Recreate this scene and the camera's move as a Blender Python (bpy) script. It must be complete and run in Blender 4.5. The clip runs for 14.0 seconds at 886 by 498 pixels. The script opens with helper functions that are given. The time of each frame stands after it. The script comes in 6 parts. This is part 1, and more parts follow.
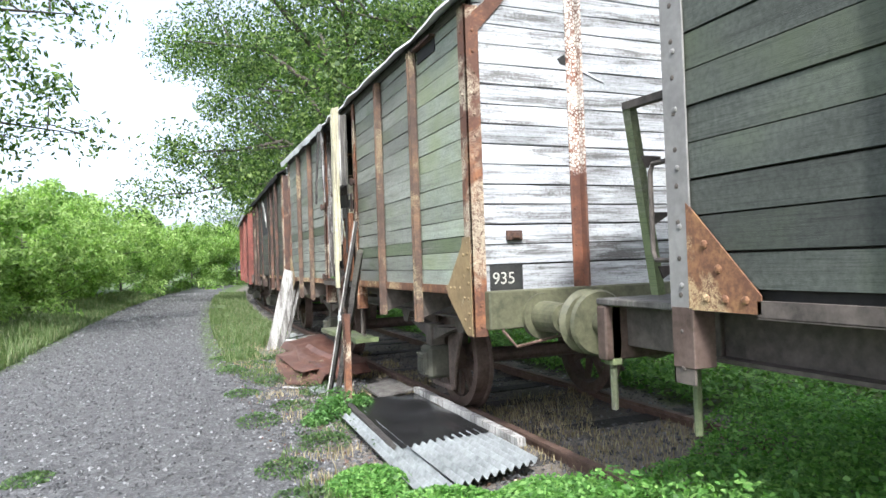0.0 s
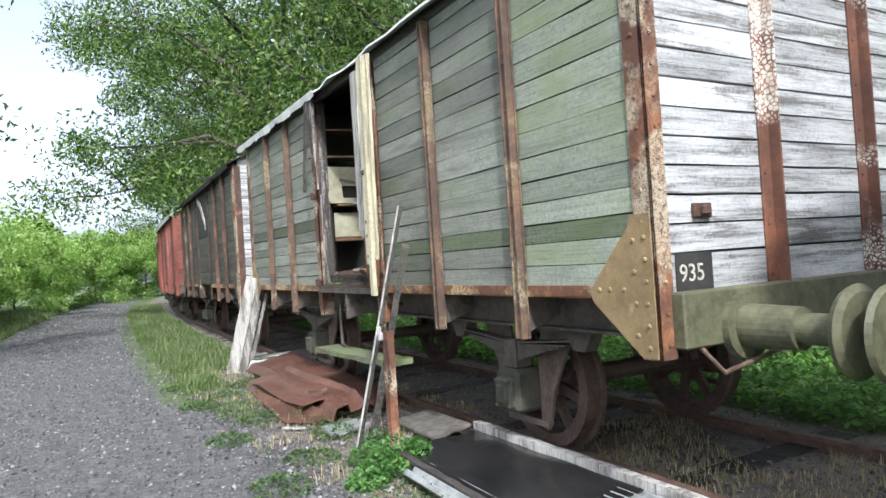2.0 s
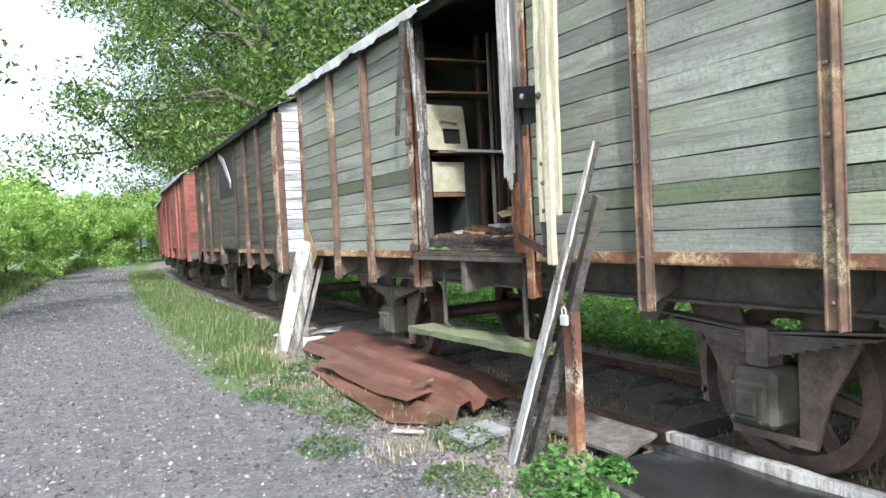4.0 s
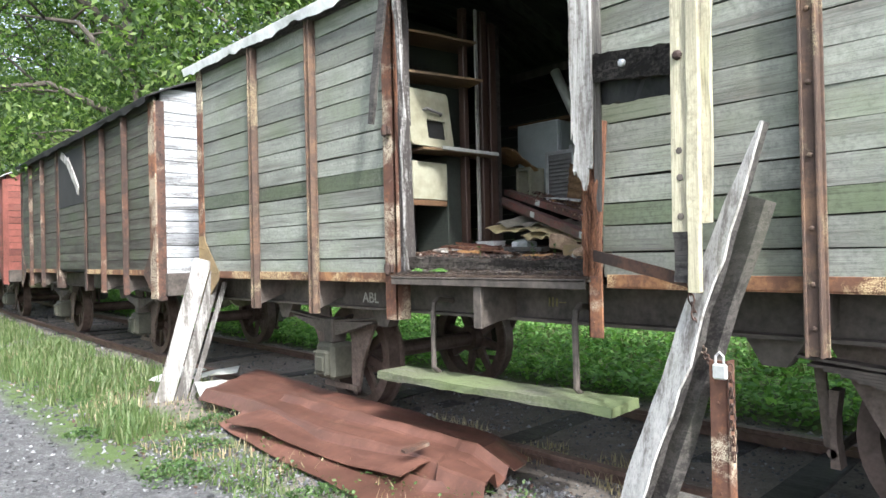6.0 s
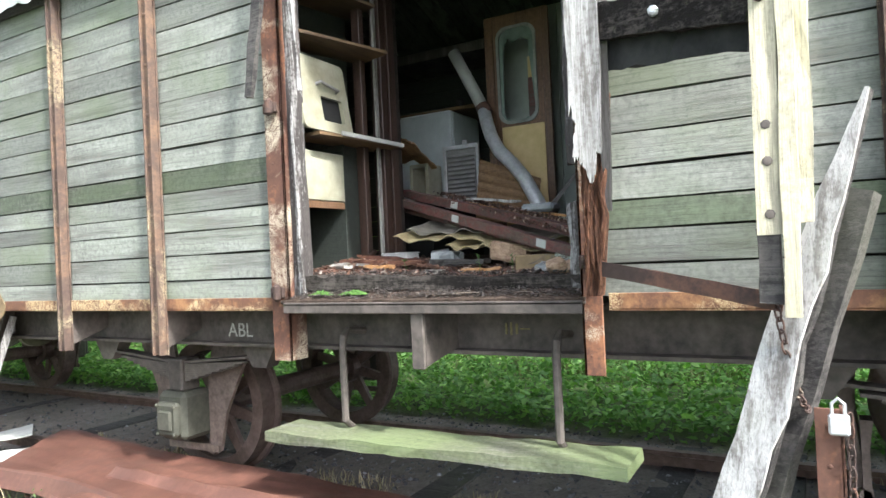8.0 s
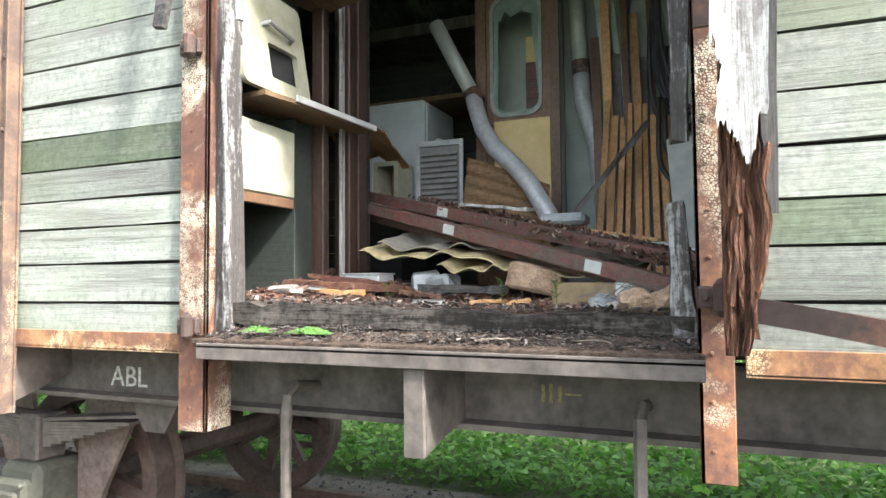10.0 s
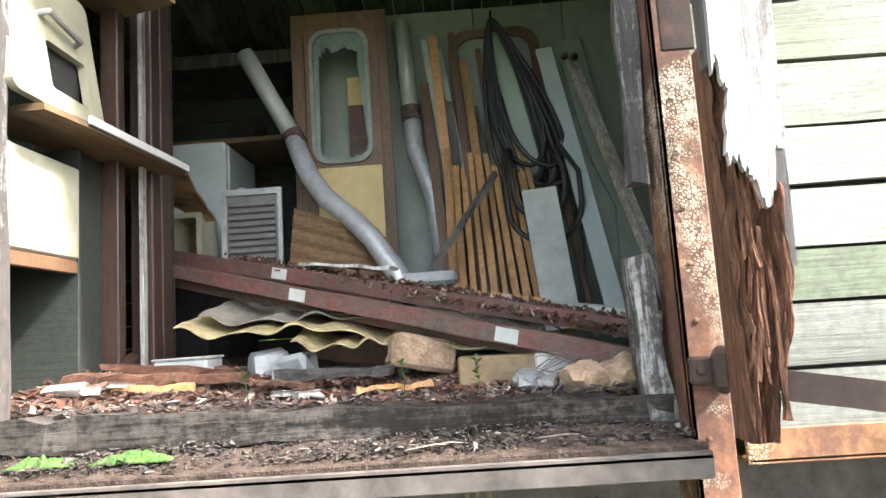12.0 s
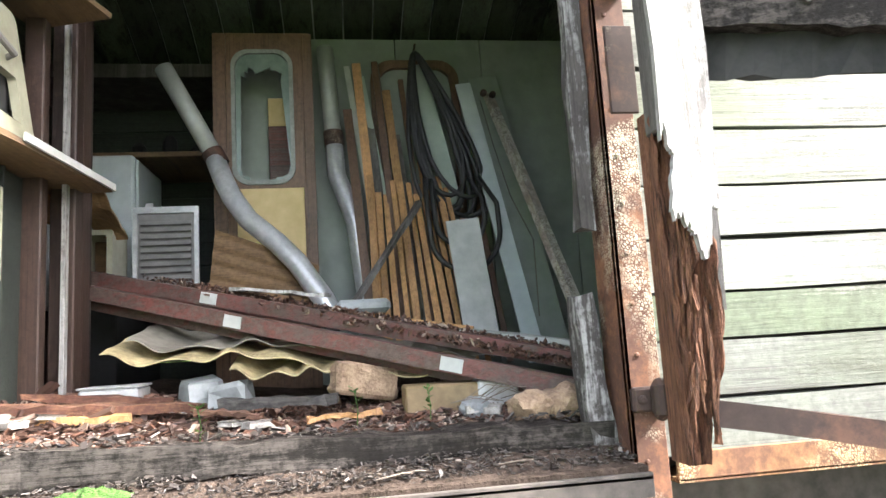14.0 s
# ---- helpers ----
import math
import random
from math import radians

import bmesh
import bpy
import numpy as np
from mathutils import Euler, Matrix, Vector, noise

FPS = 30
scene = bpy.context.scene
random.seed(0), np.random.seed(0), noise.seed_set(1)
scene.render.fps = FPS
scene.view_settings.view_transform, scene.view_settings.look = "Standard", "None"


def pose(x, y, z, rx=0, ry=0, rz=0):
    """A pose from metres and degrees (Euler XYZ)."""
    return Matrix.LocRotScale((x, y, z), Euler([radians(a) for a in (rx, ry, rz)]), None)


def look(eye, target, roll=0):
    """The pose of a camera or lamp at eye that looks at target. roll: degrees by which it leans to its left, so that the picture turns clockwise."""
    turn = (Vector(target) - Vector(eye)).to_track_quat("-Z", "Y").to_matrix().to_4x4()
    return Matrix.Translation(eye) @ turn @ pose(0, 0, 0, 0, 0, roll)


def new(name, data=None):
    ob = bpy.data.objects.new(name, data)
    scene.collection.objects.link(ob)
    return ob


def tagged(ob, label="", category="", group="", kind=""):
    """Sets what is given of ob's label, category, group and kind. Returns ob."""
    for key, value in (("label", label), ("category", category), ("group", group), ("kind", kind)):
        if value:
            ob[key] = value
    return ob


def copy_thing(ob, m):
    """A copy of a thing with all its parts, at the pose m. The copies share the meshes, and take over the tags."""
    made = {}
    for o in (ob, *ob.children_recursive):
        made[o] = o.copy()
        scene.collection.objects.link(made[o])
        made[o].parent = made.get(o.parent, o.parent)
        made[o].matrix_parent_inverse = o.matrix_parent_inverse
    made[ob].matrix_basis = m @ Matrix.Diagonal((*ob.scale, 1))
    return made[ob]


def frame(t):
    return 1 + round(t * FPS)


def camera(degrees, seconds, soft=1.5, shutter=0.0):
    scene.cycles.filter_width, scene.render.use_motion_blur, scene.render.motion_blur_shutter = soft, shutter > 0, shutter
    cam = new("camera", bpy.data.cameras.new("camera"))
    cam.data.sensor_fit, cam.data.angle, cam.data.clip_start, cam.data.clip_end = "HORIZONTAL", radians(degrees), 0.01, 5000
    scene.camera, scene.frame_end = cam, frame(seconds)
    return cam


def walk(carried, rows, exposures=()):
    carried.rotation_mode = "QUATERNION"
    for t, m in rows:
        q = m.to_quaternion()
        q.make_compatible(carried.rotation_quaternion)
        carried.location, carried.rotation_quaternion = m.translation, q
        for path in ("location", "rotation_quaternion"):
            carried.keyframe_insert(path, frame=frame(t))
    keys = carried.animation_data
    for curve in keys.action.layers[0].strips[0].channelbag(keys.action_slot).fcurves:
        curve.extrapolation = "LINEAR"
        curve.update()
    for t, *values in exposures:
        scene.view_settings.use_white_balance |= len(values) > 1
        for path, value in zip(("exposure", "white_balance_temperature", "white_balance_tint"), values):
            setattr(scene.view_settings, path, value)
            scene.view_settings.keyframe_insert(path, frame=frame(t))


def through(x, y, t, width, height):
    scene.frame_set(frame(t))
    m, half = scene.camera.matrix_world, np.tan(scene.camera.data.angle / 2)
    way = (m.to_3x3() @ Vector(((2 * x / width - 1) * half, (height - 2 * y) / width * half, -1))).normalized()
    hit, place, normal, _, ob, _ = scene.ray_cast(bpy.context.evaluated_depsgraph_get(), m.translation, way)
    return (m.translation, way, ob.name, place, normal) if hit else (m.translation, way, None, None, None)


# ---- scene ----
cam = camera(67.1, 14.0)
PATH = [
    (0, (0.009, -0.052, 1.488), (0.761, 1.801, 1.525), -2.0),
    (0.5, (-0.106, 0.492, 1.457), (0.767, 2.29, 1.515), -2.2),
    (1, (-0.166, 1.041, 1.466), (0.735, 2.824, 1.548), -2.5),
    (1.5, (-0.33, 1.537, 1.473), (0.475, 3.366, 1.561), -2.2),
    (2, (-0.479, 2.028, 1.491), (0.508, 3.767, 1.525), -3.7),
    (2.5, (-0.554, 2.502, 1.482), (0.354, 4.284, 1.459), -2.3),
    (3, (-0.723, 2.959, 1.489), (0.287, 4.685, 1.437), -1.9),
    (3.5, (-0.786, 3.393, 1.466), (0.233, 5.113, 1.413), -2.7),
    (3.7, (-0.812, 3.571, 1.483), (0.183, 5.305, 1.423), -2.9),
    (5.8, (-1.026, 5.427, 1.421), (0.333, 6.894, 1.426), -1.0),
    (6, (-1.008, 5.581, 1.435), (0.384, 7.017, 1.446), -1.3),
    (6.5, (-0.908, 5.949, 1.467), (0.589, 7.27, 1.578), -2.6),
    (7, (-0.876, 6.314, 1.462), (0.773, 7.44, 1.589), -3.2),
    (7.2, (-0.846, 6.424, 1.47), (0.84, 7.497, 1.556), -3.4),
    (9.3, (-0.067, 7.18, 1.485), (1.716, 8.085, 1.512), -1.5),
    (9.5, (0.033, 7.279, 1.457), (1.829, 8.158, 1.501), -1.5),
    (10, (0.205, 7.523, 1.474), (2.047, 8.297, 1.572), -0.5),
    (10.5, (0.291, 7.726, 1.51), (2.239, 8.16, 1.638), -1.6),
    (11, (0.446, 7.853, 1.517), (2.412, 8.181, 1.688), -3.1),
    (11.5, (0.585, 7.944, 1.53), (2.559, 8.163, 1.759), -3.8),
    (12, (0.588, 8.03, 1.541), (2.572, 8.088, 1.787), -3.8),
    (12.5, (0.544, 8.132, 1.559), (2.527, 8.012, 1.797), -4.5),
    (13, (0.521, 8.194, 1.562), (2.487, 7.923, 1.804), -4.0),
    (13.5, (0.505, 8.218, 1.583), (2.459, 7.89, 1.849), -3.8),
    (14, (0.507, 8.222, 1.589), (2.466, 7.927, 1.862), -3.5),
]
walk(cam, [(t, look(eye, target, roll)) for t, eye, target, roll in PATH],
     exposures=[(0.0, 1.7, 5950, 10), (1.5, 1.4, 5950, 10), (2.5, 1.52, 5950, 10), (3.7, 1.8, 5950, 10), (6.0, 2.0, 6000, 10), (9.5, 2.8, 6050, 9), (11.0, 3.2, 6350, 11), (12.5, 3.45, 6350, 12), (14.0, 3.48, 6350, 12)])

# ---- world and light ----
SUN_EL, SUN_ROT = radians(44), radians(201)
world = bpy.data.worlds.new("sky")
scene.world = world
world.use_nodes = True
wn = world.node_tree.nodes
wl = world.node_tree.links
sky = wn.new("ShaderNodeTexSky")
sky.sky_type = "NISHITA"
sky.sun_disc = False
sky.sun_elevation, sky.sun_rotation = SUN_EL, SUN_ROT
sky.dust_density, sky.air_density, sky.ozone_density = 4.0, 0.7, 0.6
haze = wn.new("ShaderNodeHueSaturation")
haze.inputs["Saturation"].default_value = 0.45
wl.new(sky.outputs["Color"], haze.inputs["Color"])
wl.new(haze.outputs["Color"], wn["Background"].inputs["Color"])
wn["Background"].inputs["Strength"].default_value = 0.15
sun_data = bpy.data.lights.new("sun", "SUN")
sun_data.energy, sun_data.angle, sun_data.color = 2.0, radians(3.0), (1.0, 0.95, 0.86)
sun = new("sun", sun_data)
SUN_FROM = Vector((math.sin(SUN_ROT) * math.cos(SUN_EL), math.cos(SUN_ROT) * math.cos(SUN_EL), math.sin(SUN_EL)))
sun.matrix_world = look(tuple(SUN_FROM * 60), (0, 0, 0))


# ---- material helpers ----
def nodes_of(name):
    m = bpy.data.materials.new(name)
    m.use_nodes = True
    return m, m.node_tree.nodes, m.node_tree.links, m.node_tree.nodes["Principled BSDF"]


def coords(nt, ln, scale, spread=0.0):
    tc = nt.new("ShaderNodeTexCoord")
    mp = nt.new("ShaderNodeMapping")
    mp.inputs["Scale"].default_value = scale
    if spread:
        oi = nt.new("ShaderNodeObjectInfo")
        mu = nt.new("ShaderNodeMath")
        mu.operation = "MULTIPLY"
        mu.inputs[1].default_value = spread
        ln.new(oi.outputs["Random"], mu.inputs[0])
        ad = nt.new("ShaderNodeVectorMath")
        ad.operation = "ADD"
        ln.new(tc.outputs["Object"], ad.inputs[0])
        ln.new(mu.outputs[0], ad.inputs[1])
        ln.new(ad.outputs[0], mp.inputs["Vector"])
    else:
        ln.new(tc.outputs["Object"], mp.inputs["Vector"])
    return mp.outputs["Vector"]


def noise_tex(nt, ln, vec, scale, detail=6.0, rough=0.6, distortion=0.0):
    n = nt.new("ShaderNodeTexNoise")
    n.inputs["Scale"].default_value = scale
    n.inputs["Detail"].default_value = detail
    n.inputs["Roughness"].default_value = rough
    n.inputs["Distortion"].default_value = distortion
    ln.new(vec, n.inputs["Vector"])
    return n.outputs["Fac"]


def ramp(nt, ln, fac, stops):
    r = nt.new("ShaderNodeValToRGB")
    els = r.color_ramp.elements
    while len(els) < len(stops):
        els.new(0.5)
    for e, (p, c) in zip(els, stops):
        e.position = p
        e.color = (*c, 1) if len(c) == 3 else c
    ln.new(fac, r.inputs["Fac"])
    return r.outputs["Color"]


def grey(v):
    return (v, v, v)


def mix(nt, ln, fac, a, b, kind="MIX"):
    m = nt.new("ShaderNodeMix")
    m.data_type = "RGBA"
    m.blend_type = kind
    for sock, v in ((m.inputs[0], fac), (m.inputs[6], a), (m.inputs[7], b)):
        if isinstance(v, (int, float)):
            sock.default_value = v
        elif isinstance(v, tuple):
            sock.default_value = (*v, 1)
        else:
            ln.new(v, sock)
    return m.outputs[2]


def bump(nt, ln, bsdf, height, strength=0.4, distance=0.004):
    b = nt.new("ShaderNodeBump")
    b.inputs["Strength"].default_value = strength
    b.inputs["Distance"].default_value = distance
    ln.new(height, b.inputs["Height"])
    ln.new(b.outputs["Normal"], bsdf.inputs["Normal"])


def painted_wood(name, paint, bare, algae, axis="y", bare_at=0.56, algae_amount=0.5, rough=0.75, spread=0.7):
    """Old painted boards: worn along the grain, algae in blotches, each board a little different."""
    m, nt, ln, bsdf = nodes_of(name)
    s = {"x": (1.4, 26, 26), "y": (26, 1.2, 26), "z": (26, 26, 1.2)}[axis]
    s2 = {"x": (0.5, 6, 6), "y": (6, 0.5, 6), "z": (6, 6, 0.5)}[axis]
    grain = noise_tex(nt, ln, coords(nt, ln, s, 31), 2.2, 8, 0.7, 0.6)
    blotch = noise_tex(nt, ln, coords(nt, ln, s2, 17), 2.0, 6, 0.65, 0.4)
    wide = noise_tex(nt, ln, coords(nt, ln, (1, 1, 1), 5), 1.1, 5, 0.6)
    s3 = {"x": (1.8, 95, 95), "y": (95, 1.8, 95), "z": (95, 95, 1.8)}[axis]
    crack = noise_tex(nt, ln, coords(nt, ln, s3, 23), 1.6, 5, 0.75, 0.8)
    speck = noise_tex(nt, ln, coords(nt, ln, (1, 1, 1), 9), 42, 4, 0.7)
    both = mix(nt, ln, 0.25, mix(nt, ln, 0.6, grain, blotch), speck)
    worn = ramp(nt, ln, both, [(bare_at - 0.05, grey(0)), (bare_at + 0.03, grey(1))])
    wood = ramp(nt, ln, grain, [(0.3, tuple(c * 0.45 for c in bare)), (0.62, bare)])
    base = mix(nt, ln, ramp(nt, ln, blotch, [(0.3, grey(0)), (0.75, grey(1))]), paint, tuple(c * 0.72 for c in paint))
    col = mix(nt, ln, worn, base, wood)
    moss = ramp(nt, ln, wide, [(0.62 - 0.28 * algae_amount, grey(0)), (0.78 - 0.2 * algae_amount, grey(0.8))])
    col = mix(nt, ln, moss, col, algae)
    lines = ramp(nt, ln, crack, [(0.37, grey(0.35)), (0.5, grey(1))])
    col = mix(nt, ln, 0.55, col, lines, "MULTIPLY")
    dirt = ramp(nt, ln, mix(nt, ln, 0.5, speck, wide), [(0.37, grey(0.5)), (0.56, grey(1.08))])
    col = mix(nt, ln, 0.85, col, dirt, "MULTIPLY")
    oi = nt.new("ShaderNodeObjectInfo")
    shade = ramp(nt, ln, oi.outputs["Random"], [(0.0, grey(1.0 - 0.55 * spread)), (0.5, grey(0.92)), (1.0, grey(1.12))])
    col = mix(nt, ln, 1.0, col, shade, "MULTIPLY")
    ln.new(col, bsdf.inputs["Base Color"])
    bsdf.inputs["Roughness"].default_value = rough
    bump(nt, ln, bsdf, mix(nt, ln, 0.45, mix(nt, ln, 0.4, grain, worn), crack), 0.6, 0.005)
    return m


def rusty(name, dark=(0.07, 0.03, 0.02), orange=(0.27, 0.095, 0.035), flake=(0.5, 0.4, 0.28), flakes=0.35, rough=0.8, size=1.0):
    """Rusted iron with scabs of old paint."""
    m, nt, ln, bsdf = nodes_of(name)
    v = coords(nt, ln, (size, size, size), 13)
    n1 = noise_tex(nt, ln, v, 6, 8, 0.7)
    n2 = noise_tex(nt, ln, v, 2.2, 5, 0.6, 0.5)
    n3 = noise_tex(nt, ln, v, 34, 6, 0.75)
    n4 = noise_tex(nt, ln, v, 1.3, 4, 0.6)
    f1 = mix(nt, ln, 0.35, mix(nt, ln, 0.4, n1, n3), n4)
    col = ramp(nt, ln, f1, [(0.38, tuple(c * 0.6 for c in dark)), (0.49, dark), (0.57, tuple((a + b) / 2 for a, b in zip(dark, orange))), (0.68, orange)])
    vo = nt.new("ShaderNodeTexVoronoi")
    vo.feature = "DISTANCE_TO_EDGE"
    vo.inputs["Scale"].default_value = 125
    ln.new(v, vo.inputs["Vector"])
    cells = ramp(nt, ln, mix(nt, ln, 0.45, vo.outputs["Distance"], n3), [(0.24, grey(0)), (0.34, grey(1))])
    where = ramp(nt, ln, n2, [(0.66 - 0.3 * flakes, grey(0)), (0.74 - 0.3 * flakes, grey(1))])
    fm = mix(nt, ln, 1.0, cells, where, "MULTIPLY")
    col = mix(nt, ln, fm, col, flake)
    ln.new(col, bsdf.inputs["Base Color"])
    bsdf.inputs["Roughness"].default_value = rough
    bump(nt, ln, bsdf, mix(nt, ln, 0.5, n1, fm), 0.6, 0.004)
    return m


def plain(name, a, b, scale=8.0, rough=0.7, metal=0.0, rel=0.25, stretch=(1, 1, 1), dist=0.003, low=0.35, high=0.65):
    """Two mottled tones at two scales with fine relief."""
    m, nt, ln, bsdf = nodes_of(name)
    v = coords(nt, ln, stretch, 11)
    n1 = noise_tex(nt, ln, v, scale, 7, 0.65)
    n2 = noise_tex(nt, ln, v, scale * 5, 4, 0.6)
    col = ramp(nt, ln, mix(nt, ln, 0.35, n1, n2), [(low, a), (high, b)])
    ln.new(col, bsdf.inputs["Base Color"])
    bsdf.inputs["Roughness"].default_value = rough
    bsdf.inputs["Metallic"].default_value = metal
    bump(nt, ln, bsdf, mix(nt, ln, 0.5, n1, n2), rel, dist)
    return m


def foliage(name, a, b, c, through=0.45, mid=0.55):
    """Leaves: each island its own green, light passing through."""
    m, nt, ln, bsdf = nodes_of(name)
    g = nt.new("ShaderNodeNewGeometry")
    col = ramp(nt, ln, g.outputs["Random Per Island"], [(0.0, a), (mid, b), (1.0, c)])
    ln.new(col, bsdf.inputs["Base Color"])
    bsdf.inputs["Roughness"].default_value = 0.55
    tr = nt.new("ShaderNodeBsdfTranslucent")
    ln.new(mix(nt, ln, 1.0, col, (1.0, 1.25, 0.5), "MULTIPLY"), tr.inputs["Color"])
    ms = nt.new("ShaderNodeMixShader")
    ms.inputs[0].default_value = through
    ln.new(bsdf.outputs[0], ms.inputs[1])
    ln.new(tr.outputs[0], ms.inputs[2])
    ln.new(ms.outputs[0], nt["Material Output"].inputs["Surface"])
    return m


# ---- materials ----
M_SIDE = painted_wood("green_grey_boards", (0.29, 0.305, 0.265), (0.175, 0.17, 0.148), (0.12, 0.145, 0.085), "y", 0.565, 0.5)
M_SIDE_GREEN = painted_wood("algae_green_boards", (0.36, 0.4, 0.335), (0.27, 0.27, 0.22), (0.2, 0.235, 0.13), "y", 0.575, 0.6, 0.75, 0.4)
M_GREYPEEL = painted_wood("grey_peeling_wood", (0.36, 0.35, 0.33), (0.12, 0.11, 0.1), (0.2, 0.2, 0.17), "z", 0.5, 0.2, 0.8, 0.3)
M_SIDE_DARK = painted_wood("mossy_boards", (0.13, 0.155, 0.105), (0.2, 0.2, 0.17), (0.085, 0.11, 0.055), "y", 0.56, 0.6)
M_END = painted_wood("flaking_white_boards", (0.55, 0.57, 0.59), (0.17, 0.165, 0.16), (0.3, 0.31, 0.27), "x", 0.54, 0.1, 0.8, 0.5)
# Shade on the near wagon is put into this darker board colour.
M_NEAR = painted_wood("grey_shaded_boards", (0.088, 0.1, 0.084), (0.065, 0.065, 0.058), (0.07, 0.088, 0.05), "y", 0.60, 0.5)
# Board colour taken darker to carry the trees' shade over the far wagon.
M_W2 = painted_wood("tree_shaded_brown_boards", (0.115, 0.118, 0.093), (0.06, 0.048, 0.038), (0.055, 0.07, 0.036), "y", 0.52, 0.5)
M_RED = painted_wood("red_boards", (0.27, 0.085, 0.065), (0.2, 0.1, 0.08), (0.26, 0.13, 0.1), "y", 0.63, 0.2)
# Near-black lining carries the shade seen in gaps between the boards.
M_LINING = plain("gap_shade_lining", (0.012, 0.011, 0.010), (0.03, 0.028, 0.025), 5, 0.9)
M_RUST = rusty("rusty_iron", (0.045, 0.027, 0.021), (0.15, 0.07, 0.042), (0.3, 0.25, 0.19), 0.3)
M_RUST_PALE = rusty("rusty_iron_pale_paint", (0.1, 0.045, 0.028), (0.34, 0.15, 0.065), (0.46, 0.4, 0.3), 0.5)
M_RUST_WHITE = rusty("rusty_iron_white_paint", (0.1, 0.045, 0.03), (0.3, 0.12, 0.06), (0.56, 0.54, 0.49), 0.75, 0.8, 0.28)
M_RUST_YELLOW = rusty("ochre_rusty_iron", (0.12, 0.055, 0.03), (0.36, 0.19, 0.08), (0.48, 0.36, 0.2), 0.55)
M_OCHRE = rusty("ochre_painted_plate", (0.2, 0.14, 0.07), (0.32, 0.235, 0.12), (0.42, 0.36, 0.25), 0.3, 0.6)
M_RIB = rusty("brown_painted_rib", (0.075, 0.048, 0.036), (0.21, 0.125, 0.07), (0.29, 0.24, 0.15), 0.4)
M_FRAME = plain("dirty_black_iron", (0.03, 0.025, 0.021), (0.125, 0.105, 0.09), 5, 0.75, 0.0, 0.5)
M_WHEEL = plain("brown_iron", (0.05, 0.032, 0.024), (0.14, 0.1, 0.085), 7, 0.6, 0.2, 0.4)
M_GUARD = plain("brown_scaled_iron", (0.05, 0.036, 0.028), (0.17, 0.13, 0.11), 9, 0.75, 0.0, 0.5)
M_BOXMOSS = plain("mossy_grey_iron", (0.022, 0.024, 0.016), (0.065, 0.064, 0.048), 8, 0.8, 0.0, 0.5)
M_BUFFER = plain("mossy_green_paint", (0.04, 0.042, 0.024), (0.13, 0.128, 0.076), 6, 0.6, 0.0, 0.3)
M_FELT = plain("roof_felt", (0.5, 0.51, 0.5), (0.78, 0.79, 0.78), 4, 0.85, 0.0, 0.5)
M_FELT_DARK = plain("dark_roof_felt", (0.009, 0.009, 0.009), (0.032, 0.032, 0.03), 5, 0.95, 0.0, 0.6)
M_GREYWOOD = painted_wood("weathered_grey_wood", (0.19, 0.18, 0.165), (0.11, 0.1, 0.09), (0.2, 0.2, 0.14), "z", 0.5, 0.2)
M_JAMB = painted_wood("flaking_white_jamb", (0.5, 0.49, 0.47), (0.075, 0.065, 0.06), (0.1, 0.09, 0.08), "z", 0.475, 0.4, 0.85, 0.2)
M_CREAM = painted_wood("cream_painted_wood", (0.56, 0.52, 0.37), (0.33, 0.3, 0.22), (0.33, 0.33, 0.19), "z", 0.555, 0.25, 0.7, 0.3)
M_WHITEPEEL = painted_wood("peeling_white_wood", (0.5, 0.49, 0.465), (0.17, 0.155, 0.14), (0.3, 0.3, 0.26), "z", 0.54, 0.15, 0.75, 0.2)
M_ROTTEN = plain("rotten_red_wood", (0.02, 0.011, 0.008), (0.36, 0.16, 0.085), 4, 0.95, 0.0, 1.0, (22, 22, 1.6), 0.02)
M_DARKWOOD = painted_wood("black_weathered_wood", (0.026, 0.023, 0.021), (0.085, 0.077, 0.07), (0.07, 0.07, 0.05), "y", 0.5, 0.2)
M_BLACKWOOD = painted_wood("black_rotten_wood", (0.02, 0.017, 0.015), (0.085, 0.074, 0.065), (0.04, 0.037, 0.03), "y", 0.52, 0.3)
M_BLACKWOOD.node_tree.nodes["Principled BSDF"].inputs["Specular IOR Level"].default_value = 0.12
M_IVY = foliage("undergrowth_leaves", (0.08, 0.18, 0.045), (0.15, 0.3, 0.075), (0.27, 0.44, 0.14), 0.45)
M_MOSSWOOD = painted_wood("mossy_step_board", (0.17, 0.185, 0.11), (0.2, 0.2, 0.16), (0.13, 0.17, 0.07), "y", 0.55, 0.8)
M_FRAMEGREY = plain("grey_painted_iron", (0.13, 0.125, 0.12), (0.24, 0.235, 0.225), 4, 0.6, 0.0, 0.3)
M_RAIL = plain("rusty_rail", (0.06, 0.035, 0.025), (0.17, 0.11, 0.085), 6, 0.65, 0.2, 0.3)
M_BARK = plain("bark", (0.035, 0.03, 0.024), (0.11, 0.095, 0.075), 4, 0.9, 0.0, 1.0, (4, 4, 0.7), 0.03)
M_OAKLEAF = foliage("oak_leaves", (0.028, 0.058, 0.016), (0.085, 0.145, 0.04), (0.26, 0.34, 0.12), 0.55)
# Sunlight on the hedge is put into these raised leaf greens.
M_LIGHTLEAF = foliage("sunlit_hedge_leaves", (0.13, 0.22, 0.06), (0.28, 0.4, 0.13), (0.45, 0.56, 0.24), 0.6)
# Nettle greens raised in colour for light that the near wagon blocks.
M_WEED = foliage("brightened_weed_leaves", (0.07, 0.17, 0.035), (0.14, 0.31, 0.07), (0.28, 0.47, 0.14), 0.5)
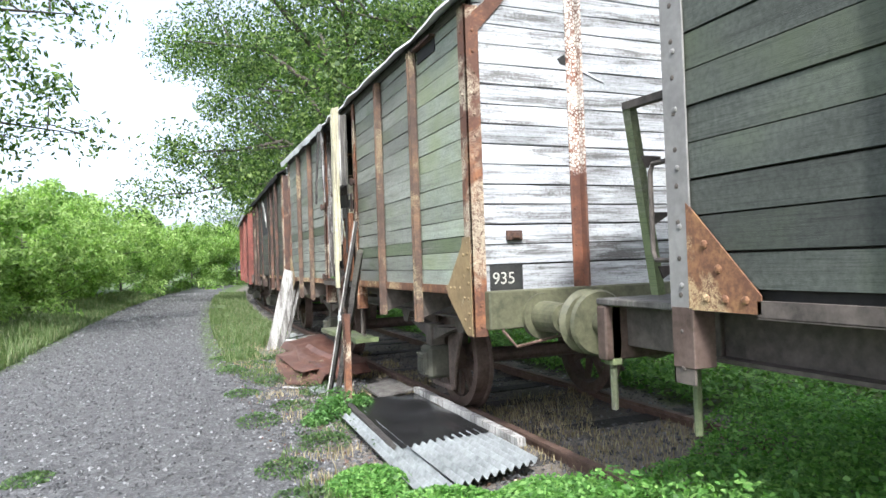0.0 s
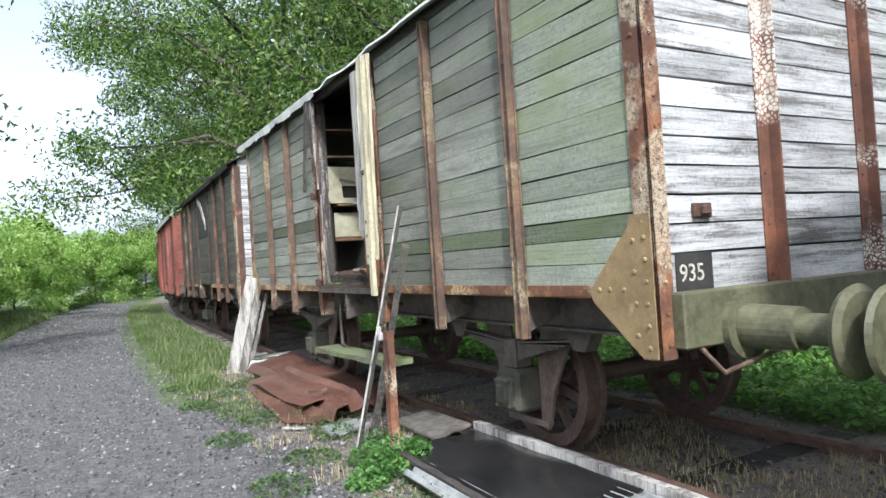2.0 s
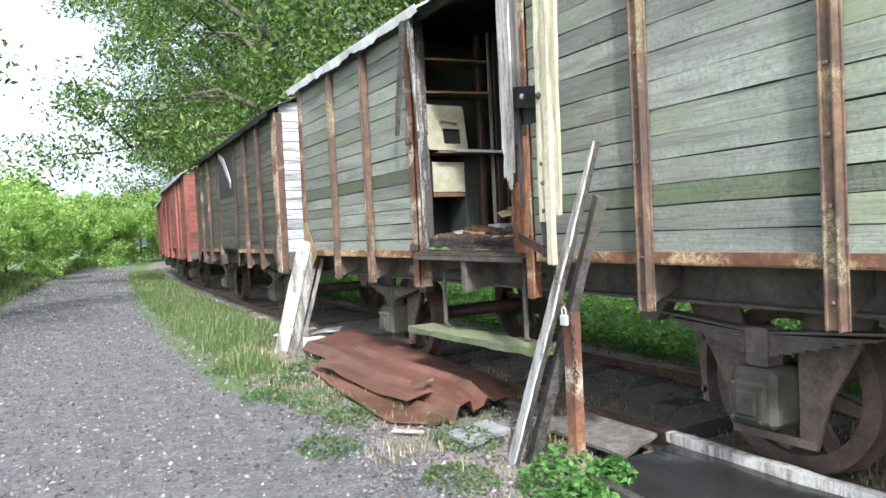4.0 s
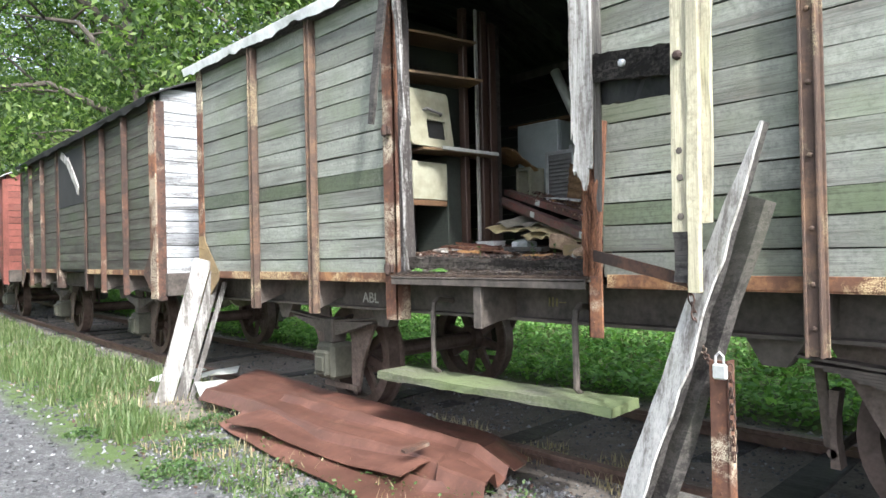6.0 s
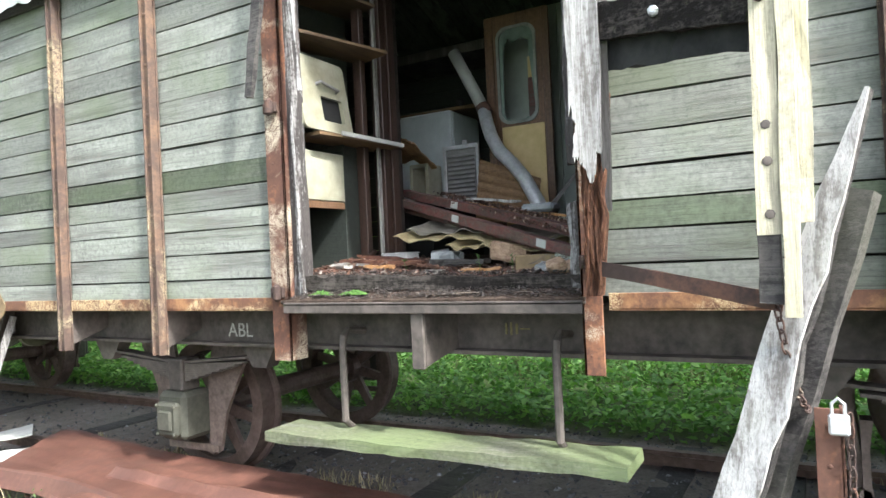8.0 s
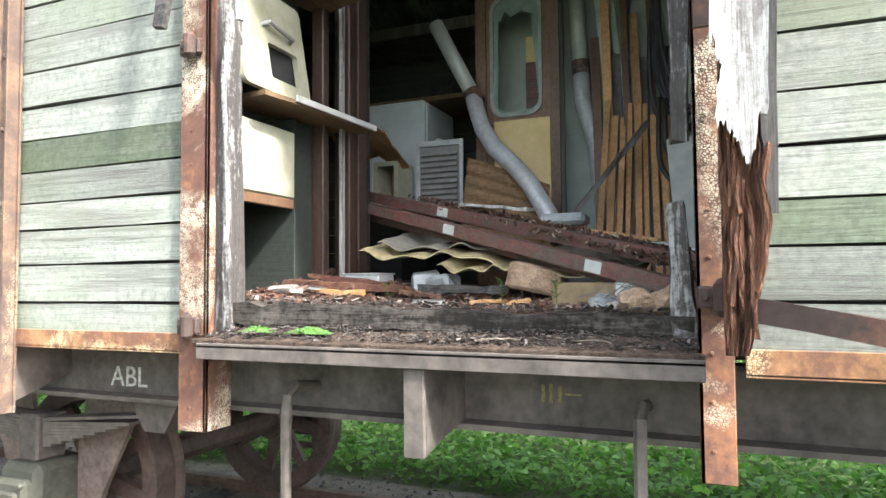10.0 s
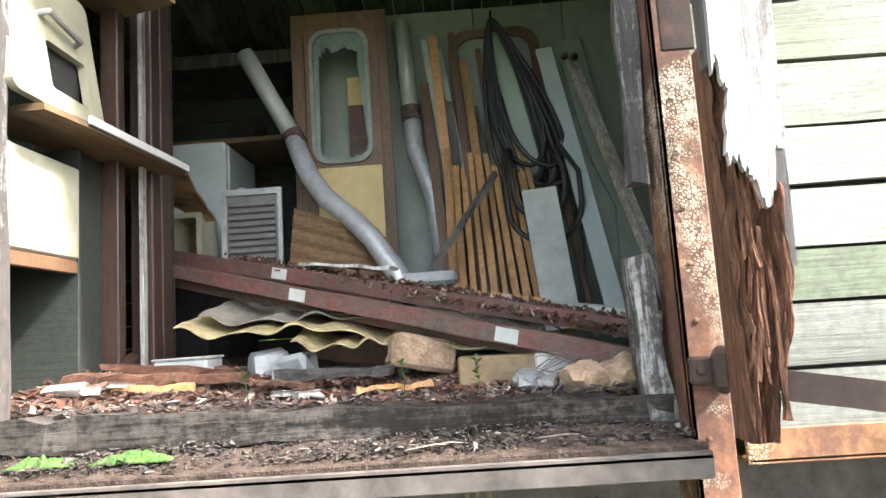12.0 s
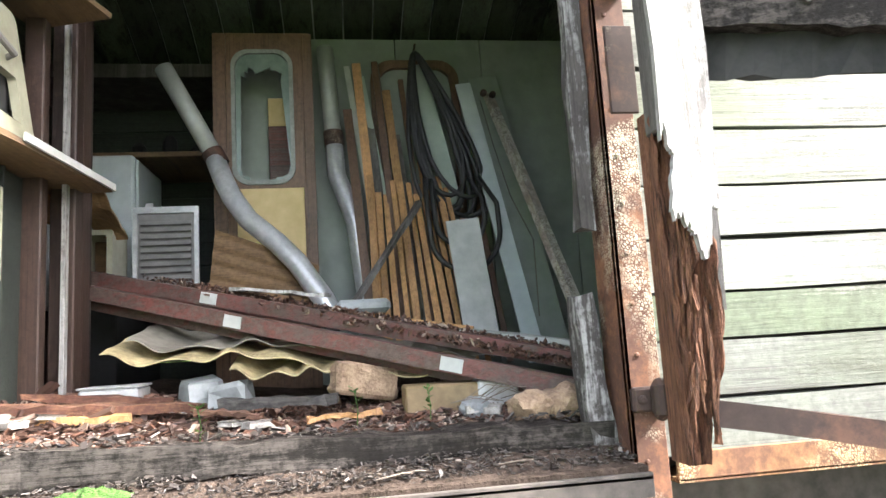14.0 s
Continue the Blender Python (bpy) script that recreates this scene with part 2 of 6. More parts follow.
M_CLUMP = foliage("weed_clump_leaves", (0.045, 0.11, 0.028), (0.08, 0.19, 0.045), (0.15, 0.28, 0.08), 0.4)
M_HERB = foliage("verge_herb_leaves", (0.035, 0.075, 0.022), (0.065, 0.125, 0.036), (0.13, 0.19, 0.07), 0.4)
M_GRASS = foliage("grass_blades", (0.07, 0.115, 0.035), (0.11, 0.165, 0.055), (0.22, 0.23, 0.13), 0.35)
M_DRYGRASS = foliage("dry_grass", (0.22, 0.17, 0.1), (0.3, 0.25, 0.15), (0.4, 0.35, 0.23), 0.2)


def bend(y):
    """How far the line and the lane swing sideways along their length."""
    d = max(0.0, y - 9.0)
    return 0.0017 * d * d


def ground_material():
    m, nt, ln, bsdf = nodes_of("lane_and_verge")
    vec = coords(nt, ln, (1, 1, 1))
    at = nt.new("ShaderNodeAttribute")
    at.attribute_name = "surface"
    wob = noise_tex(nt, ln, vec, 1.6, 6, 0.7)
    fine = noise_tex(nt, ln, vec, 38, 5, 0.75)
    mid = noise_tex(nt, ln, vec, 7, 6, 0.65)
    gravel = ramp(nt, ln, mix(nt, ln, 0.35, fine, mid), [(0.32, (0.026, 0.026, 0.027)), (0.5, (0.08, 0.08, 0.082)), (0.7, (0.23, 0.231, 0.235))])
    soil = ramp(nt, ln, mix(nt, ln, 0.4, fine, mid), [(0.3, (0.06, 0.052, 0.045)), (0.7, (0.24, 0.21, 0.18))])
    green = ramp(nt, ln, mix(nt, ln, 0.4, fine, mid), [(0.3, (0.03, 0.05, 0.014)), (0.7, (0.1, 0.15, 0.04))])
    sep = nt.new("ShaderNodeSeparateColor")
    ln.new(at.outputs["Color"], sep.inputs[0])
    def edge(sock):
        a = nt.new("ShaderNodeMath")
        a.operation = "MULTIPLY_ADD"
        a.inputs[1].default_value = 0.85
        ln.new(wob, a.inputs[0])
        ln.new(sock, a.inputs[2])
        return ramp(nt, ln, a.outputs[0], [(0.78, grey(0)), (1.0, grey(1))])
    col = mix(nt, ln, edge(sep.outputs[0]), green, gravel)
    col = mix(nt, ln, edge(sep.outputs[1]), col, soil)
    ln.new(col, bsdf.inputs["Base Color"])
    bsdf.inputs["Roughness"].default_value = 0.95
    bump(nt, ln, bsdf, mix(nt, ln, 0.5, fine, mid), 0.9, 0.02)
    return m


M_GROUND = ground_material()


# ---- mesh helpers ----
def part(name, bm, mat, parent=None, label="", smooth=False):
    me = bpy.data.meshes.new(name)
    bm.to_mesh(me)
    bm.free()
    if smooth:
        for p in me.polygons:
            p.use_smooth = True
    me.materials.append(mat)
    ob = new(name, me)
    ob.parent = parent
    return tagged(ob, label)


def thing(name, label, category, at=(0, 0, 0), group="", turn=0.0):
    ob = new(name)
    ob.empty_display_size = 0.1
    ob.matrix_world = pose(*at, 0, 0, turn)
    return tagged(ob, label, category, group)


def box(bm, lo, hi, bevel=0.0):
    r = bmesh.ops.create_cube(bm, size=1.0)
    c = [(a + b) / 2 for a, b in zip(lo, hi)]
    d = [abs(b - a) for a, b in zip(lo, hi)]
    for v in r["verts"]:
        v.co = Vector((v.co.x * d[0] + c[0], v.co.y * d[1] + c[1], v.co.z * d[2] + c[2]))
    if bevel:
        edges = list({e for v in r["verts"] for e in v.link_edges})
        bmesh.ops.bevel(bm, geom=edges, offset=bevel, segments=1, affect="EDGES")
    return bm


def boxed(lo, hi, bevel=0.004):
    return box(bmesh.new(), lo, hi, bevel)


def bar(bm, p, q, w, h, up=(0, 0, 1), cuts=1, wild=0.0, taper=1.0, seed=0):
    """A squared timber or bar from p to q, w across and h along up, its faces uneven by wild."""
    p, q = Vector(p), Vector(q)
    d = (q - p).normalized()
    side = d.cross(Vector(up))
    side = side.normalized() if side.length > 1e-4 else Vector((1, 0, 0))
    top = side.cross(d).normalized()
    rnd = random.Random(seed * 7 + 3)
    rings = []
    for i in range(cuts + 1):
        f = i / cuts
        k = 1 + (taper - 1) * f
        ring = []
        for sx, sy in ((-1, -1), (1, -1), (1, 1), (-1, 1)):
            j = Vector((rnd.uniform(-1, 1), rnd.uniform(-1, 1), rnd.uniform(-1, 1))) * wild
            ring.append(bm.verts.new(p.lerp(q, f) + side * (sx * w / 2 * k) + top * (sy * h / 2 * k) + j))
        rings.append(ring)
    for a, b in zip(rings, rings[1:]):
        for i in range(4):
            bm.faces.new((a[i], a[(i + 1) % 4], b[(i + 1) % 4], b[i]))
    bm.faces.new(rings[0][::-1])
    bm.faces.new(rings[-1])
    bmesh.ops.recalc_face_normals(bm, faces=bm.faces[:])
    return bm


def barred(p, q, w, h, up=(0, 0, 1), cuts=1, wild=0.0, taper=1.0, seed=0):
    return bar(bmesh.new(), p, q, w, h, up, cuts, wild, taper, seed)


def tube(bm, pts, radii, n=10, caps=True):
    pts = [Vector(p) for p in pts]
    if isinstance(radii, (int, float)):
        radii = [radii] * len(pts)
    rings = []
    side = None
    for i, p in enumerate(pts):
        d = (pts[min(i + 1, len(pts) - 1)] - pts[max(i - 1, 0)]).normalized()
        if side is None:
            side = d.orthogonal().normalized()
        side = (side - d * side.dot(d)).normalized()
        up = d.cross(side)
        rings.append([bm.verts.new(p + (side * math.cos(2 * math.pi * k / n) + up * math.sin(2 * math.pi * k / n)) * radii[i]) for k in range(n)])
    for a, b in zip(rings, rings[1:]):
        for k in range(n):
            bm.faces.new((a[k], a[(k + 1) % n], b[(k + 1) % n], b[k]))
    if caps:
        bm.faces.new(rings[0][::-1])
        bm.faces.new(rings[-1])
    return bm


def tubed(pts, radii, n=10, caps=True):
    return tube(bmesh.new(), pts, radii, n, caps)


def prism(bm, outline, axis, lo, hi):
    """An outline drawn out along an axis; the outline gives the two other coordinates in order."""
    def put(a, b, c):
        return {"x": (c, a, b), "y": (a, c, b), "z": (a, b, c)}[axis]
    f0 = [bm.verts.new(put(a, b, lo)) for a, b in outline]
    f1 = [bm.verts.new(put(a, b, hi)) for a, b in outline]
    n = len(outline)
    bm.faces.new(f0)
    bm.faces.new(f1[::-1])
    for i in range(n):
        bm.faces.new((f0[i], f1[i], f1[(i + 1) % n], f0[(i + 1) % n]))
    bmesh.ops.recalc_face_normals(bm, faces=bm.faces[:])
    return bm


def sheet(fn, nu, nv, thick=0.004):
    """A thin sheet from fn(u, v) with both sides and edges."""
    bm = bmesh.new()
    grid = [[[bm.verts.new(Vector(fn(i / nu, j / nv)) + Vector((0, 0, s * thick))) for j in range(nv + 1)] for i in range(nu + 1)] for s in (0, 1)]
    for i in range(nu):
        for j in range(nv):
            a = grid[1]
            bm.faces.new((a[i][j], a[i + 1][j], a[i + 1][j + 1], a[i][j + 1]))
            a = grid[0]
            bm.faces.new((a[i][j + 1], a[i + 1][j + 1], a[i + 1][j], a[i][j]))
    rim = [(i, 0) for i in range(nu)] + [(nu, j) for j in range(nv)] + [(i, nv) for i in range(nu, 0, -1)] + [(0, j) for j in range(nv, 0, -1)]
    for (a, b), (c, d) in zip(rim, rim[1:] + rim[:1]):
        bm.faces.new((grid[0][a][b], grid[0][c][d], grid[1][c][d], grid[1][a][b]))
    bmesh.ops.recalc_face_normals(bm, faces=bm.faces[:])
    return bm


def rivets(bm, places, axis, r=0.012, h=0.008):
    """Round heads that stand out along an axis (sign given)."""
    a, s = axis[1], -1 if axis[0] == "-" else 1
    d = Vector([s if a == k else 0 for k in "xyz"])
    for p in places:
        p = Vector(p)
        tube(bm, [p - d * 0.004, p + d * h * 0.6, p + d * h], [r, r * 0.9, r * 0.45], 7)
    return bm


def cloud(name, verts, faces, mat, parent=None, label=""):
    """A mesh from arrays: loose leaves, blades or stones."""
    me = bpy.data.meshes.new(name)
    me.from_pydata(verts.tolist(), [], faces.tolist())
    me.materials.append(mat)
    ob = new(name, me)
    ob.parent = parent
    return tagged(ob, label)


# ---- ground, lane and track ----
def height(x, y):
    u = x - bend(y)
    z = 0.03 * noise.noise((x * 0.7, y * 0.7, 1.0)) + 0.012 * noise.noise((x * 3, y * 3, 2.0))
    if u < -2.6:
        z += 0.12 * min(1.0, (-2.6 - u) / 1.2)
    if 2.2 < u < 4.9:
        z -= 0.035
    return z


def make_ground():
    xs = [-400, -150, -60, -30, -18, -12, -9] + [-7 + 0.2 * i for i in range(96)] + [13, 16, 22, 40, 90, 200, 400]
    ys = [-400, -120, -40, -16, -9] + [-6 + 0.25 * i for i in range(110)] + [22 + 0.9 * i for i in range(60)] + [80, 95, 130, 200, 400, 800]
    me = bpy.data.meshes.new("ground")
    verts = [(x, y, height(x, y) if abs(x) < 30 else 0.1) for y in ys for x in xs]
    nx = len(xs)
    faces = [(j * nx + i, j * nx + i + 1, (j + 1) * nx + i + 1, (j + 1) * nx + i) for j in range(len(ys) - 1) for i in range(nx - 1)]
    me.from_pydata(verts, [], faces)
    att = me.color_attributes.new("surface", "FLOAT_COLOR", "POINT")
    for i, (x, y, z) in enumerate(verts):
        u = x - bend(y)
        lane = max(0.0, min(1.0, (0.95 + 0.75 * max(0.0, min(1.0, (10.5 - y) / 2, (y - 3.0) / 1.5)) - u) / 0.8, (u + 2.75) / 0.5)) if y > -30 else 0
        soil = max(0.0, min(1.0, (u - (0.5 if y < 10 else 0.9)) / 0.9, (5.3 - u) / 0.8))
        att.data[i].color = (lane * 0.85, soil * 0.7, 0, 1)
    for p in me.polygons:
        p.use_smooth = True
    me.materials.append(M_GROUND)
    return tagged(new("ground", me), "earth ground with a grey gravel lane and grassy verges", "ground", kind="structure")


ground = make_ground()
CX = 3.41      # middle of the track
RAIL = 0.06    # top of the rails

track = thing("railway_track", "rusty overgrown railway track with two steel rails and buried sleepers", "track")
tagged(track, kind="structure")
for s in (-0.75, 0.75):
    bm = bmesh.new()
    stations = [-14, 0, 9] + [9 + 4 * i for i in range(1, 15)]
    prof = [(-0.06, 0), (0.06, 0), (0.06, 0.012), (0.012, 0.025), (0.012, 0.1), (0.034, 0.11), (0.034, 0.14), (-0.034, 0.14), (-0.034, 0.11), (-0.012, 0.1), (-0.012, 0.025), (-0.06, 0.012)]
    rings = [[bm.verts.new((CX + s + bend(y) + a, y, b + RAIL - 0.14)) for a, b in prof] for y in stations]
    for a, b in zip(rings, rings[1:]):
        for k in range(len(prof)):
            bm.faces.new((a[k], a[(k + 1) % len(prof)], b[(k + 1) % len(prof)], b[k]))
    part("rail", bm, M_RAIL, track, "rust-brown steel rail")
for i in range(48):
    y = -6 + 0.65 * i
    part("sleeper", boxed((CX + bend(y) - 1.25, y - 0.12, -0.18), (CX + bend(y) + 1.25, y + 0.12, RAIL - 0.108 + 0.012 * (i % 3)), 0.01), M_DARKWOOD, track)


# ---- wagons ----
HALF = 3.99        # half the body length
SIDE = -1.38       # outer face of the near wall, from the wagon's middle
FLOOR = 1.33
Z0, STEP, ROWS = 1.30, 0.1325, 16
SEAMS_A = (1.285, 1.42, 1.557, 1.672, 1.806, 1.94, 2.088, 2.245, 2.40, 2.55, 2.69, 2.83, 2.97, 3.11, 3.25, 3.37)
SEAMS_B = (1.268, 1.41, 1.557, 1.695, 1.805, 1.93, 2.06, 2.195, 2.34, 2.475, 2.615, 2.76, 2.905, 3.05, 3.19, 3.33)


def board(lo, hi, axis, rnd, cuts=3):
    """One wall board, a little uneven along its edges."""
    bm = bmesh.new()
    p = [(a + b) / 2 for a, b in zip(lo, hi)]
    q = list(p)
    k = "xyz".index(axis)
    p[k], q[k] = lo[k], hi[k]
    w = [abs(b - a) for a, b in zip(lo, hi)]
    thick = w[0] if axis == "y" else w[1]
    bar(bm, p, q, thick, w[2], (0, 0, 1), cuts, 0.003, 1.0, rnd.randrange(9999))
    return bm


def wheelset(car, y, mat):
    for s in (-0.75, 0.75):
        bm = bmesh.new()
        n, zc = 40, RAIL + 0.47
        prof = [(0.47, -0.065), (0.462, 0.06), (0.495, 0.062), (0.5, 0.085), (0.48, 0.095), (0.385, 0.09), (0.375, -0.06)]
        rings = []
        for k in range(n):
            a = 2 * math.pi * k / n
            rings.append([bm.verts.new((s + (-1 if s > 0 else 1) * w, y + rr * math.cos(a), zc + rr * math.sin(a))) for rr, w in prof])
        for k in range(n):
            a, b = rings[k], rings[(k + 1) % n]
            for i in range(len(prof)):
                bm.faces.new((a[i], a[(i + 1) % len(prof)], b[(i + 1) % len(prof)], b[i]))
        bmesh.ops.recalc_face_normals(bm, faces=bm.faces[:])
        wh = part("wheel", bm, mat, car, "rust-brown spoked iron wheel")
        for k in range(8):
            a = 2 * math.pi * (k + 0.3) / 8
            part("spoke", barred((s, y + 0.1 * math.cos(a), zc + 0.1 * math.sin(a)), (s, y + 0.4 * math.cos(a), zc + 0.4 * math.sin(a)), 0.085, 0.045, (1, 0, 0), 1, 0, 0.75), mat, wh)
        part("hub", tubed([(s - 0.12, y, zc), (s + 0.12, y, zc)], 0.13, 16), mat, wh)
    part("axle", tubed([(-0.95, y, RAIL + 0.47), (0.95, y, RAIL + 0.47)], 0.075, 12), mat, car)
    for s in (-1, 1):
        x = s * 1.04
        zc = RAIL + 0.47
        bm = boxed((x - 0.12, y - 0.13, zc - 0.16), (x + 0.12, y + 0.13, zc + 0.15), 0.03)
        box(bm, (x + s * 0.1, y - 0.1, zc - 0.13), (x + s * 0.16, y + 0.1, zc + 0.09), 0.02)
        box(bm, (x + s * 0.15, y - 0.06, zc - 0.09), (x + s * 0.175, y + 0.06, zc + 0.04), 0.01)
        rivets(bm, [(x + s * 0.16, y + a, zc + b) for a in (-0.08, 0.08) for b in (-0.11, 0.07)], "+x" if s > 0 else "-x", 0.014, 0.012)
        part("axle_box", bm, M_BOXMOSS, car, "mossy iron axle box")
        bm = bmesh.new()
        for k in range(9):
            h = 0.66 - 0.068 * k
            rise = 0.05 * (k == 0)
            for e in (-1, 1):
                bar(bm, (x, y, zc + 0.33 - k * 0.0145), (x, y + e * h, zc + 0.37 - k * 0.018 + rise * 0.4), 0.095, 0.0125, (0, 0, 1))
        part("leaf_spring", bm, M_FRAME, car, "dirty black leaf spring")
        part("spring_buckle", boxed((x - 0.075, y - 0.065, zc + 0.15), (x + 0.075, y + 0.065, zc + 0.36), 0.01), M_FRAME, car)
        for e in (-1, 1):
            # the horn plates that hold the axle box, flared towards the frame
            part("axle_guard", prism(bmesh.new(), [(y + e * 0.14, zc - 0.26), (y + e * 0.23, zc - 0.26), (y + e * 0.30, zc + 0.0), (y + e * 0.56, 1.02), (y + e * 0.2, 1.02), (y + e * 0.14, zc + 0.2)], "x", x - s * 0.1, x - s * 0.075), M_GUARD, car, "rust-brown axle guard plate")
            part("spring_hanger", barred((x, y + e * 0.66, zc + 0.36), (x, y + e * 0.73, 1.02), 0.05, 0.035, (1, 0, 0)), M_FRAME, car)
            part("spring_bracket", prism(bmesh.new(), [(y + e * 0.55, 1.05), (y + e * 0.9, 1.05), (y + e * 0.79, 0.86), (y + e * 0.68, 0.86)], "x", x - 0.05, x + 0.05), M_FRAME, car)
        part("guard_tie", barred((x - s * 0.06, y - 0.24, zc - 0.24), (x - s * 0.06, y + 0.24, zc - 0.24), 0.02, 0.045, (0, 0, 1)), M_GUARD, car)
        # brake block and its hanger beside the tread
        for e in (1,):
            part("brake_block", prism(bmesh.new(), [(y + e * (0.53 + 0.03 * math.cos(a)), zc + 0.0 + a * 0.16) for a in (-1.2, -0.4, 0.4, 1.2)] + [(y + e * (0.60 - 0.01 * abs(a)), zc + a * 0.16) for a in (1.2, -1.2)], "x", s * 0.75 - 0.05, s * 0.75 + 0.05), M_GUARD, car, "rusty cast brake block")
            part("brake_hanger", barred((s * 0.75, y + e * 0.6, zc - 0.1), (s * 0.75, y + e * 0.66, 1.03), 0.05, 0.025, (1, 0, 0)), M_GUARD, car)
    part("brake_shaft", tubed([(-0.8, y + 0.58, zc - 0.12), (0.8, y + 0.58, zc - 0.12)], 0.025, 8), M_GUARD, car)


def roof_z(x):
    return 3.36 + 0.42 * (1 - (x / 1.5) ** 2)


def boxcar(label, at, mats, ribs, posts, door, group, seed, fine=True, end_near=True, platform=False, step=STEP, first=Z0, dark_rows=(), turn=0.0, roof_mat=None):
    """A four-wheel covered goods wagon. mats: side, end, rib, corner, lower rail, gusset."""
    m_side, m_end, m_rib, m_corner, m_rail, m_gusset = mats
    rnd = random.Random(seed)
    car = thing("goods_wagon", label, "wagon", (at[0], at[1], 0), group, turn)
    wheelset(car, -2.31, M_WHEEL)
    wheelset(car, 2.1, M_WHEEL)
    # underframe
    for s in (-1, 1):
        x, o = s * 1.10, s * 0.08
        bm = prism(bmesh.new(), [(x, 1.0), (x + o, 1.0), (x + o, 1.018), (x + s * 0.015, 1.022), (x + s * 0.015, 1.213), (x + o, 1.217), (x + o, 1.235), (x, 1.235)], "y", -HALF, HALF)
        part("solebar", bm, M_FRAME, car, "dirty black channel-iron solebar")
    for y in (-2.9, -1.4, 0, 1.4, 2.9):
        part("cross_member", boxed((-1.09, y - 0.04, 1.02), (1.09, y + 0.04, 1.2), 0.005), M_FRAME, car)
    for e in (-1,) if platform else (-1, 1):
        part("headstock", boxed((-1.3, e * HALF - 0.06 + e * 0.03, 0.98), (1.3, e * HALF + 0.06 + e * 0.03, 1.26), 0.01), M_BUFFER if e < 0 and fine else M_FRAME, car, "mossy green-painted headstock" if e < 0 and fine else "")
        for s in (-0.875, 0.875):
            y = e * (HALF + 0.08)
            bf = part("buffer", tubed([(s, y, 1.06), (s, y + e * 0.05, 1.06), (s, y + e * 0.051, 1.06), (s, y + e * 0.33, 1.06)], [0.17, 0.17, 0.115, 0.105], 24), M_BUFFER, car, "mossy green buffer")
            part("buffer_head", tubed([(s, y + e * 0.33, 1.06), (s, y + e * 0.56, 1.06), (s, y + e * 0.562, 1.06), (s, y + e * 0.59, 1.06), (s, y + e * 0.61, 1.06)], [0.075, 0.075, 0.2, 0.215, 0.18], 28), M_BUFFER, bf)
        part("coupling_hook", barred((0, e * HALF, 1.06), (0, e * (HALF + 0.4), 1.06), 0.06, 0.1), M_FRAME, car)
    # floor
    n = 26 if fine else 8
    for i in range(n):
        a = -HALF + 0.02 + (2 * HALF - 0.04) * i / n
        part("floor_board", boxed((-1.3, a, FLOOR - 0.05), (1.3, a + (2 * HALF - 0.04) / n - 0.006, FLOOR), 0.004), M_DARKWOOD, car)
    # near wall
    stops = sorted([-HALF + 0.07] + list(ribs) + list(door) + [HALF - 0.07])
    bays = [(a, b) for a, b in zip(stops, stops[1:]) if not (a >= door[0] - 0.01 and b <= door[1] + 0.01)]
    if not fine:
        bays = [(-HALF + 0.07, HALF - 0.07)]
    for bi, (a, b) in enumerate(bays):
        seams = (SEAMS_B if b > door[1] else SEAMS_A) if fine else [first + step * r for r in range(ROWS + 1)]
        for r, (z, above) in enumerate(zip(seams, seams[1:])):
            if z > 3.32:
                continue
            top = min(above - rnd.uniform(0.004, 0.010), 3.37)
            zz = z + (rnd.uniform(0, 0.012) if r == 0 else rnd.uniform(0, 0.003))
            mat = M_SIDE_DARK if (r, b > door[1]) in dark_rows and fine else (M_SIDE_GREEN if fine and bi == 0 else m_side)
            proud = rnd.uniform(-0.003, 0.003)
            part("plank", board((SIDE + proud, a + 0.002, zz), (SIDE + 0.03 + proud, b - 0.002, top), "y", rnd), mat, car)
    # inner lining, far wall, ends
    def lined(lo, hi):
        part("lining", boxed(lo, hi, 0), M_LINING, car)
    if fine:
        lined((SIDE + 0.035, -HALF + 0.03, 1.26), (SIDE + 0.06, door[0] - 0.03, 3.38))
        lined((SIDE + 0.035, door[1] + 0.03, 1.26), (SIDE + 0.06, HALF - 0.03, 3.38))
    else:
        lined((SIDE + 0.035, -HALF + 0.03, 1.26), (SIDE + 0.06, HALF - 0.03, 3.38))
    nb = 15 if fine else 1
    for r in range(nb):
        h = (3.42 - 1.28) / nb
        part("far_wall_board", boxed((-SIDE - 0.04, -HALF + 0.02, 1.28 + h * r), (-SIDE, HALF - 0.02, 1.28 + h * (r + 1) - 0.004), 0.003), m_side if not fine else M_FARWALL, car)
    for e in (-1, 1):
        y0 = e * (HALF - 0.03)
        if e < 0 and end_near:
            xs = [SIDE + 0.06, -0.46, 0.5, -SIDE - 0.06]
            for a, b in zip(xs, xs[1:]):
                for r in range(17):
                    z = 1.255 if r == 0 else 1.456 + 0.1485 * (r - 1)
                    tall = 0.201 if r == 0 else 0.1485
                    lim = roof_z(max(abs(a), abs(b))) + 0.02
                    if z + 0.06 > lim + 0.1:
                        continue
                    part("end_plank", board((a + 0.002, -HALF - 0.005, z), (b - 0.002, -HALF + 0.025, min(z + tall - rnd.uniform(0.008, 0.013), lim + 0.1)), "x", rnd), m_end, car)
            for x in (-0.46, 0.5):
                bm = boxed((x - 0.075, -HALF - 0.02, 1.1), (x + 0.075, -HALF - 0.006, 3.62), 0.003)
                box(bm, (x + 0.01, -HALF - 0.085, 1.1), (x + 0.024, -HALF - 0.018, 3.6), 0.002)
                rivets(bm, [(x - 0.045, -HALF - 0.021, 1.3 + 0.28 * k) for k in range(8)], "-y")
                part("end_post", bm, M_RUST_WHITE, car, "rusty T-iron end post with flaking white paint")
        bm = bmesh.new()
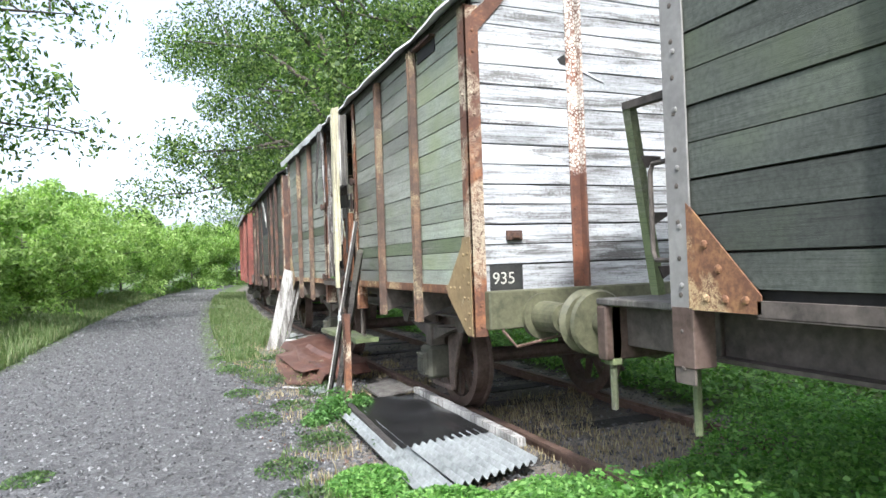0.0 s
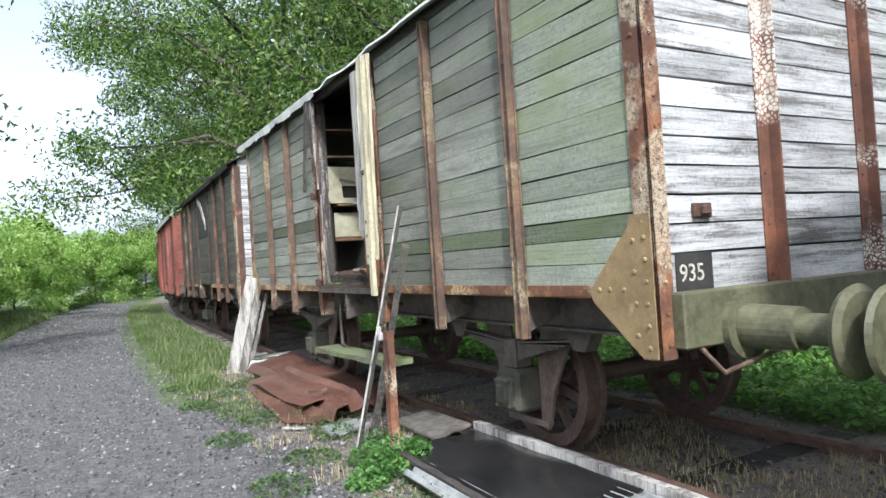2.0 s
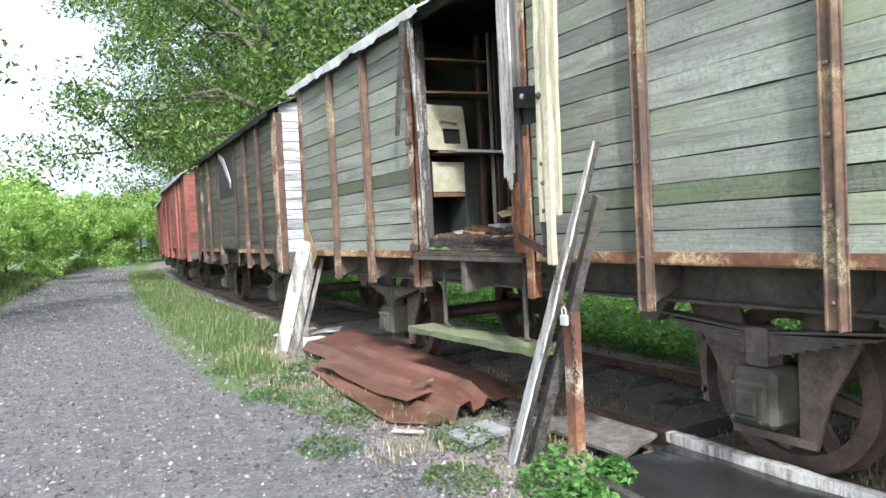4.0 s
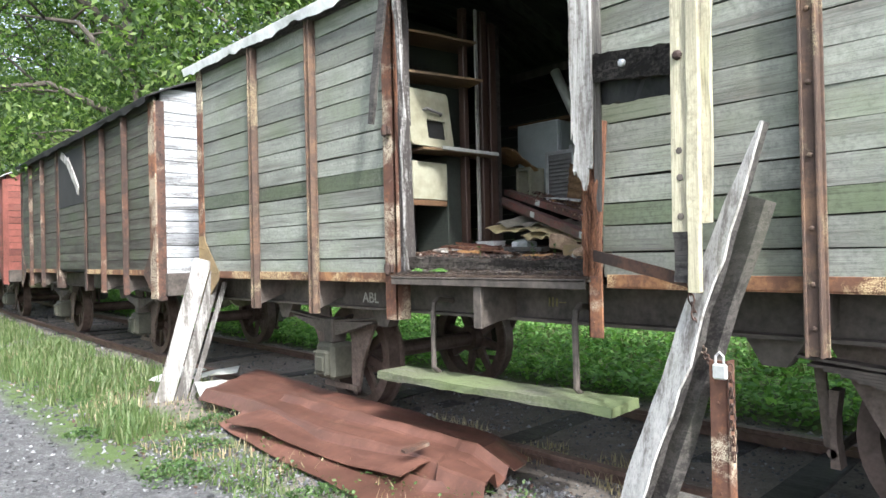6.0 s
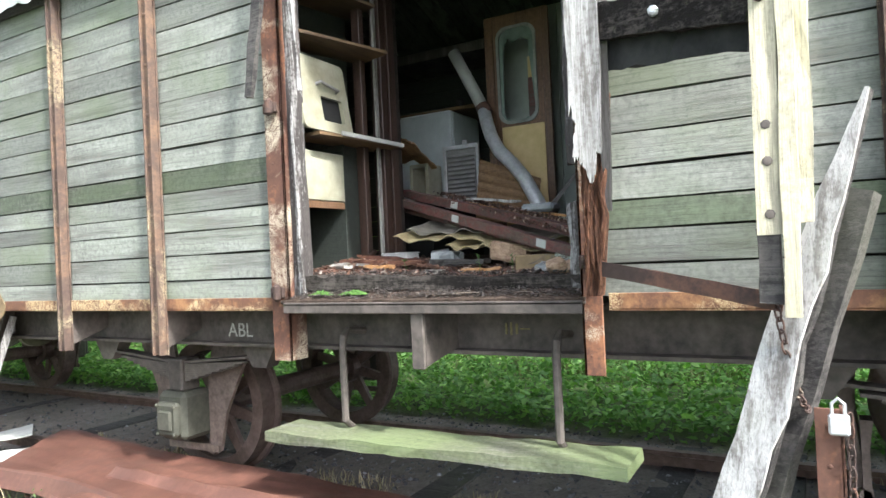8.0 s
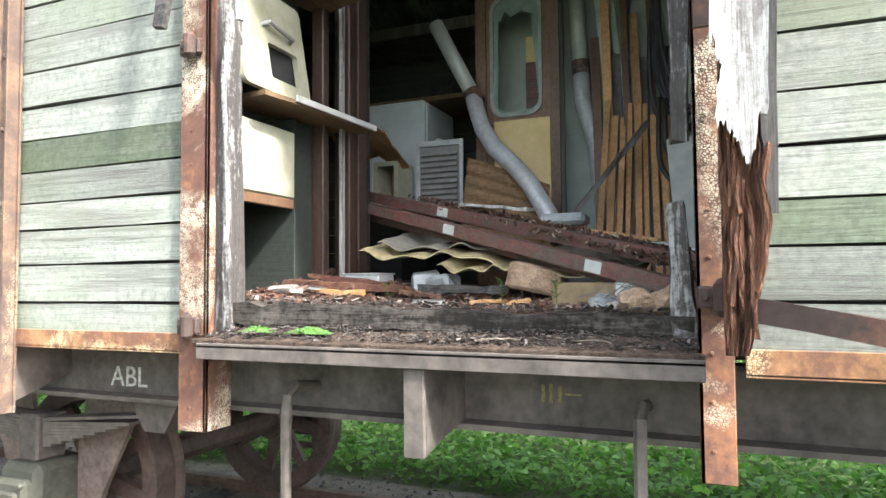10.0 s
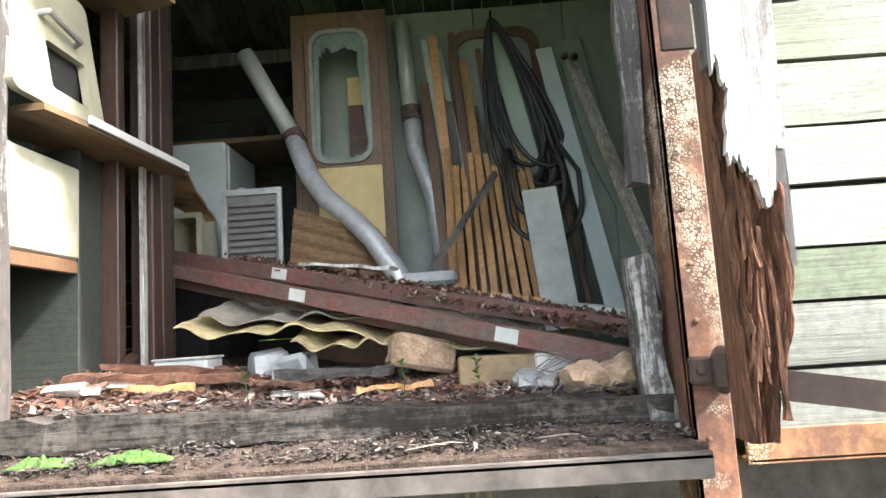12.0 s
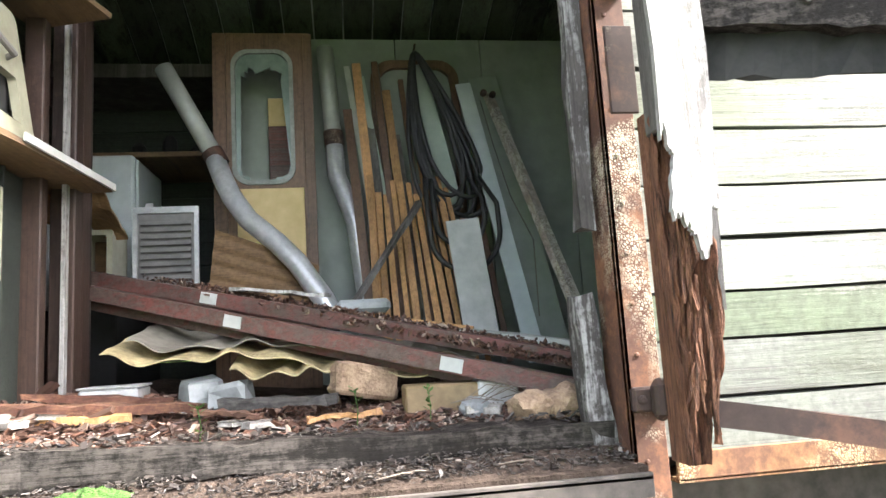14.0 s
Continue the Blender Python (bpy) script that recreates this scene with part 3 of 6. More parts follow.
        xx = [SIDE + 0.05 + (-2 * SIDE - 0.1) * k / 12 for k in range(13)]
        prism(bm, [(x, roof_z(x) - 0.02) for x in xx] + [(-SIDE - 0.05, 1.26), (SIDE + 0.05, 1.26)], "y", y0 - e * 0.0, y0 - e * 0.05)
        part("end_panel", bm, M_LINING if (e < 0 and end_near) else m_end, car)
        # corner angles
        for s in (-1, 1):
            x, y = s * 1.38, e * HALF
            bm = boxed((x - s * 0.0, y - e * 0.11, 0.93), (x + s * 0.014, y + e * 0.014, 3.36), 0.002)
            box(bm, (x - s * 0.1, y, 0.93), (x + s * 0.014, y + e * 0.014, 3.36), 0.002)
            rivets(bm, [(x + s * 0.014, y - e * 0.05, 1.0 + 0.155 * k) for k in range(15)], "+x" if s > 0 else "-x", 0.014)
            rivets(bm, [(x - s * 0.05, y + e * 0.014, 1.0 + 0.155 * k) for k in range(15)], "+y" if e > 0 else "-y", 0.014)
            part("corner_post", bm, m_corner, car, "rust-streaked riveted corner angle")
            if s < 0 and not platform:
                bm = bmesh.new()
                prism(bm, [(y, 0.94), (y, 1.66), (y - e * 0.13, 1.66), (y - e * 0.15, 1.6), (y - e * 0.46, 1.27), (y - e * 0.43, 1.21), (y - e * 0.1, 0.94)], "x", x - 0.022, x - 0.015)
                rivets(bm, [(x - 0.022, y - e * 0.045, 0.99 + 0.11 * k) for k in range(6)] + [(x - 0.022, y - e * 0.12, 1.05 + 0.16 * k) for k in range(4)] + [(x - 0.022, y - e * 0.2, 1.28), (x - 0.022, y - e * 0.3, 1.28), (x - 0.022, y - e * 0.38, 1.28)], "-x", 0.015)
                part("gusset", bm, m_gusset, car, "riveted ochre gusset plate, its edge flaking")
    # lower angle along the near side
    for a, b in ((-HALF + 0.45, door[0] - 0.03), (door[1] + 0.03, HALF - 0.45)):
        bm = boxed((SIDE - 0.02, a, 1.235), (SIDE - 0.008, b, 1.302), 0.002)
        box(bm, (SIDE - 0.02, a, 1.232), (SIDE + 0.25, b, 1.242), 0.001)
        part("lower_rail", bm, m_rail, car, "rusted angle iron along the floor edge")
    # ribs
    for y in list(ribs):
        bm = bmesh.new()
        w = 0.035
        box(bm, (SIDE - 0.022, y - w - 0.012, 0.97), (SIDE - 0.012, y + w + 0.012, 3.33), 0.002)
        box(bm, (SIDE - 0.056, y - w + 0.012, 0.975), (SIDE - 0.02, y + w - 0.012, 3.33), 0.002)
        box(bm, (SIDE - 0.07, y - w, 0.97), (SIDE - 0.02, y - w + 0.012, 3.33), 0.002)
        box(bm, (SIDE - 0.07, y + w - 0.012, 0.97), (SIDE - 0.02, y + w, 3.33), 0.002)
        rivets(bm, [(SIDE - 0.056, y, 1.09), (SIDE - 0.056, y, 1.27)] + [(SIDE - 0.056, y, 1.5 + 0.3 * k) for k in range(6)], "-x", 0.013, 0.01)
        part("rib", bm, m_rib, car, "brown channel-iron rib")
        part("rib_bracket", prism(bmesh.new(), [(SIDE - 0.01, 1.23), (-1.1, 1.23), (-1.1, 1.1), (SIDE - 0.01, 1.0)], "y", y - 0.006, y + 0.006), M_FRAME, car)
    for y in posts:
        e = 1 if y > 0 else -1
        w = 0.042 if fine and y < 0 else 0.06
        bm = boxed((SIDE - 0.03, y - w, 0.97), (SIDE - 0.015, y + w, 3.36), 0.002)
        box(bm, (SIDE - 0.03, y - e * w, 0.97), (SIDE + 0.1, y - e * (w - 0.012), 3.36), 0.002)
        rivets(bm, [(SIDE - 0.03, y + 0.01, 1.05 + 0.12 * k) for k in range(18)], "-x", 0.007, 0.004)
        part("door_post", bm, M_RUST_PALE if fine else m_corner, car, "rusty angle-iron door post with crackled pale paint")
    # roof
    ny = 24
    rag = [rnd.uniform(-0.02, 0.03) for _ in range(ny + 1)]
    def roof(u, v):
        x = -1.5 + 3.0 * u
        y = (-HALF - 0.1) + (2 * HALF + 0.2) * v
        return (x + (rag[round(v * ny)] if u < 0.01 else 0), y, roof_z(x) + 0.015 + (0.012 * noise.noise((x * 3, y * 2, seed)) if fine else 0))
    part("roof", sheet(roof, 14, ny, 0.02), roof_mat or M_FELT, car, "arched roof of torn pale felt")
    if fine:
        for i in range(44):
            a = -HALF + 2 * HALF * i / 44
            bm = bmesh.new()
            xs = [-1.4 + 2.8 * k / 8 for k in range(9)]
            lo = [bm.verts.new((x, a + 0.004, roof_z(x) - 0.03)) for x in xs]
            hi = [bm.verts.new((x, a + 2 * HALF / 44 - 0.006, roof_z(x) - 0.03)) for x in xs]
            lo2 = [bm.verts.new((x, a + 0.004, roof_z(x) - 0.003)) for x in xs]
            hi2 = [bm.verts.new((x, a + 2 * HALF / 44 - 0.006, roof_z(x) - 0.003)) for x in xs]
            for k in range(8):
                bm.faces.new((lo[k], lo[k + 1], hi[k + 1], hi[k]))
                bm.faces.new((lo2[k], hi2[k], hi2[k + 1], lo2[k + 1]))
                bm.faces.new((lo[k], lo2[k], lo2[k + 1], lo[k + 1]))
                bm.faces.new((hi[k], hi[k + 1], hi2[k + 1], hi2[k]))
            part("roof_board", bm, M_CEIL, car, "faded green roof board")
    def felt(u, v):
        y = (HALF * 0.12 if fine else -HALF) + (HALF * (0.9 if fine else 2.0)) * u
        return (-1.5 - 0.012 + 0.02 * v, y, roof_z(-1.5) + 0.03 - v * (0.07 + 0.05 * noise.noise((y * 2.3, 0, seed)) + 0.03 * noise.noise((y * 9, 0, seed))))
    part("felt_edge", sheet(felt, 60, 2, 0.006), roof_mat or M_FELT, car, "torn felt edge hanging over the eave")
    part("eave_board", boxed((SIDE - 0.012, -HALF + 0.05, 3.33), (SIDE + 0.03, HALF - 0.05, 3.42), 0.004), M_DARKWOOD if fine else m_side, car)
    return car


# Inner boards coloured darker to hold the shade inside the wagon.
M_FARWALL = painted_wood("shaded_green_inner_boards", (0.035, 0.044, 0.035), (0.05, 0.045, 0.035), (0.04, 0.05, 0.03), "y", 0.6, 0.3)
M_CEIL = painted_wood("faded_green_ceiling", (0.13, 0.155, 0.11), (0.035, 0.03, 0.025), (0.1, 0.12, 0.07), "x", 0.55, 0.4, 0.8, 1.0)
W1 = (CX, 8.35)   # body middle
DOOR = (7.51 - 8.35, 9.205 - 8.35)
wagon = boxcar("derelict grey-green wooden goods wagon with rusty ribs and an open doorway", W1,
               (M_SIDE, M_END, M_RIB, M_RUST_PALE, M_RUST_YELLOW, M_OCHRE),
               (5.44 - 8.35, 6.49 - 8.35, 10.18 - 8.35, 11.13 - 8.35), (7.547 - 8.35, 9.217 - 8.35), DOOR,
               "goods wagons in line", 3, dark_rows=((2, False), (5, True)))
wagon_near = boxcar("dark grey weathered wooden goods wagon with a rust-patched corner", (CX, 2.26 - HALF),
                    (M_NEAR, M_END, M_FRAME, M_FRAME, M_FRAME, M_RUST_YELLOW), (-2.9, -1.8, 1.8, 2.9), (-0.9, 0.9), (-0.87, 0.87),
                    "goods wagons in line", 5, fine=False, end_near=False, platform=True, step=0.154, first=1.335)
wagon_third = boxcar("brown-grey wooden goods wagon with peeling paint and a gaping hatch", (CX + 0.25, 13.75 + HALF),
                     (M_W2, M_END, M_RUST, M_RUST, M_RUST_YELLOW, M_RUST), (-2.9, -1.9, 1.9, 2.9), (-0.9, 0.9), (-0.87, 0.87),
                     "goods wagons in line", 7, fine=False, turn=-1.9, roof_mat=M_FELT_DARK)
wagon_red = boxcar("faded red wooden goods wagon at the far end of the line", (CX + 0.65, 23.6 + HALF),
                   (M_RED, M_RED, M_RED, M_RED, M_RUST, M_RED), (-2.9, -1.9, 1.9, 2.9), (-0.9, 0.9), (-0.87, 0.87),
                   "goods wagons in line", 9, fine=False, turn=-3.4, roof_mat=M_FELT)
wagon_last = boxcar("faded red wooden goods wagon at the far end of the line", (CX + 1.6, 33.3 + HALF),
                    (M_RED, M_RED, M_RED, M_RED, M_RUST, M_RED), (-2.9, -1.9, 1.9, 2.9), (-0.9, 0.9), (-0.87, 0.87),
                    "goods wagons in line", 11, fine=False, turn=-5.0, roof_mat=M_FELT)


# ---- trees, hedges and weeds ----
def leaf_cloud(centres, radii, count, size, rng, flat=0.35):
    """Four-cornered leaves scattered in soft clumps."""
    k = rng.integers(0, len(centres), count)
    d = rng.normal(size=(count, 3))
    d /= np.linalg.norm(d, axis=1)[:, None]
    r = rng.random(count) ** 0.45
    c = centres[k] + d * (radii[k] * r)[:, None] * np.array([1, 1, 0.75])
    a = rng.normal(size=(count, 3))
    a /= np.linalg.norm(a, axis=1)[:, None]
    b = np.cross(a, rng.normal(size=(count, 3)))
    b /= np.linalg.norm(b, axis=1)[:, None]
    s = size * rng.uniform(0.6, 1.3, count)[:, None]
    v = np.stack([c - a * s, c - b * s * 0.42 + a * s * 0.1, c + a * s, c + b * s * 0.42 + a * s * 0.1], 1).reshape(-1, 3)
    f = np.arange(count * 4).reshape(-1, 4)
    return v, f


def tree(name, label, at, tall, spread, leaves, size, seed, mat, trunk_r=0.28, low=0.35, lean=(0, 0), category="tree", group=""):
    rnd = random.Random(seed)
    rng = np.random.default_rng(seed)
    t = thing(name, label, category, (at[0], at[1], height(*at) - 0.1), group)
    bm = bmesh.new()
    top = Vector((lean[0], lean[1], tall * 0.72))
    stem = [Vector((0, 0, 0)), Vector((lean[0] * 0.1, lean[1] * 0.1, tall * 0.2)), Vector((lean[0] * 0.4, lean[1] * 0.4, tall * 0.45)), top]
    tube(bm, stem, [trunk_r, trunk_r * 0.75, trunk_r * 0.5, trunk_r * 0.15], 10)
    tips, rad = [], []
    for i in range(14):
        f = low + (1 - low) * (i + rnd.random()) / 14 * 0.95
        base = stem[0].lerp(stem[1], f * 4) if f < 0.25 else stem[1].lerp(top, (f - 0.25) / 0.75)
        a = i * 2.4 + rnd.uniform(-0.5, 0.5)
        reach = spread * (0.6 + 0.5 * rnd.random()) * (1.1 - 0.55 * max(0, f - 0.5))
        end = base + Vector((math.cos(a) * reach, math.sin(a) * reach, tall * rnd.uniform(0.0, 0.22)))
        mid = base.lerp(end, 0.5) + Vector((rnd.uniform(-0.4, 0.4), rnd.uniform(-0.4, 0.4), tall * 0.05))
        tube(bm, [base, mid, end], [trunk_r * 0.34, trunk_r * 0.2, trunk_r * 0.04], 6)
        for j in range(5):
            g = 0.4 + 0.15 * j
            p = base.lerp(mid, g * 2) if g < 0.5 else mid.lerp(end, g * 2 - 1)
            q = p + Vector((rnd.uniform(-1, 1), rnd.uniform(-1, 1), rnd.uniform(-0.5, 0.9))) * spread * 0.28
            tube(bm, [p, p.lerp(q, 0.5) + Vector((0, 0, 0.1)), q], [trunk_r * 0.13, trunk_r * 0.08, trunk_r * 0.02], 5)
            tips.append(q)
            rad.append(spread * rnd.uniform(0.13, 0.27))
        tips.append(end)
        rad.append(spread * 0.24)
    part("trunk", bm, M_BARK, t, smooth=True)
    v, f = leaf_cloud(np.array([tuple(p) for p in tips]), np.array(rad), leaves, size, rng)
    cloud("crown", v, f, mat, t)
    return t


oak = tree("oak_tree", "tall leafy oak tree with dark spreading limbs behind the wagons", (7.2, 27.0), 15, 7.5, 52000, 0.095, 4, M_OAKLEAF, 0.4, 0.3, (-1.5, -1.0))
# Copies with negative y are added out of view to dapple the sun.
for i, (x, y, s) in enumerate([(10.0, 20.0, 0.85), (8.0, 37.0, 1.05), (14.5, 19.0, 0.9), (21.0, 7.0, 0.9), (12.0, -4.0, 1.0), (12.0, 48.0, 1.1), (-9.0, -14.0, 0.9), (4.0, -18.0, 1.0)]):
    o = copy_thing(oak, pose(x, y, 0, 0, 0, 67 * i + 20))
    o.scale = (s, s, s)
left_oak = tree("roadside_tree", "roadside tree with hanging leafy branches beside the lane", (-6.5, 16.5), 11, 4.4, 17000, 0.08, 8, M_OAKLEAF, 0.2, 0.35, (0.6, 0))
hedge = tree("hedge_bush", "dense green hedgerow bush beside the lane", (-6.2, 24), 4.2, 2.5, 16000, 0.09, 12, M_LIGHTLEAF, 0.06, 0.05, category="bush", group="hedgerow")
for i, (x, y, s) in enumerate([(-5.0, 12.5, 0.5), (-5.2, 16.0, 0.62), (-5.2, 19.5, 0.75), (-5.0, 28, 1.0), (-4.6, 33, 1.15), (-4.2, 39, 1.25), (-3.0, 46, 1.3), (-1.0, 54, 1.3), (1.5, 60, 1.4), (5.5, 64, 1.5), (10, 66, 1.6), (-8, 40, 1.7), (-6, 52, 1.9), (-9.5, 30, 1.5), (-9, 20, 1.2), (-7.5, 11, 0.8)]):
    o = copy_thing(hedge, pose(x, y, 0, 0, 0, 50 * i))
    o.scale = (s, s, s)
far_tree = copy_thing(oak, pose(14, 75, 0, 0, 0, 10))


# ---- the sliding door's remains and other pieces on the wagons ----
M_GALV = plain("galvanised_metal", (0.4, 0.41, 0.41), (0.66, 0.67, 0.67), 9, 0.32, 0.4, 0.3)
M_ENAMEL = plain("chipped_cream_enamel", (0.2, 0.19, 0.13), (0.37, 0.365, 0.28), 3, 0.4, 0.0, 0.1)
M_BLUEWHITE = plain("pale_blue_enamel", (0.42, 0.48, 0.48), (0.55, 0.6, 0.6), 3, 0.4, 0.0, 0.1)
M_TEAK = painted_wood("brown_veneer", (0.17, 0.095, 0.052), (0.16, 0.1, 0.065), (0.12, 0.08, 0.05), "z", 0.6, 0.1, 0.5, 0.3)
M_DARKTEAK = painted_wood("dark_stained_wood", (0.06, 0.034, 0.024), (0.1, 0.062, 0.045), (0.05, 0.035, 0.025), "z", 0.6, 0.1, 0.5, 0.3)
M_STRIP = painted_wood("orange_brown_battens", (0.6, 0.33, 0.135), (0.38, 0.21, 0.11), (0.2, 0.12, 0.07), "z", 0.58, 0.15, 0.6, 0.8)
M_YELLOWPANEL = plain("yellowed_panel", (0.5, 0.37, 0.15), (0.66, 0.51, 0.25), 4, 0.6, 0.0, 0.1)
M_SHELFPLY = painted_wood("water_stained_plywood", (0.2, 0.125, 0.06), (0.09, 0.06, 0.04), (0.06, 0.045, 0.03), "x", 0.57, 0.5, 0.7, 0.3)
M_BROWNCARD = painted_wood("brown_card", (0.32, 0.19, 0.09), (0.2, 0.11, 0.06), (0.25, 0.15, 0.08), "y", 0.6, 0.2)
M_REDROT = painted_wood("split_red_rotten_lath", (0.13, 0.05, 0.03), (0.23, 0.11, 0.06), (0.06, 0.04, 0.03), "y", 0.5, 0.3, 0.85, 0.4)
M_DRYTWIG = plain("dry_twig", (0.09, 0.07, 0.055), (0.22, 0.185, 0.15), 20, 0.9)
M_REDBEAM = painted_wood("faded_red_timber", (0.22, 0.075, 0.062), (0.15, 0.105, 0.085), (0.075, 0.055, 0.045), "y", 0.5, 0.55, 0.6, 0.5)
M_PALEGREEN = plain("pale_green_board", (0.33, 0.4, 0.33), (0.45, 0.52, 0.44), 3, 0.55, 0.0, 0.1)
M_PALEBOARD = plain("pale_grey_board", (0.3, 0.31, 0.29), (0.52, 0.53, 0.5), 3, 0.6, 0.0, 0.15)
M_DULLGREEN = plain("dull_green_panel", (0.19, 0.22, 0.19), (0.29, 0.325, 0.28), 2, 0.55, 0.0, 0.1)
M_RUBBER = plain("black_cable_rubber", (0.012, 0.013, 0.013), (0.04, 0.04, 0.04), 9, 0.5, 0.0, 0.2)
M_BRICK = plain("pitted_brick", (0.16, 0.1, 0.065), (0.45, 0.32, 0.21), 26, 0.95, 0.0, 1.0, (1, 1, 1), 0.01)
M_YELLOWSHEET = plain("yellowed_corrugated_sheet", (0.14, 0.11, 0.06), (0.55, 0.46, 0.25), 12, 0.6, 0.0, 0.3)
M_DIRT = plain("black_leaf_mould", (0.016, 0.012, 0.009), (0.09, 0.066, 0.052), 20, 0.95, 0.0, 1.0, (1, 1, 1), 0.015)
M_CHIP = foliage("wood_chips", (0.03, 0.016, 0.011), (0.12, 0.056, 0.034), (0.4, 0.32, 0.25), 0.0, 0.86)
M_RUBBERGREY = plain("grey_rubber_rim", (0.16, 0.175, 0.15), (0.32, 0.34, 0.3), 12, 0.6)
M_GLASS_DIRTY = plain("dirty_glass_shards", (0.13, 0.18, 0.155), (0.24, 0.3, 0.26), 4, 0.25, 0.0, 0.05)
M_DIRT.node_tree.nodes["Principled BSDF"].inputs["Specular IOR Level"].default_value = 0.12
# Black that stands in for unlit openings; also the jars' own colour.
M_BLACK = plain("black_shade_and_jars", (0.008, 0.008, 0.008), (0.02, 0.02, 0.02), 4, 0.8)
M_SHEETRUST = rusty("red_rust_sheet", (0.09, 0.042, 0.03), (0.19, 0.09, 0.065), (0.26, 0.15, 0.11), 0.1, 0.45, 0.5)
M_WET = plain("wet_black_sheet", (0.008, 0.008, 0.009), (0.03, 0.03, 0.03), 3, 0.22, 0.0, 0.1)
M_CORR = plain("weathered_grey_corrugated_sheet", (0.11, 0.12, 0.12), (0.33, 0.35, 0.35), 5, 0.6, 0.1, 0.3)
M_STONE = foliage("gravel_stones", (0.035, 0.035, 0.037), (0.092, 0.093, 0.096), (0.27, 0.273, 0.278), 0.0, 0.82)
M_GREYRUST = rusty("grey_rusty_angle", (0.2, 0.17, 0.145), (0.38, 0.32, 0.26), (0.58, 0.55, 0.49), 0.8)
M_CORRDARK = plain("grey_brown_corrugated_sheet", (0.13, 0.115, 0.09), (0.3, 0.28, 0.23), 5, 0.7, 0.0, 0.3)
M_CHIPDARK = foliage("dark_crumbs", (0.014, 0.01, 0.008), (0.055, 0.044, 0.037), (0.22, 0.19, 0.165), 0.0, 0.93)
M_CHIPRED = foliage("red_brown_splinters", (0.022, 0.011, 0.008), (0.06, 0.028, 0.019), (0.22, 0.14, 0.1), 0.0, 0.9)
M_MOSS = plain("bright_moss", (0.025, 0.06, 0.01), (0.085, 0.19, 0.03), 60, 0.95, 0.0, 1.0, (1, 1, 1), 0.01)
M_LETTER = plain("off_white_lettering", (0.16, 0.155, 0.13), (0.62, 0.61, 0.55), 60, 0.7)
M_PLASTER = plain("dirty_plaster", (0.17, 0.155, 0.135), (0.46, 0.44, 0.4), 30, 0.9, 0.0, 0.8)
M_FADEDMARK = plain("faded_yellow_mark", (0.06, 0.055, 0.03), (0.26, 0.22, 0.09), 70, 0.8)


OFFSET = Vector((0, 0, 0))


def wpart(name, bm, mat, parent, label="", smooth=False):
    """A part given in the place's own coordinates, moved by the section's offset."""
    ob = part(name, bm, mat, parent, label, smooth)
    ob.matrix_parent_inverse = parent.matrix_world.inverted()
    ob.location = OFFSET
    return ob


def lettering(name, text, m, size, mat, parent, label):
    cu = bpy.data.curves.new(name, "FONT")
    cu.body, cu.size, cu.extrude, cu.align_x, cu.align_y = text, size, 0.0015, "CENTER", "CENTER"
    tmp = new(name + "_curve", cu)
    me = bpy.data.meshes.new_from_object(tmp.evaluated_get(bpy.context.evaluated_depsgraph_get()))
    bpy.data.objects.remove(tmp)
    me.materials.append(mat)
    ob = new(name, me)
    ob.parent = parent
    ob.matrix_parent_inverse = parent.matrix_world.inverted()
    ob.matrix_basis = m
    return tagged(ob, label)


bpy.context.view_layer.update()
# number plate-like panel on the end wall, lamp bracket, and the hole in the boards
part("dark_panel", boxed((2.16 - CX, -HALF - 0.012, 1.245), (2.43 - CX, -HALF - 0.004, 1.45), 0.001), M_FELT_DARK, wagon, "dark grey painted panel with white numerals")
lettering("numerals", "935", pose(2.27, 4.345, 1.345, 90, 0, 0), 0.125, M_LETTER, wagon, "white stencilled numerals")
bm = boxed((2.3 - CX, -HALF - 0.035, 1.625), (2.43 - CX, -HALF - 0.006, 1.70), 0.006)
box(bm, (2.335 - CX, -HALF - 0.06, 1.64), (2.395 - CX, -HALF - 0.03, 1.685), 0.006)
part("lamp_bracket", bm, M_RUST, wagon, "small rusty iron lamp bracket")
part("pull_rod", tubed([(2.2 - CX, -HALF - 0.1, 0.98), (2.28 - CX, -HALF - 0.16, 0.86), (2.9 - CX, -HALF - 0.16, 0.95)], 0.012, 8), M_RAIL, wagon)
lettering("letters", "ABL", pose(2.292, 9.83, 1.085, 90, 0, -90), 0.12, M_LETTER, wagon, "white stencilled letters")
for k, (dy, w, h) in enumerate(((0.0, 0.012, 0.05), (0.03, 0.01, 0.06), (0.055, 0.01, 0.055), (-0.06, 0.05, 0.006))):
    part("paint_mark", boxed((2.288 - CX, 8.0 + dy - 8.35, 1.12 - h / 2), (2.294 - CX, 8.0 + dy + w - 8.35, 1.12 + h / 2), 0), M_FADEDMARK, wagon, "worn yellow paint mark")
# Black plate painted as the shade inside the hole.
part("board_hole", prism(bmesh.new(), [(2.80 - CX, 3.02), (2.86 - CX, 3.055), (2.95 - CX, 3.05), (2.99 - CX, 3.0), (2.93 - CX, 2.965), (2.83 - CX, 2.98)], "y", -HALF - 0.0065, -HALF - 0.004), M_BLACK, wagon, "black plate as the shade inside a rotten hole in the boards")
part("split_board", barred((2.95 - CX, -HALF - 0.012, 2.98), (3.22 - CX, -HALF - 0.014, 2.86), 0.012, 0.03, (0, 0, 1), 5, 0.004, 0.4, 3), M_END, wagon)
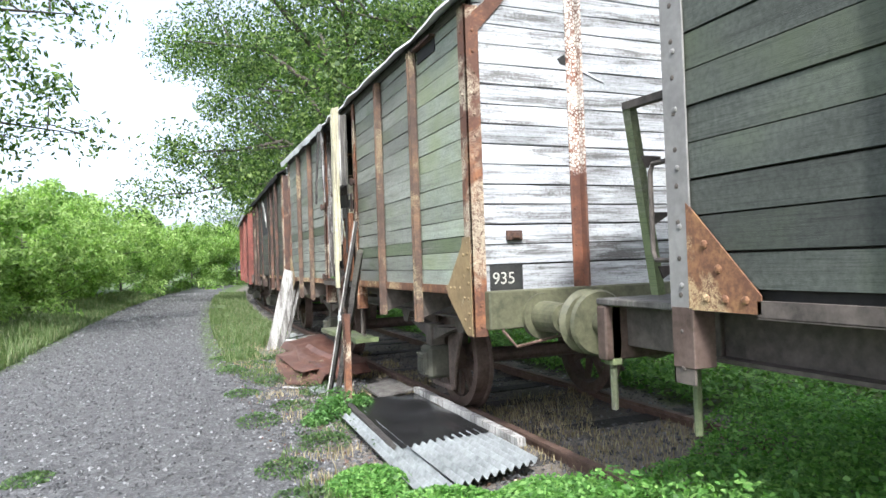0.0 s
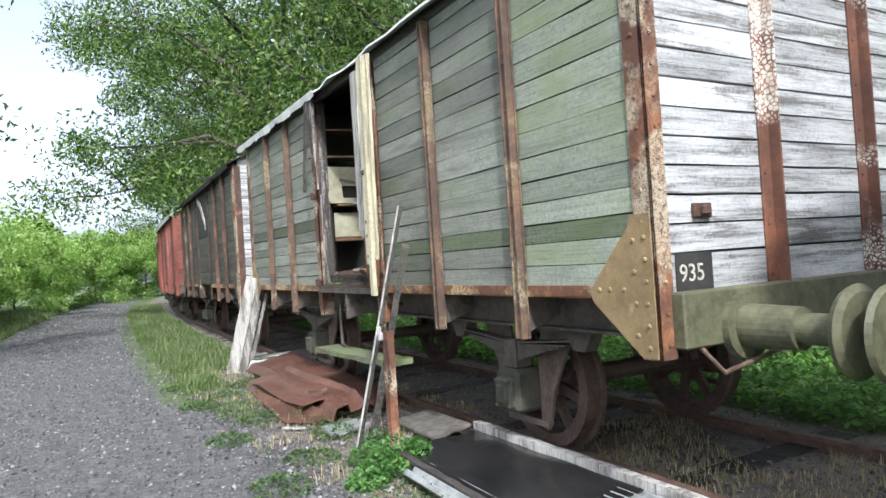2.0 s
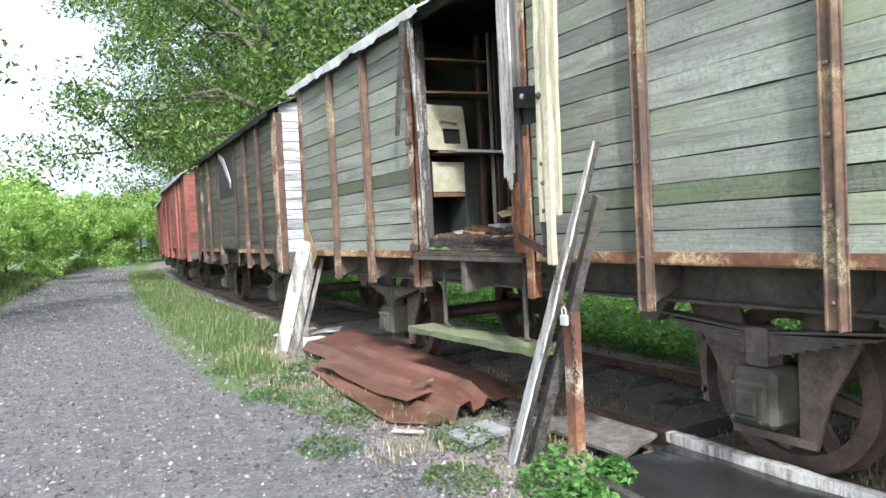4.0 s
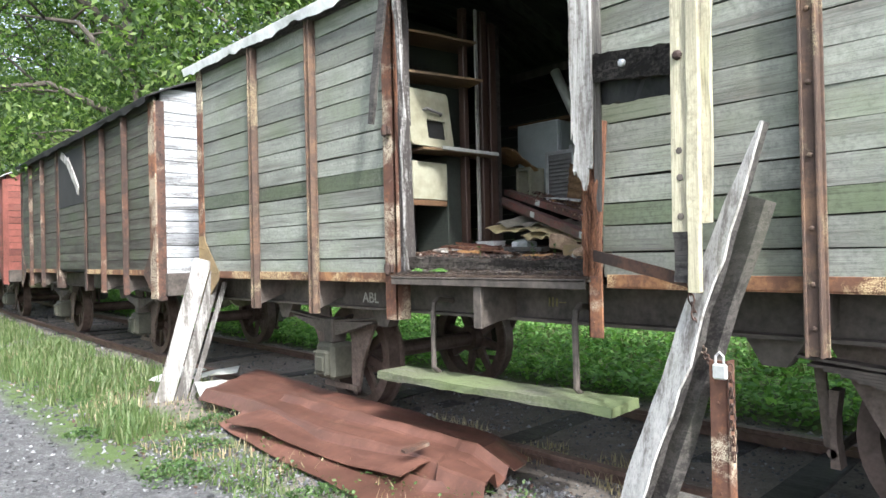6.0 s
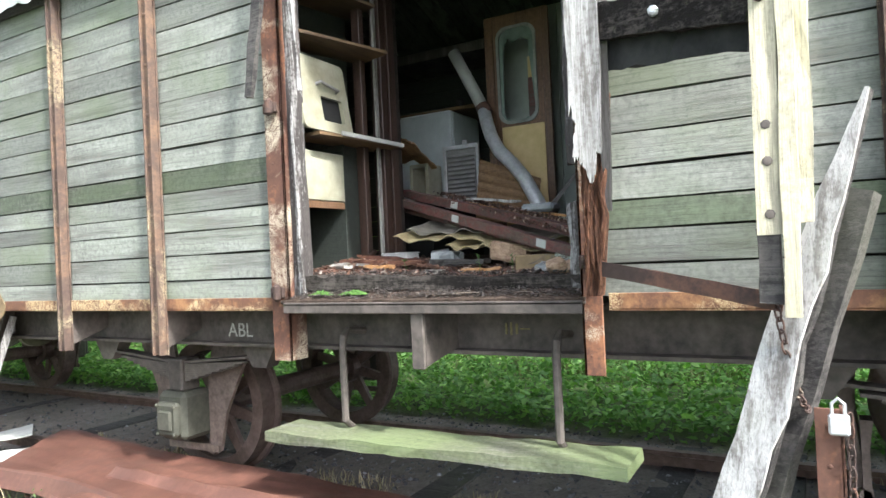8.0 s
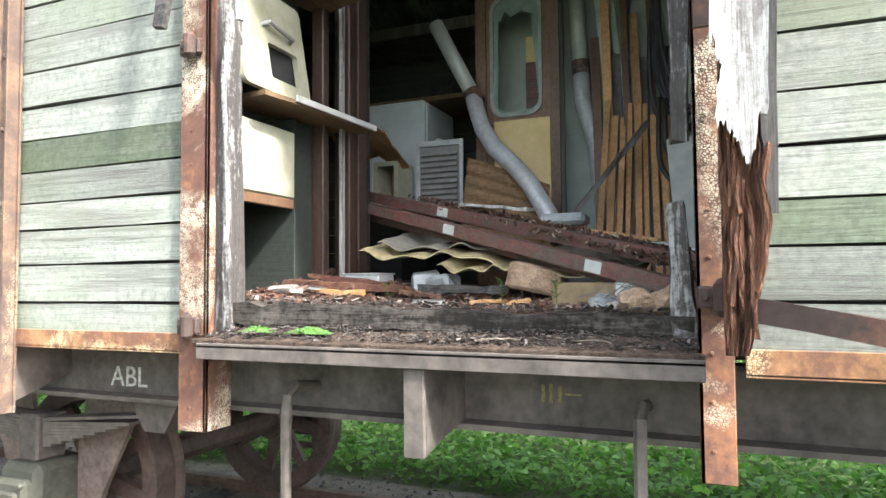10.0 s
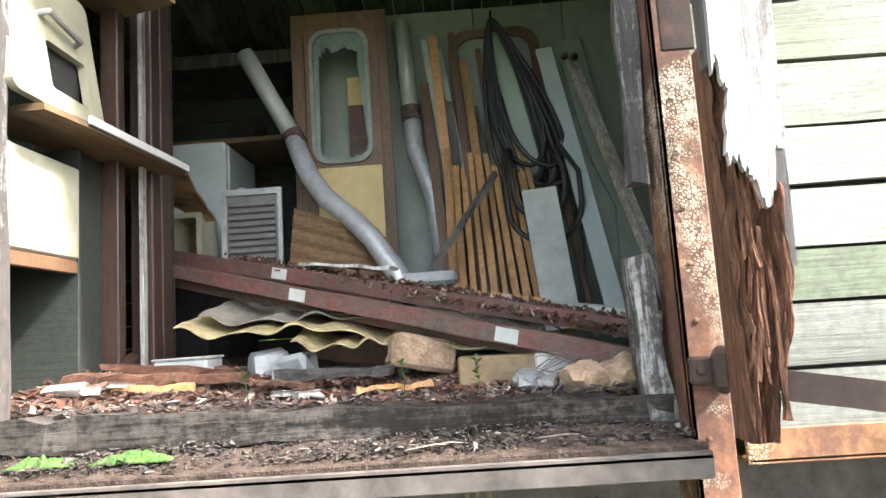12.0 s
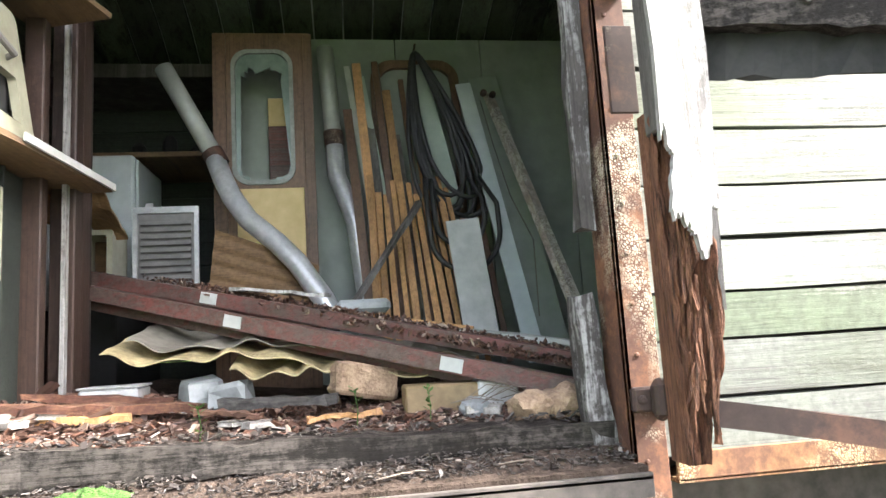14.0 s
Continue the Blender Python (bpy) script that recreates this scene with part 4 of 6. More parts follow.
# Black plate in place of the slot's unlit depth.
part("vent_slot", boxed((SIDE - 0.008, 4.95 - 8.35, 3.2), (SIDE + 0.01, 5.36 - 8.35, 3.31), 0.002), M_BLACK, wagon, "black plate as the shade in a ventilation slot under the eave")
part("vent_lid", barred((SIDE - 0.03, 4.93 - 8.35, 3.32), (SIDE - 0.03, 5.38 - 8.35, 3.32), 0.05, 0.02), M_RUST, wagon)
# top brackets at the near corner
part("corner_strut", prism(bmesh.new(), [(2.08 - CX, 3.3), (2.3 - CX, 3.5), (2.42 - CX, 3.5), (2.08 - CX, 3.12)], "y", -HALF - 0.016, -HALF - 0.008), M_RUST_PALE, wagon)
# doorway: iron edge, packing under the floor, wooden sill
part("door_edge", box(boxed((1.945 - CX, 7.57 - 8.35, 1.262), (2.03 - CX, 9.15 - 8.35, 1.272), 0.002), (1.945 - CX, 7.57 - 8.35, 1.225), (1.957 - CX, 9.15 - 8.35, 1.278), 0.002), M_FRAME, wagon, "worn iron edge below the doorway")
part("sill_packing", boxed((1.965 - CX, 7.57 - 8.35, 1.272), (2.2 - CX, 9.19 - 8.35, 1.29), 0.004), M_DIRT, wagon)
part("floor_beam", barred((2.13 - CX, 7.6 - 8.35, 1.338), (2.13 - CX, 9.2 - 8.35, 1.372), 0.1, 0.07, (0, 0, 1), 22, 0.009, 1, 5), M_BLACKWOOD, wagon, "black decayed timber across the doorway")
part("hanger", boxed((1.96 - CX, 8.325 - 8.35, 0.968), (1.98 - CX, 8.39 - 8.35, 1.225), 0.003), M_FRAME, wagon)
part("hanger_cheek", prism(bmesh.new(), [(1.98 - CX, 0.975), (1.98 - CX, 1.225), (2.3 - CX, 1.225), (2.3 - CX, 1.02), (2.12 - CX, 1.0)], "y", 8.325 - 8.35, 8.337 - 8.35), M_FRAME, wagon)
for y in (8.9, 7.745):
    part("step_rod", tubed([(2.29 - CX, y - 8.35, 1.1), (2.15 - CX, y - 8.35, 1.12), (2.11 - CX, y - 8.35, 1.09), (2.1 - CX, y - 8.35, 1.03), (2.1 - CX, y - 8.35, 0.66), (2.16 - CX, y - 8.35, 0.61)], 0.019, 8), M_FRAME, wagon)
part("footboard", barred((2.065 - CX, 7.42 - 8.35, 0.61), (2.055 - CX, 9.29 - 8.35, 0.585), 0.27, 0.05, (0, 0, 1), 18, 0.006, 1, 9), M_MOSSWOOD, wagon, "mossy green hanging footboard")
# wooden jambs inside the iron posts
part("jamb", barred((2.09 - CX, 9.14 - 8.35, 1.3), (2.09 - CX, 9.17 - 8.35, 3.35), 0.09, 0.07, (0, 1, 0), 12, 0.005, 1, 21), M_JAMB, wagon, "split grey wooden door jamb")
part("jamb", barred((2.12 - CX, 7.62 - 8.35, 1.3), (2.12 - CX, 7.64 - 8.35, 1.68), 0.08, 0.06, (0, 1, 0), 6, 0.006, 0.8, 22), M_JAMB, wagon, "split grey wooden door jamb")
part("jamb_splinter", barred((2.08 - CX, 7.625 - 8.35, 1.84), (2.1 - CX, 7.595 - 8.35, 3.35), 0.04, 0.045, (0, 1, 0), 12, 0.006, 1.3, 23), M_JAMB, wagon, "split white-painted jamb splinter")
part("jamb_splinter", barred((1.965 - CX, 8.99 - 8.35, 2.35), (1.955 - CX, 9.06 - 8.35, 3.4), 0.02, 0.018, (1, 0, 0), 8, 0.004, 2.6, 24), M_JAMB, wagon, "hanging white-painted splinter")
part("jamb_splinter", barred((2.03 - CX, 9.09 - 8.35, 1.33), (2.03 - CX, 9.11 - 8.35, 2.3), 0.022, 0.02, (0, 1, 0), 10, 0.006, 0.5, 25), M_JAMB, wagon)
part("hanging_batten", barred((1.90 - CX, 9.28 - 8.35, 2.35), (1.93 - CX, 9.12 - 8.35, 3.38), 0.02, 0.05, (0, 1, 0), 8, 0.004, 1.6, 26), M_DARKWOOD, wagon, "dark batten hanging off beside the doorway")
for y, z in ((9.225, 2.3), (9.225, 1.33), (7.547, 1.43), (7.547, 2.45)):
    part("hinge", rivets(box(tubed([(1.97 - CX, y - 8.37, z - 0.035), (1.962 - CX, y - 8.37, z - 0.03), (1.962 - CX, y - 8.37, z + 0.03), (1.97 - CX, y - 8.37, z + 0.035)], [0.016, 0.022, 0.022, 0.016], 12), (1.974 - CX, y - 8.4, z - 0.028), (1.999 - CX, y - 8.31, z + 0.028), 0.006), [(1.974 - CX, y - 8.33, z)], "-x", 0.012, 0.01), M_RUST, wagon, "rusty iron hinge knuckle")
part("hinge_plate", boxed((1.955 - CX, 7.51 - 8.35, 2.1), (1.965 - CX, 7.58 - 8.35, 2.32), 0.002), M_RUST, wagon)

sliding_door = thing("sliding_door", "wrecked sliding door frame, white and cream paint over rotten wood", "door", (1.88, 7.1, 1.27))
rnd = random.Random(77)
# painted skin: a board whose foot has rotted away along a slanting, splintered edge
foot = [(7.54, 1.99), (7.533, 2.03), (7.528, 1.97), (7.516, 1.965), (7.524, 1.9), (7.534, 1.84), (7.522, 1.815), (7.508, 1.83), (7.497, 1.785), (7.487, 1.79), (7.474, 1.742), (7.462, 1.732), (7.452, 1.775), (7.44, 1.85), (7.43, 1.83), (7.418, 1.93)]
ragged = []
for (ya, za), (yb, zb) in zip(foot, foot[1:]):
    ragged += [(ya + (yb - ya) * f / 4 + rnd.uniform(-0.003, 0.003), za + (zb - za) * f / 4 + rnd.uniform(-0.012, 0.012)) for f in range(4)]
wpart("stile", prism(bmesh.new(), [(7.412, 3.2)] + [(7.414 + rnd.uniform(-0.003, 0.003), 3.2 - 0.1 * k) for k in range(1, 12)] + ragged[::-1] + [(7.538 + rnd.uniform(-0.004, 0.004), 2.1 + 0.1 * k) for k in range(11)] + [(7.538, 3.2)], "x", 1.806, 1.822), M_WHITEPEEL, sliding_door, "thick peeling white stile")
wpart("stile_core", boxed((1.823, 7.42, 2.02), (1.9, 7.53, 3.2), 0.004), M_GREYWOOD, sliding_door)
def rot(u, v):
    """The crumbling core: long fibres, hollowed and torn away towards the foot."""
    z = 1.30 + 0.78 * v
    lo = 7.425 + 0.05 * max(0, 0.35 - v) / 0.35 + 0.012 * noise.noise((v * 9, 0, 4)) - 0.025 * max(0, v - 0.6)
    hi = 7.525 + 0.012 * noise.noise((v * 11, 3, 1))
    y = lo + (hi - lo) * u + 0.006 * noise.noise((u * 9, v * 14, 8))
    fibre = abs(noise.noise((u * 12 + 1.2 * noise.noise((v * 5, u * 3, 2)), v * 3.2, 5))) * 0.7 + 0.4 * abs(noise.noise((u * 27, v * 7, 6)))
    deep = noise.noise((u * 4, v * 6, 11))
    return y, z, 1.856 - 0.035 * (1 - u) * min(1.0, v * 2) + 0.05 * fibre + 0.02 * deep + 0.035 * (u - 0.5) ** 2 + 0.03 * min(1.0, max(0.0, v - 0.55) / 0.1) * (1 - u)
bm = bmesh.new()
nu, nv = 48, 110
front = [[bm.verts.new((rot(i / nu, j / nv)[2], rot(i / nu, j / nv)[0], rot(i / nu, j / nv)[1])) for j in range(nv + 1)] for i in range(nu + 1)]
rear = [[bm.verts.new((1.945, rot(i / nu, j / nv)[0], rot(i / nu, j / nv)[1])) for j in (0, nv)] for i in (0, nu)]
for i in range(nu):
    for j in range(nv):
        bm.faces.new((front[i][j], front[i][j + 1], front[i + 1][j + 1], front[i + 1][j]))
for i, r in ((0, rear[0]), (nu, rear[1])):
    bm.faces.new([front[i][j] for j in range(nv + 1)] + [r[1], r[0]])
bm.faces.new([front[i][0] for i in range(nu + 1)] + [rear[1][0], rear[0][0]])
bm.faces.new([front[i][nv] for i in range(nu + 1)] + [rear[1][1], rear[0][1]])
bmesh.ops.recalc_face_normals(bm, faces=bm.faces[:])
wpart("rotten_foot", bm, M_ROTTEN, sliding_door, "crumbling red-brown rotten foot of the stile")
for k in range(26):
    y = rnd.uniform(7.49, 7.55)
    z = rnd.uniform(1.33, 1.72)
    wpart("splinter", barred((1.85 + rnd.uniform(-0.012, 0.015), y - 0.03, z), (1.842 + rnd.uniform(-0.012, 0.01), y - 0.03 + rnd.uniform(-0.02, 0.015), z + rnd.uniform(0.08, 0.26)), rnd.uniform(0.004, 0.011), rnd.uniform(0.004, 0.012), (0, 1, 0), 5, 0.003, 0.3, k), M_ROTTEN, sliding_door)
wpart("thin_batten", barred((1.862, 7.425, 1.62), (1.862, 7.4, 3.2), 0.02, 0.035, (0, 1, 0), 10, 0.003, 1, 33), M_GREYWOOD, sliding_door)
wpart("stile", barred((1.610, 6.865, 1.5), (1.610, 6.845, 3.12), 0.04, 0.07, (0, 1, 0), 10, 0.003, 1, 34), M_CREAM, sliding_door, "cream-painted outer stile with bolts")
wpart("stile", barred((1.600, 6.81, 1.25), (1.600, 6.785, 3.12), 0.035, 0.045, (0, 1, 0), 10, 0.004, 1, 35), M_CREAM, sliding_door, "cream-painted outer stile")
wpart("batten", barred((1.625, 6.765, 1.53), (1.625, 6.74, 3.12), 0.025, 0.04, (0, 1, 0), 12, 0.006, 1, 36), M_CREAM, sliding_door)
wpart("stile_foot", barred((1.625, 6.87, 1.29), (1.615, 6.87, 1.52), 0.04, 0.065, (0, 1, 0), 4, 0.005, 1, 37), M_DARKWOOD, sliding_door)
wpart("bolt", rivets(bmesh.new(), [(1.590, 6.86, 2.22)], "-x", 0.022, 0.02), M_RUST, sliding_door)
wpart("bolt_hole", rivets(bmesh.new(), [(1.589, 6.862, z) for z in (1.56, 1.72, 1.83)], "-x", 0.016, 0.003), M_FRAME, sliding_door)
wpart("rail", barred((1.865, 7.44, 2.335), (1.645, 6.88, 2.225), 0.05, 0.13, (0, 0, 1), 12, 0.006, 1, 38), M_BLACKWOOD, sliding_door, "charred black middle rail")
wpart("rail_bolt", rivets(bmesh.new(), [(1.735, 7.2, 2.29)], "-x", 0.02, 0.015), M_GALV, sliding_door)
bm = barred((1.90, 7.44, 2.225), (1.675, 6.90, 2.15), 0.008, 0.13, (0, 0, 1), 10, 0.008, 1, 39)
wpart("felt_scrap", bm, M_FELT_DARK, sliding_door, "black felt scrap below the rail")
wpart("strap", barred((1.86, 7.46, 1.405), (1.65, 6.84, 1.29), 0.008, 0.055, (0, 0, 1), 6, 0.002), M_RUST, sliding_door, "brown rusty diagonal strap")

# hand-brake platform of the near wagon
for s in (-1, 1):
    part("platform_beam", boxed((s * 1.1 - 0.04, HALF, 1.0), (s * 1.1 + 0.04, HALF + 0.72, 1.22), 0.004), M_FRAME, wagon_near)
part("platform_deck", boxed((-1.28, HALF + 0.02, 1.225), (1.28, HALF + 0.74, 1.26), 0.006), M_GREYWOOD, wagon_near, "grey wooden brake platform deck")
part("platform_headstock", boxed((-1.28, HALF + 0.66, 0.93), (1.28, HALF + 0.74, 1.22), 0.008), M_WHEEL, wagon_near, "brown iron headstock")
for s in (-0.875, 0.875):
    bf = part("buffer", tubed([(s, HALF + 0.74, 1.06), (s, HALF + 0.8, 1.06), (s, HALF + 0.801, 1.06), (s, HALF + 1.06, 1.06)], [0.16, 0.16, 0.11, 0.105], 24), M_BUFFER, wagon_near, "mossy green buffer")
    part("buffer_head", tubed([(s, HALF + 1.06, 1.06), (s, HALF + 1.27, 1.06), (s, HALF + 1.275, 1.06), (s, HALF + 1.30, 1.06), (s, HALF + 1.31, 1.06)], [0.075, 0.075, 0.2, 0.215, 0.19], 28), M_BUFFER, bf)
part("step_hanger", tubed([(2.2 - CX, HALF + 0.7, 1.24), (2.2 - CX, HALF + 0.7, 0.66)], 0.02, 8), M_MOSSWOOD, wagon_near)
part("step_hanger", tubed([(2.2 - CX, HALF + 0.08, 0.98), (2.2 - CX, HALF + 0.08, 0.66)], 0.02, 8), M_MOSSWOOD, wagon_near)
part("step_hanger", boxed((2.17 - CX, HALF + 0.66, 0.9), (2.23 - CX, HALF + 0.74, 1.24), 0.004), M_MOSSWOOD, wagon_near)
part("brake_column", barred((2.52 - CX, HALF + 0.7, 1.26), (2.37 - CX, HALF + 0.7, 2.31), 0.05, 0.06, (0, 1, 0)), M_MOSSWOOD, wagon_near, "mossy brake column with small steps")
part("column_rail", barred((2.36 - CX, HALF + 0.72, 2.31), (2.4 - CX, HALF + 0.05, 2.3), 0.05, 0.04), M_FRAME, wagon_near)
for z in (1.42, 1.72, 2.03):
    x = 2.52 - (z - 1.26) / 1.05 * 0.15 - CX
    part("column_step", prism(bmesh.new(), [(x, z), (x + 0.13, z + 0.0), (x + 0.13, z - 0.015), (x + 0.03, z - 0.07)], "y", HALF + 0.66, HALF + 0.74), M_FRAME, wagon_near)
part("grab_rail", tubed([(2.05 - CX, HALF + 0.02, 1.9), (2.05 - CX, HALF + 0.14, 1.9), (2.05 - CX, HALF + 0.16, 1.86), (2.05 - CX, HALF + 0.16, 1.5), (2.05 - CX, HALF + 0.14, 1.46), (2.05 - CX, HALF + 0.02, 1.46)], 0.012, 8), M_FRAME, wagon_near)
part("floor_channel", boxed((-1.12, -HALF, 1.0), (-1.1, HALF - 0.12, 1.24), 0.003), M_FRAME, wagon_near)
part("corner_foot", boxed((SIDE - 0.02, HALF - 0.12, 1.0), (SIDE + 0.1, HALF + 0.01, 1.26), 0.004), M_WHEEL, wagon_near)
bm = prism(bmesh.new(), [(HALF - 0.1, 1.25), (HALF - 0.1, 1.7), (HALF - 0.16, 1.64), (HALF - 0.47, 1.32), (HALF - 0.47, 1.25)], "x", SIDE - 0.02, SIDE - 0.012)
rivets(bm, [(SIDE - 0.02, HALF - a, b) for a, b in ((0.2, 1.52), (0.27, 1.42), (0.2, 1.3), (0.3, 1.3), (0.4, 1.3))], "-x", 0.02, 0.012)
part("gusset", bm, M_RUST_YELLOW, wagon_near, "orange rust-flaked gusset plate")
part("corner_angle", rivets(boxed((SIDE - 0.018, HALF - 0.12, 1.25), (SIDE - 0.008, HALF + 0.014, 3.4), 0.002), [(SIDE - 0.018, HALF - 0.06, 1.35 + 0.25 * k) for k in range(9)], "-x", 0.014), M_FRAMEGREY, wagon_near, "grey-painted riveted corner angle")

# the gaping hatch in the third wagon, its shaded inside a black plate
part("hatch_opening", boxed((SIDE - 0.006, -0.78, 2.35), (SIDE + 0.02, 0.78, 3.25), 0.003), M_BLACK, wagon_third, "black plate as the shade inside a gaping hatch")
part("rust_corner", rivets(boxed((SIDE - 0.026, -HALF - 0.018, 0.95), (SIDE - 0.004, -HALF + 0.2, 3.36), 0.003), [(SIDE - 0.026, -HALF + 0.1, 1.2 + 0.24 * k) for k in range(9)], "-x", 0.014), M_RUST_PALE, wagon_third, "broad orange-rusted corner plate")
part("broken_board", barred((SIDE - 0.03, -0.6, 2.55), (SIDE - 0.03, 0.1, 3.1), 0.02, 0.14, (0, 0, 1), 4, 0.01), M_WHITEPEEL, wagon_third, "broken white board across the hatch")
part("broken_board", barred((SIDE - 0.03, -0.1, 3.0), (SIDE - 0.03, 0.5, 3.25), 0.02, 0.12, (0, 0, 1), 4, 0.01), M_WHITEPEEL, wagon_third)


# ---- rubbish beside the line ----
def top_mesh(name, bm, mat, label, category, group="", smooth=False):
    ob = part(name, bm, mat, None, label, smooth)
    ob.location = OFFSET
    return tagged(ob, label, category, group)


plank = thing("leaning_plank", "weathered white pointed plank leaning on a rusty post", "plank", (1.55, 7.1, 0))
def split_board(front, back, seed):
    """A board that tapers to a broken point, between two depths from its middle plane."""
    bm = bmesh.new()
    rnd = random.Random(seed)
    a, b = Vector((1.55, 7.22, 0.0)), Vector((1.757, 6.585, 1.925))
    d = (b - a).normalized()
    wide = Vector((0.42, 0.88, 0.2))
    wide = (wide - d * wide.dot(d)).normalized()
    deep = d.cross(wide)
    rings = []
    for i in range(19):
        f = i / 18
        w = 0.062 * (1 if f < 0.72 else 1 - (f - 0.72) / 0.29) + 0.004
        c = a.lerp(b, f)
        lft = w * (1 + rnd.uniform(-0.12, 0.12))
        rgt = w * (1 + rnd.uniform(-0.2, 0.15)) * (0.75 if f > 0.6 else 1)
        rings.append([bm.verts.new(c + wide * lft + deep * front), bm.verts.new(c - wide * rgt + deep * front), bm.verts.new(c - wide * rgt + deep * back), bm.verts.new(c + wide * lft + deep * back)])
    for p, q in zip(rings, rings[1:]):
        for k in range(4):
            bm.faces.new((p[k], p[(k + 1) % 4], q[(k + 1) % 4], q[k]))
    bm.faces.new(rings[0])
    bm.faces.new(rings[-1])
    bmesh.ops.recalc_face_normals(bm, faces=bm.faces[:])
    return bm
wpart("board", split_board(0.02, 0.008, 5), M_WHITEPEEL, plank, "split white-painted board")
wpart("board_back", split_board(0.008, -0.02, 6), M_DARKWOOD, plank, "bare dark back of the board")
wpart("backing", barred((1.62, 7.12, 0.0), (1.80, 6.62, 1.62), 0.05, 0.1, (0.4, 0.9, 0), 8, 0.006), M_DARKWOOD, plank, "dark rotten backing timber")

post = thing("rusty_post", "rusty angle-iron post with a chain and padlock", "post", (1.68, 6.76, 0))
OFFSET = Vector((-0.03, -0.015, -0.01))
bm = boxed((1.655, 6.72, -0.02), (1.665, 6.79, 0.99), 0.001)
box(bm, (1.655, 6.715, -0.02), (1.72, 6.725, 0.99), 0.001)
rivets(bm, [(1.655, 6.755, 0.12 * k + 0.1) for k in range(8)], "-x", 0.008, 0.003)
wpart("angle", bm, M_RUST_PALE, post)
wpart("padlock", tube(boxed((1.60, 6.70, 0.925), (1.625, 6.755, 0.985), 0.006), [(1.612, 6.712, 0.98), (1.612, 6.712, 1.015), (1.612, 6.728, 1.03), (1.612, 6.744, 1.015), (1.612, 6.744, 0.98)], 0.005, 6), M_GALV, post, "small grey padlock")
def chain(parent, p, q, sag, n):
    p, q = Vector(p), Vector(q)
    for i in range(n):
        f0, f1 = i / n, (i + 1) / n
        c0 = p.lerp(q, f0) - Vector((0, 0, sag * 4 * f0 * (1 - f0)))
        c1 = p.lerp(q, f1) - Vector((0, 0, sag * 4 * f1 * (1 - f1)))
        d = (c1 - c0).normalized()
        s = d.orthogonal().normalized() if i % 2 else d.cross(d.orthogonal()).normalized()
        c = (c0 + c1) / 2
        L = (c1 - c0).length * 0.68
        pts = [c + d * math.cos(t) * L + s * math.sin(t) * 0.012 for t in [2 * math.pi * k / 10 for k in range(11)]]
        wpart("chain_link", tubed(pts, 0.0035, 5, False), M_RUST, parent)
chain(post, (1.67, 6.88, 1.33), (1.70, 6.80, 0.97), 0.08, 16)
chain(post, (1.64, 6.70, 0.98), (1.66, 6.70, 0.6), 0.0, 12)
OFFSET = Vector((0, 0, 0))

for i, (dx, dy) in enumerate(((0, 0), (0.12, -0.06), (0.19, -0.12))):
    top_mesh("leaning_board", barred((1.63 + dx * 1.2, 12.40 + dy, -0.03), (1.95 + dx * 0.9, 12.12 + dy, 1.42 - 0.12 * i), 0.03, 0.17 - 0.06 * i, (1, -0.4, 0), 8, 0.003, 1, 40 + i), M_WHITEPEEL if i == 0 else M_GREYPEEL, "white-painted board leaning on the wagon corner", "board", "leaning white boards")
for i, (x, y, r) in enumerate(((2.0, 13.0, 20), (2.35, 12.75, -30), (1.95, 11.9, 60))):
    def scrap(u, v, x=x, y=y, r=r):
        p = Matrix.Rotation(radians(r), 3, "Z") @ Vector(((u - 0.5) * 0.5, (v - 0.5) * 0.4 * (0.6 + 0.5 * u), 0))
        return (p.x + x, p.y + y, 0.12 + 0.05 * u + 0.02 * noise.noise((u * 3, v * 3, r)))
    top_mesh("white_scrap", sheet(scrap, 6, 5, 0.012), M_PALEBOARD, "broken white panel scrap lying on rubble", "scrap", "white panel scraps")


def rust_sheet(u, v):
    """Large flat sheet with a folded-down near edge and shallow dents; u runs towards the lane's near end."""
    y0, y1 = 11.72 + 0.2 * v, 8.05 + 0.25 * v
    y = y0 + (y1 - y0) * u + 0.05 * noise.noise((u * 3, v * 3, 6))
    left = 1.70 + 0.06 * math.sin(u * 9) * (u < 0.9) - 0.12 * max(0, u - 0.45)
    right = 2.46 - 0.12 * u
    x = left + (right - left) * v
    crease = 0.05 * max(0, 1 - abs(v - 0.32 - 0.25 * u) / 0.1) * (u > 0.3)
    tilt = 0.2 + 0.05 * v - 0.05 * u
    fold = -0.10 * max(0, 0.09 - v) / 0.09
    return (x, y, tilt + crease + fold + 0.035 * noise.noise((u * 2.5, v * 1.7, 2)) + 0.012 * noise.noise((u * 11, v * 8, 5)) - 0.09 * max(0, u - 0.93) / 0.07 * (v > 0.3))
def rust_sheet_low(u, v):
    """Longer sheet below it that shows along the lane side and tapers towards the near end."""
    y = 10.9 - 2.75 * u + 0.1 * v
    left = 1.50 - 0.2 * math.sin(min(1.0, u * 1.15) * math.pi * 0.5) + 0.25 * max(0, u - 0.9) / 0.1
    x = left + (2.05 - left) * v
    return (x, y, 0.05 + 0.09 * v - 0.02 * u + 0.025 * noise.noise((u * 4, v * 3, 7)) + 0.035 * max(0, 1 - abs(v - 0.45) / 0.08))
def rust_sheet_flap(u, v):
    """Narrow bent strip lying between the two."""
    return (1.47 + 0.32 * v + 0.05 * u, 10.7 - 2.1 * u, 0.11 + 0.05 * v + 0.02 * math.sin(u * 7) + 0.015 * noise.noise((u * 6, v * 3, 9)))
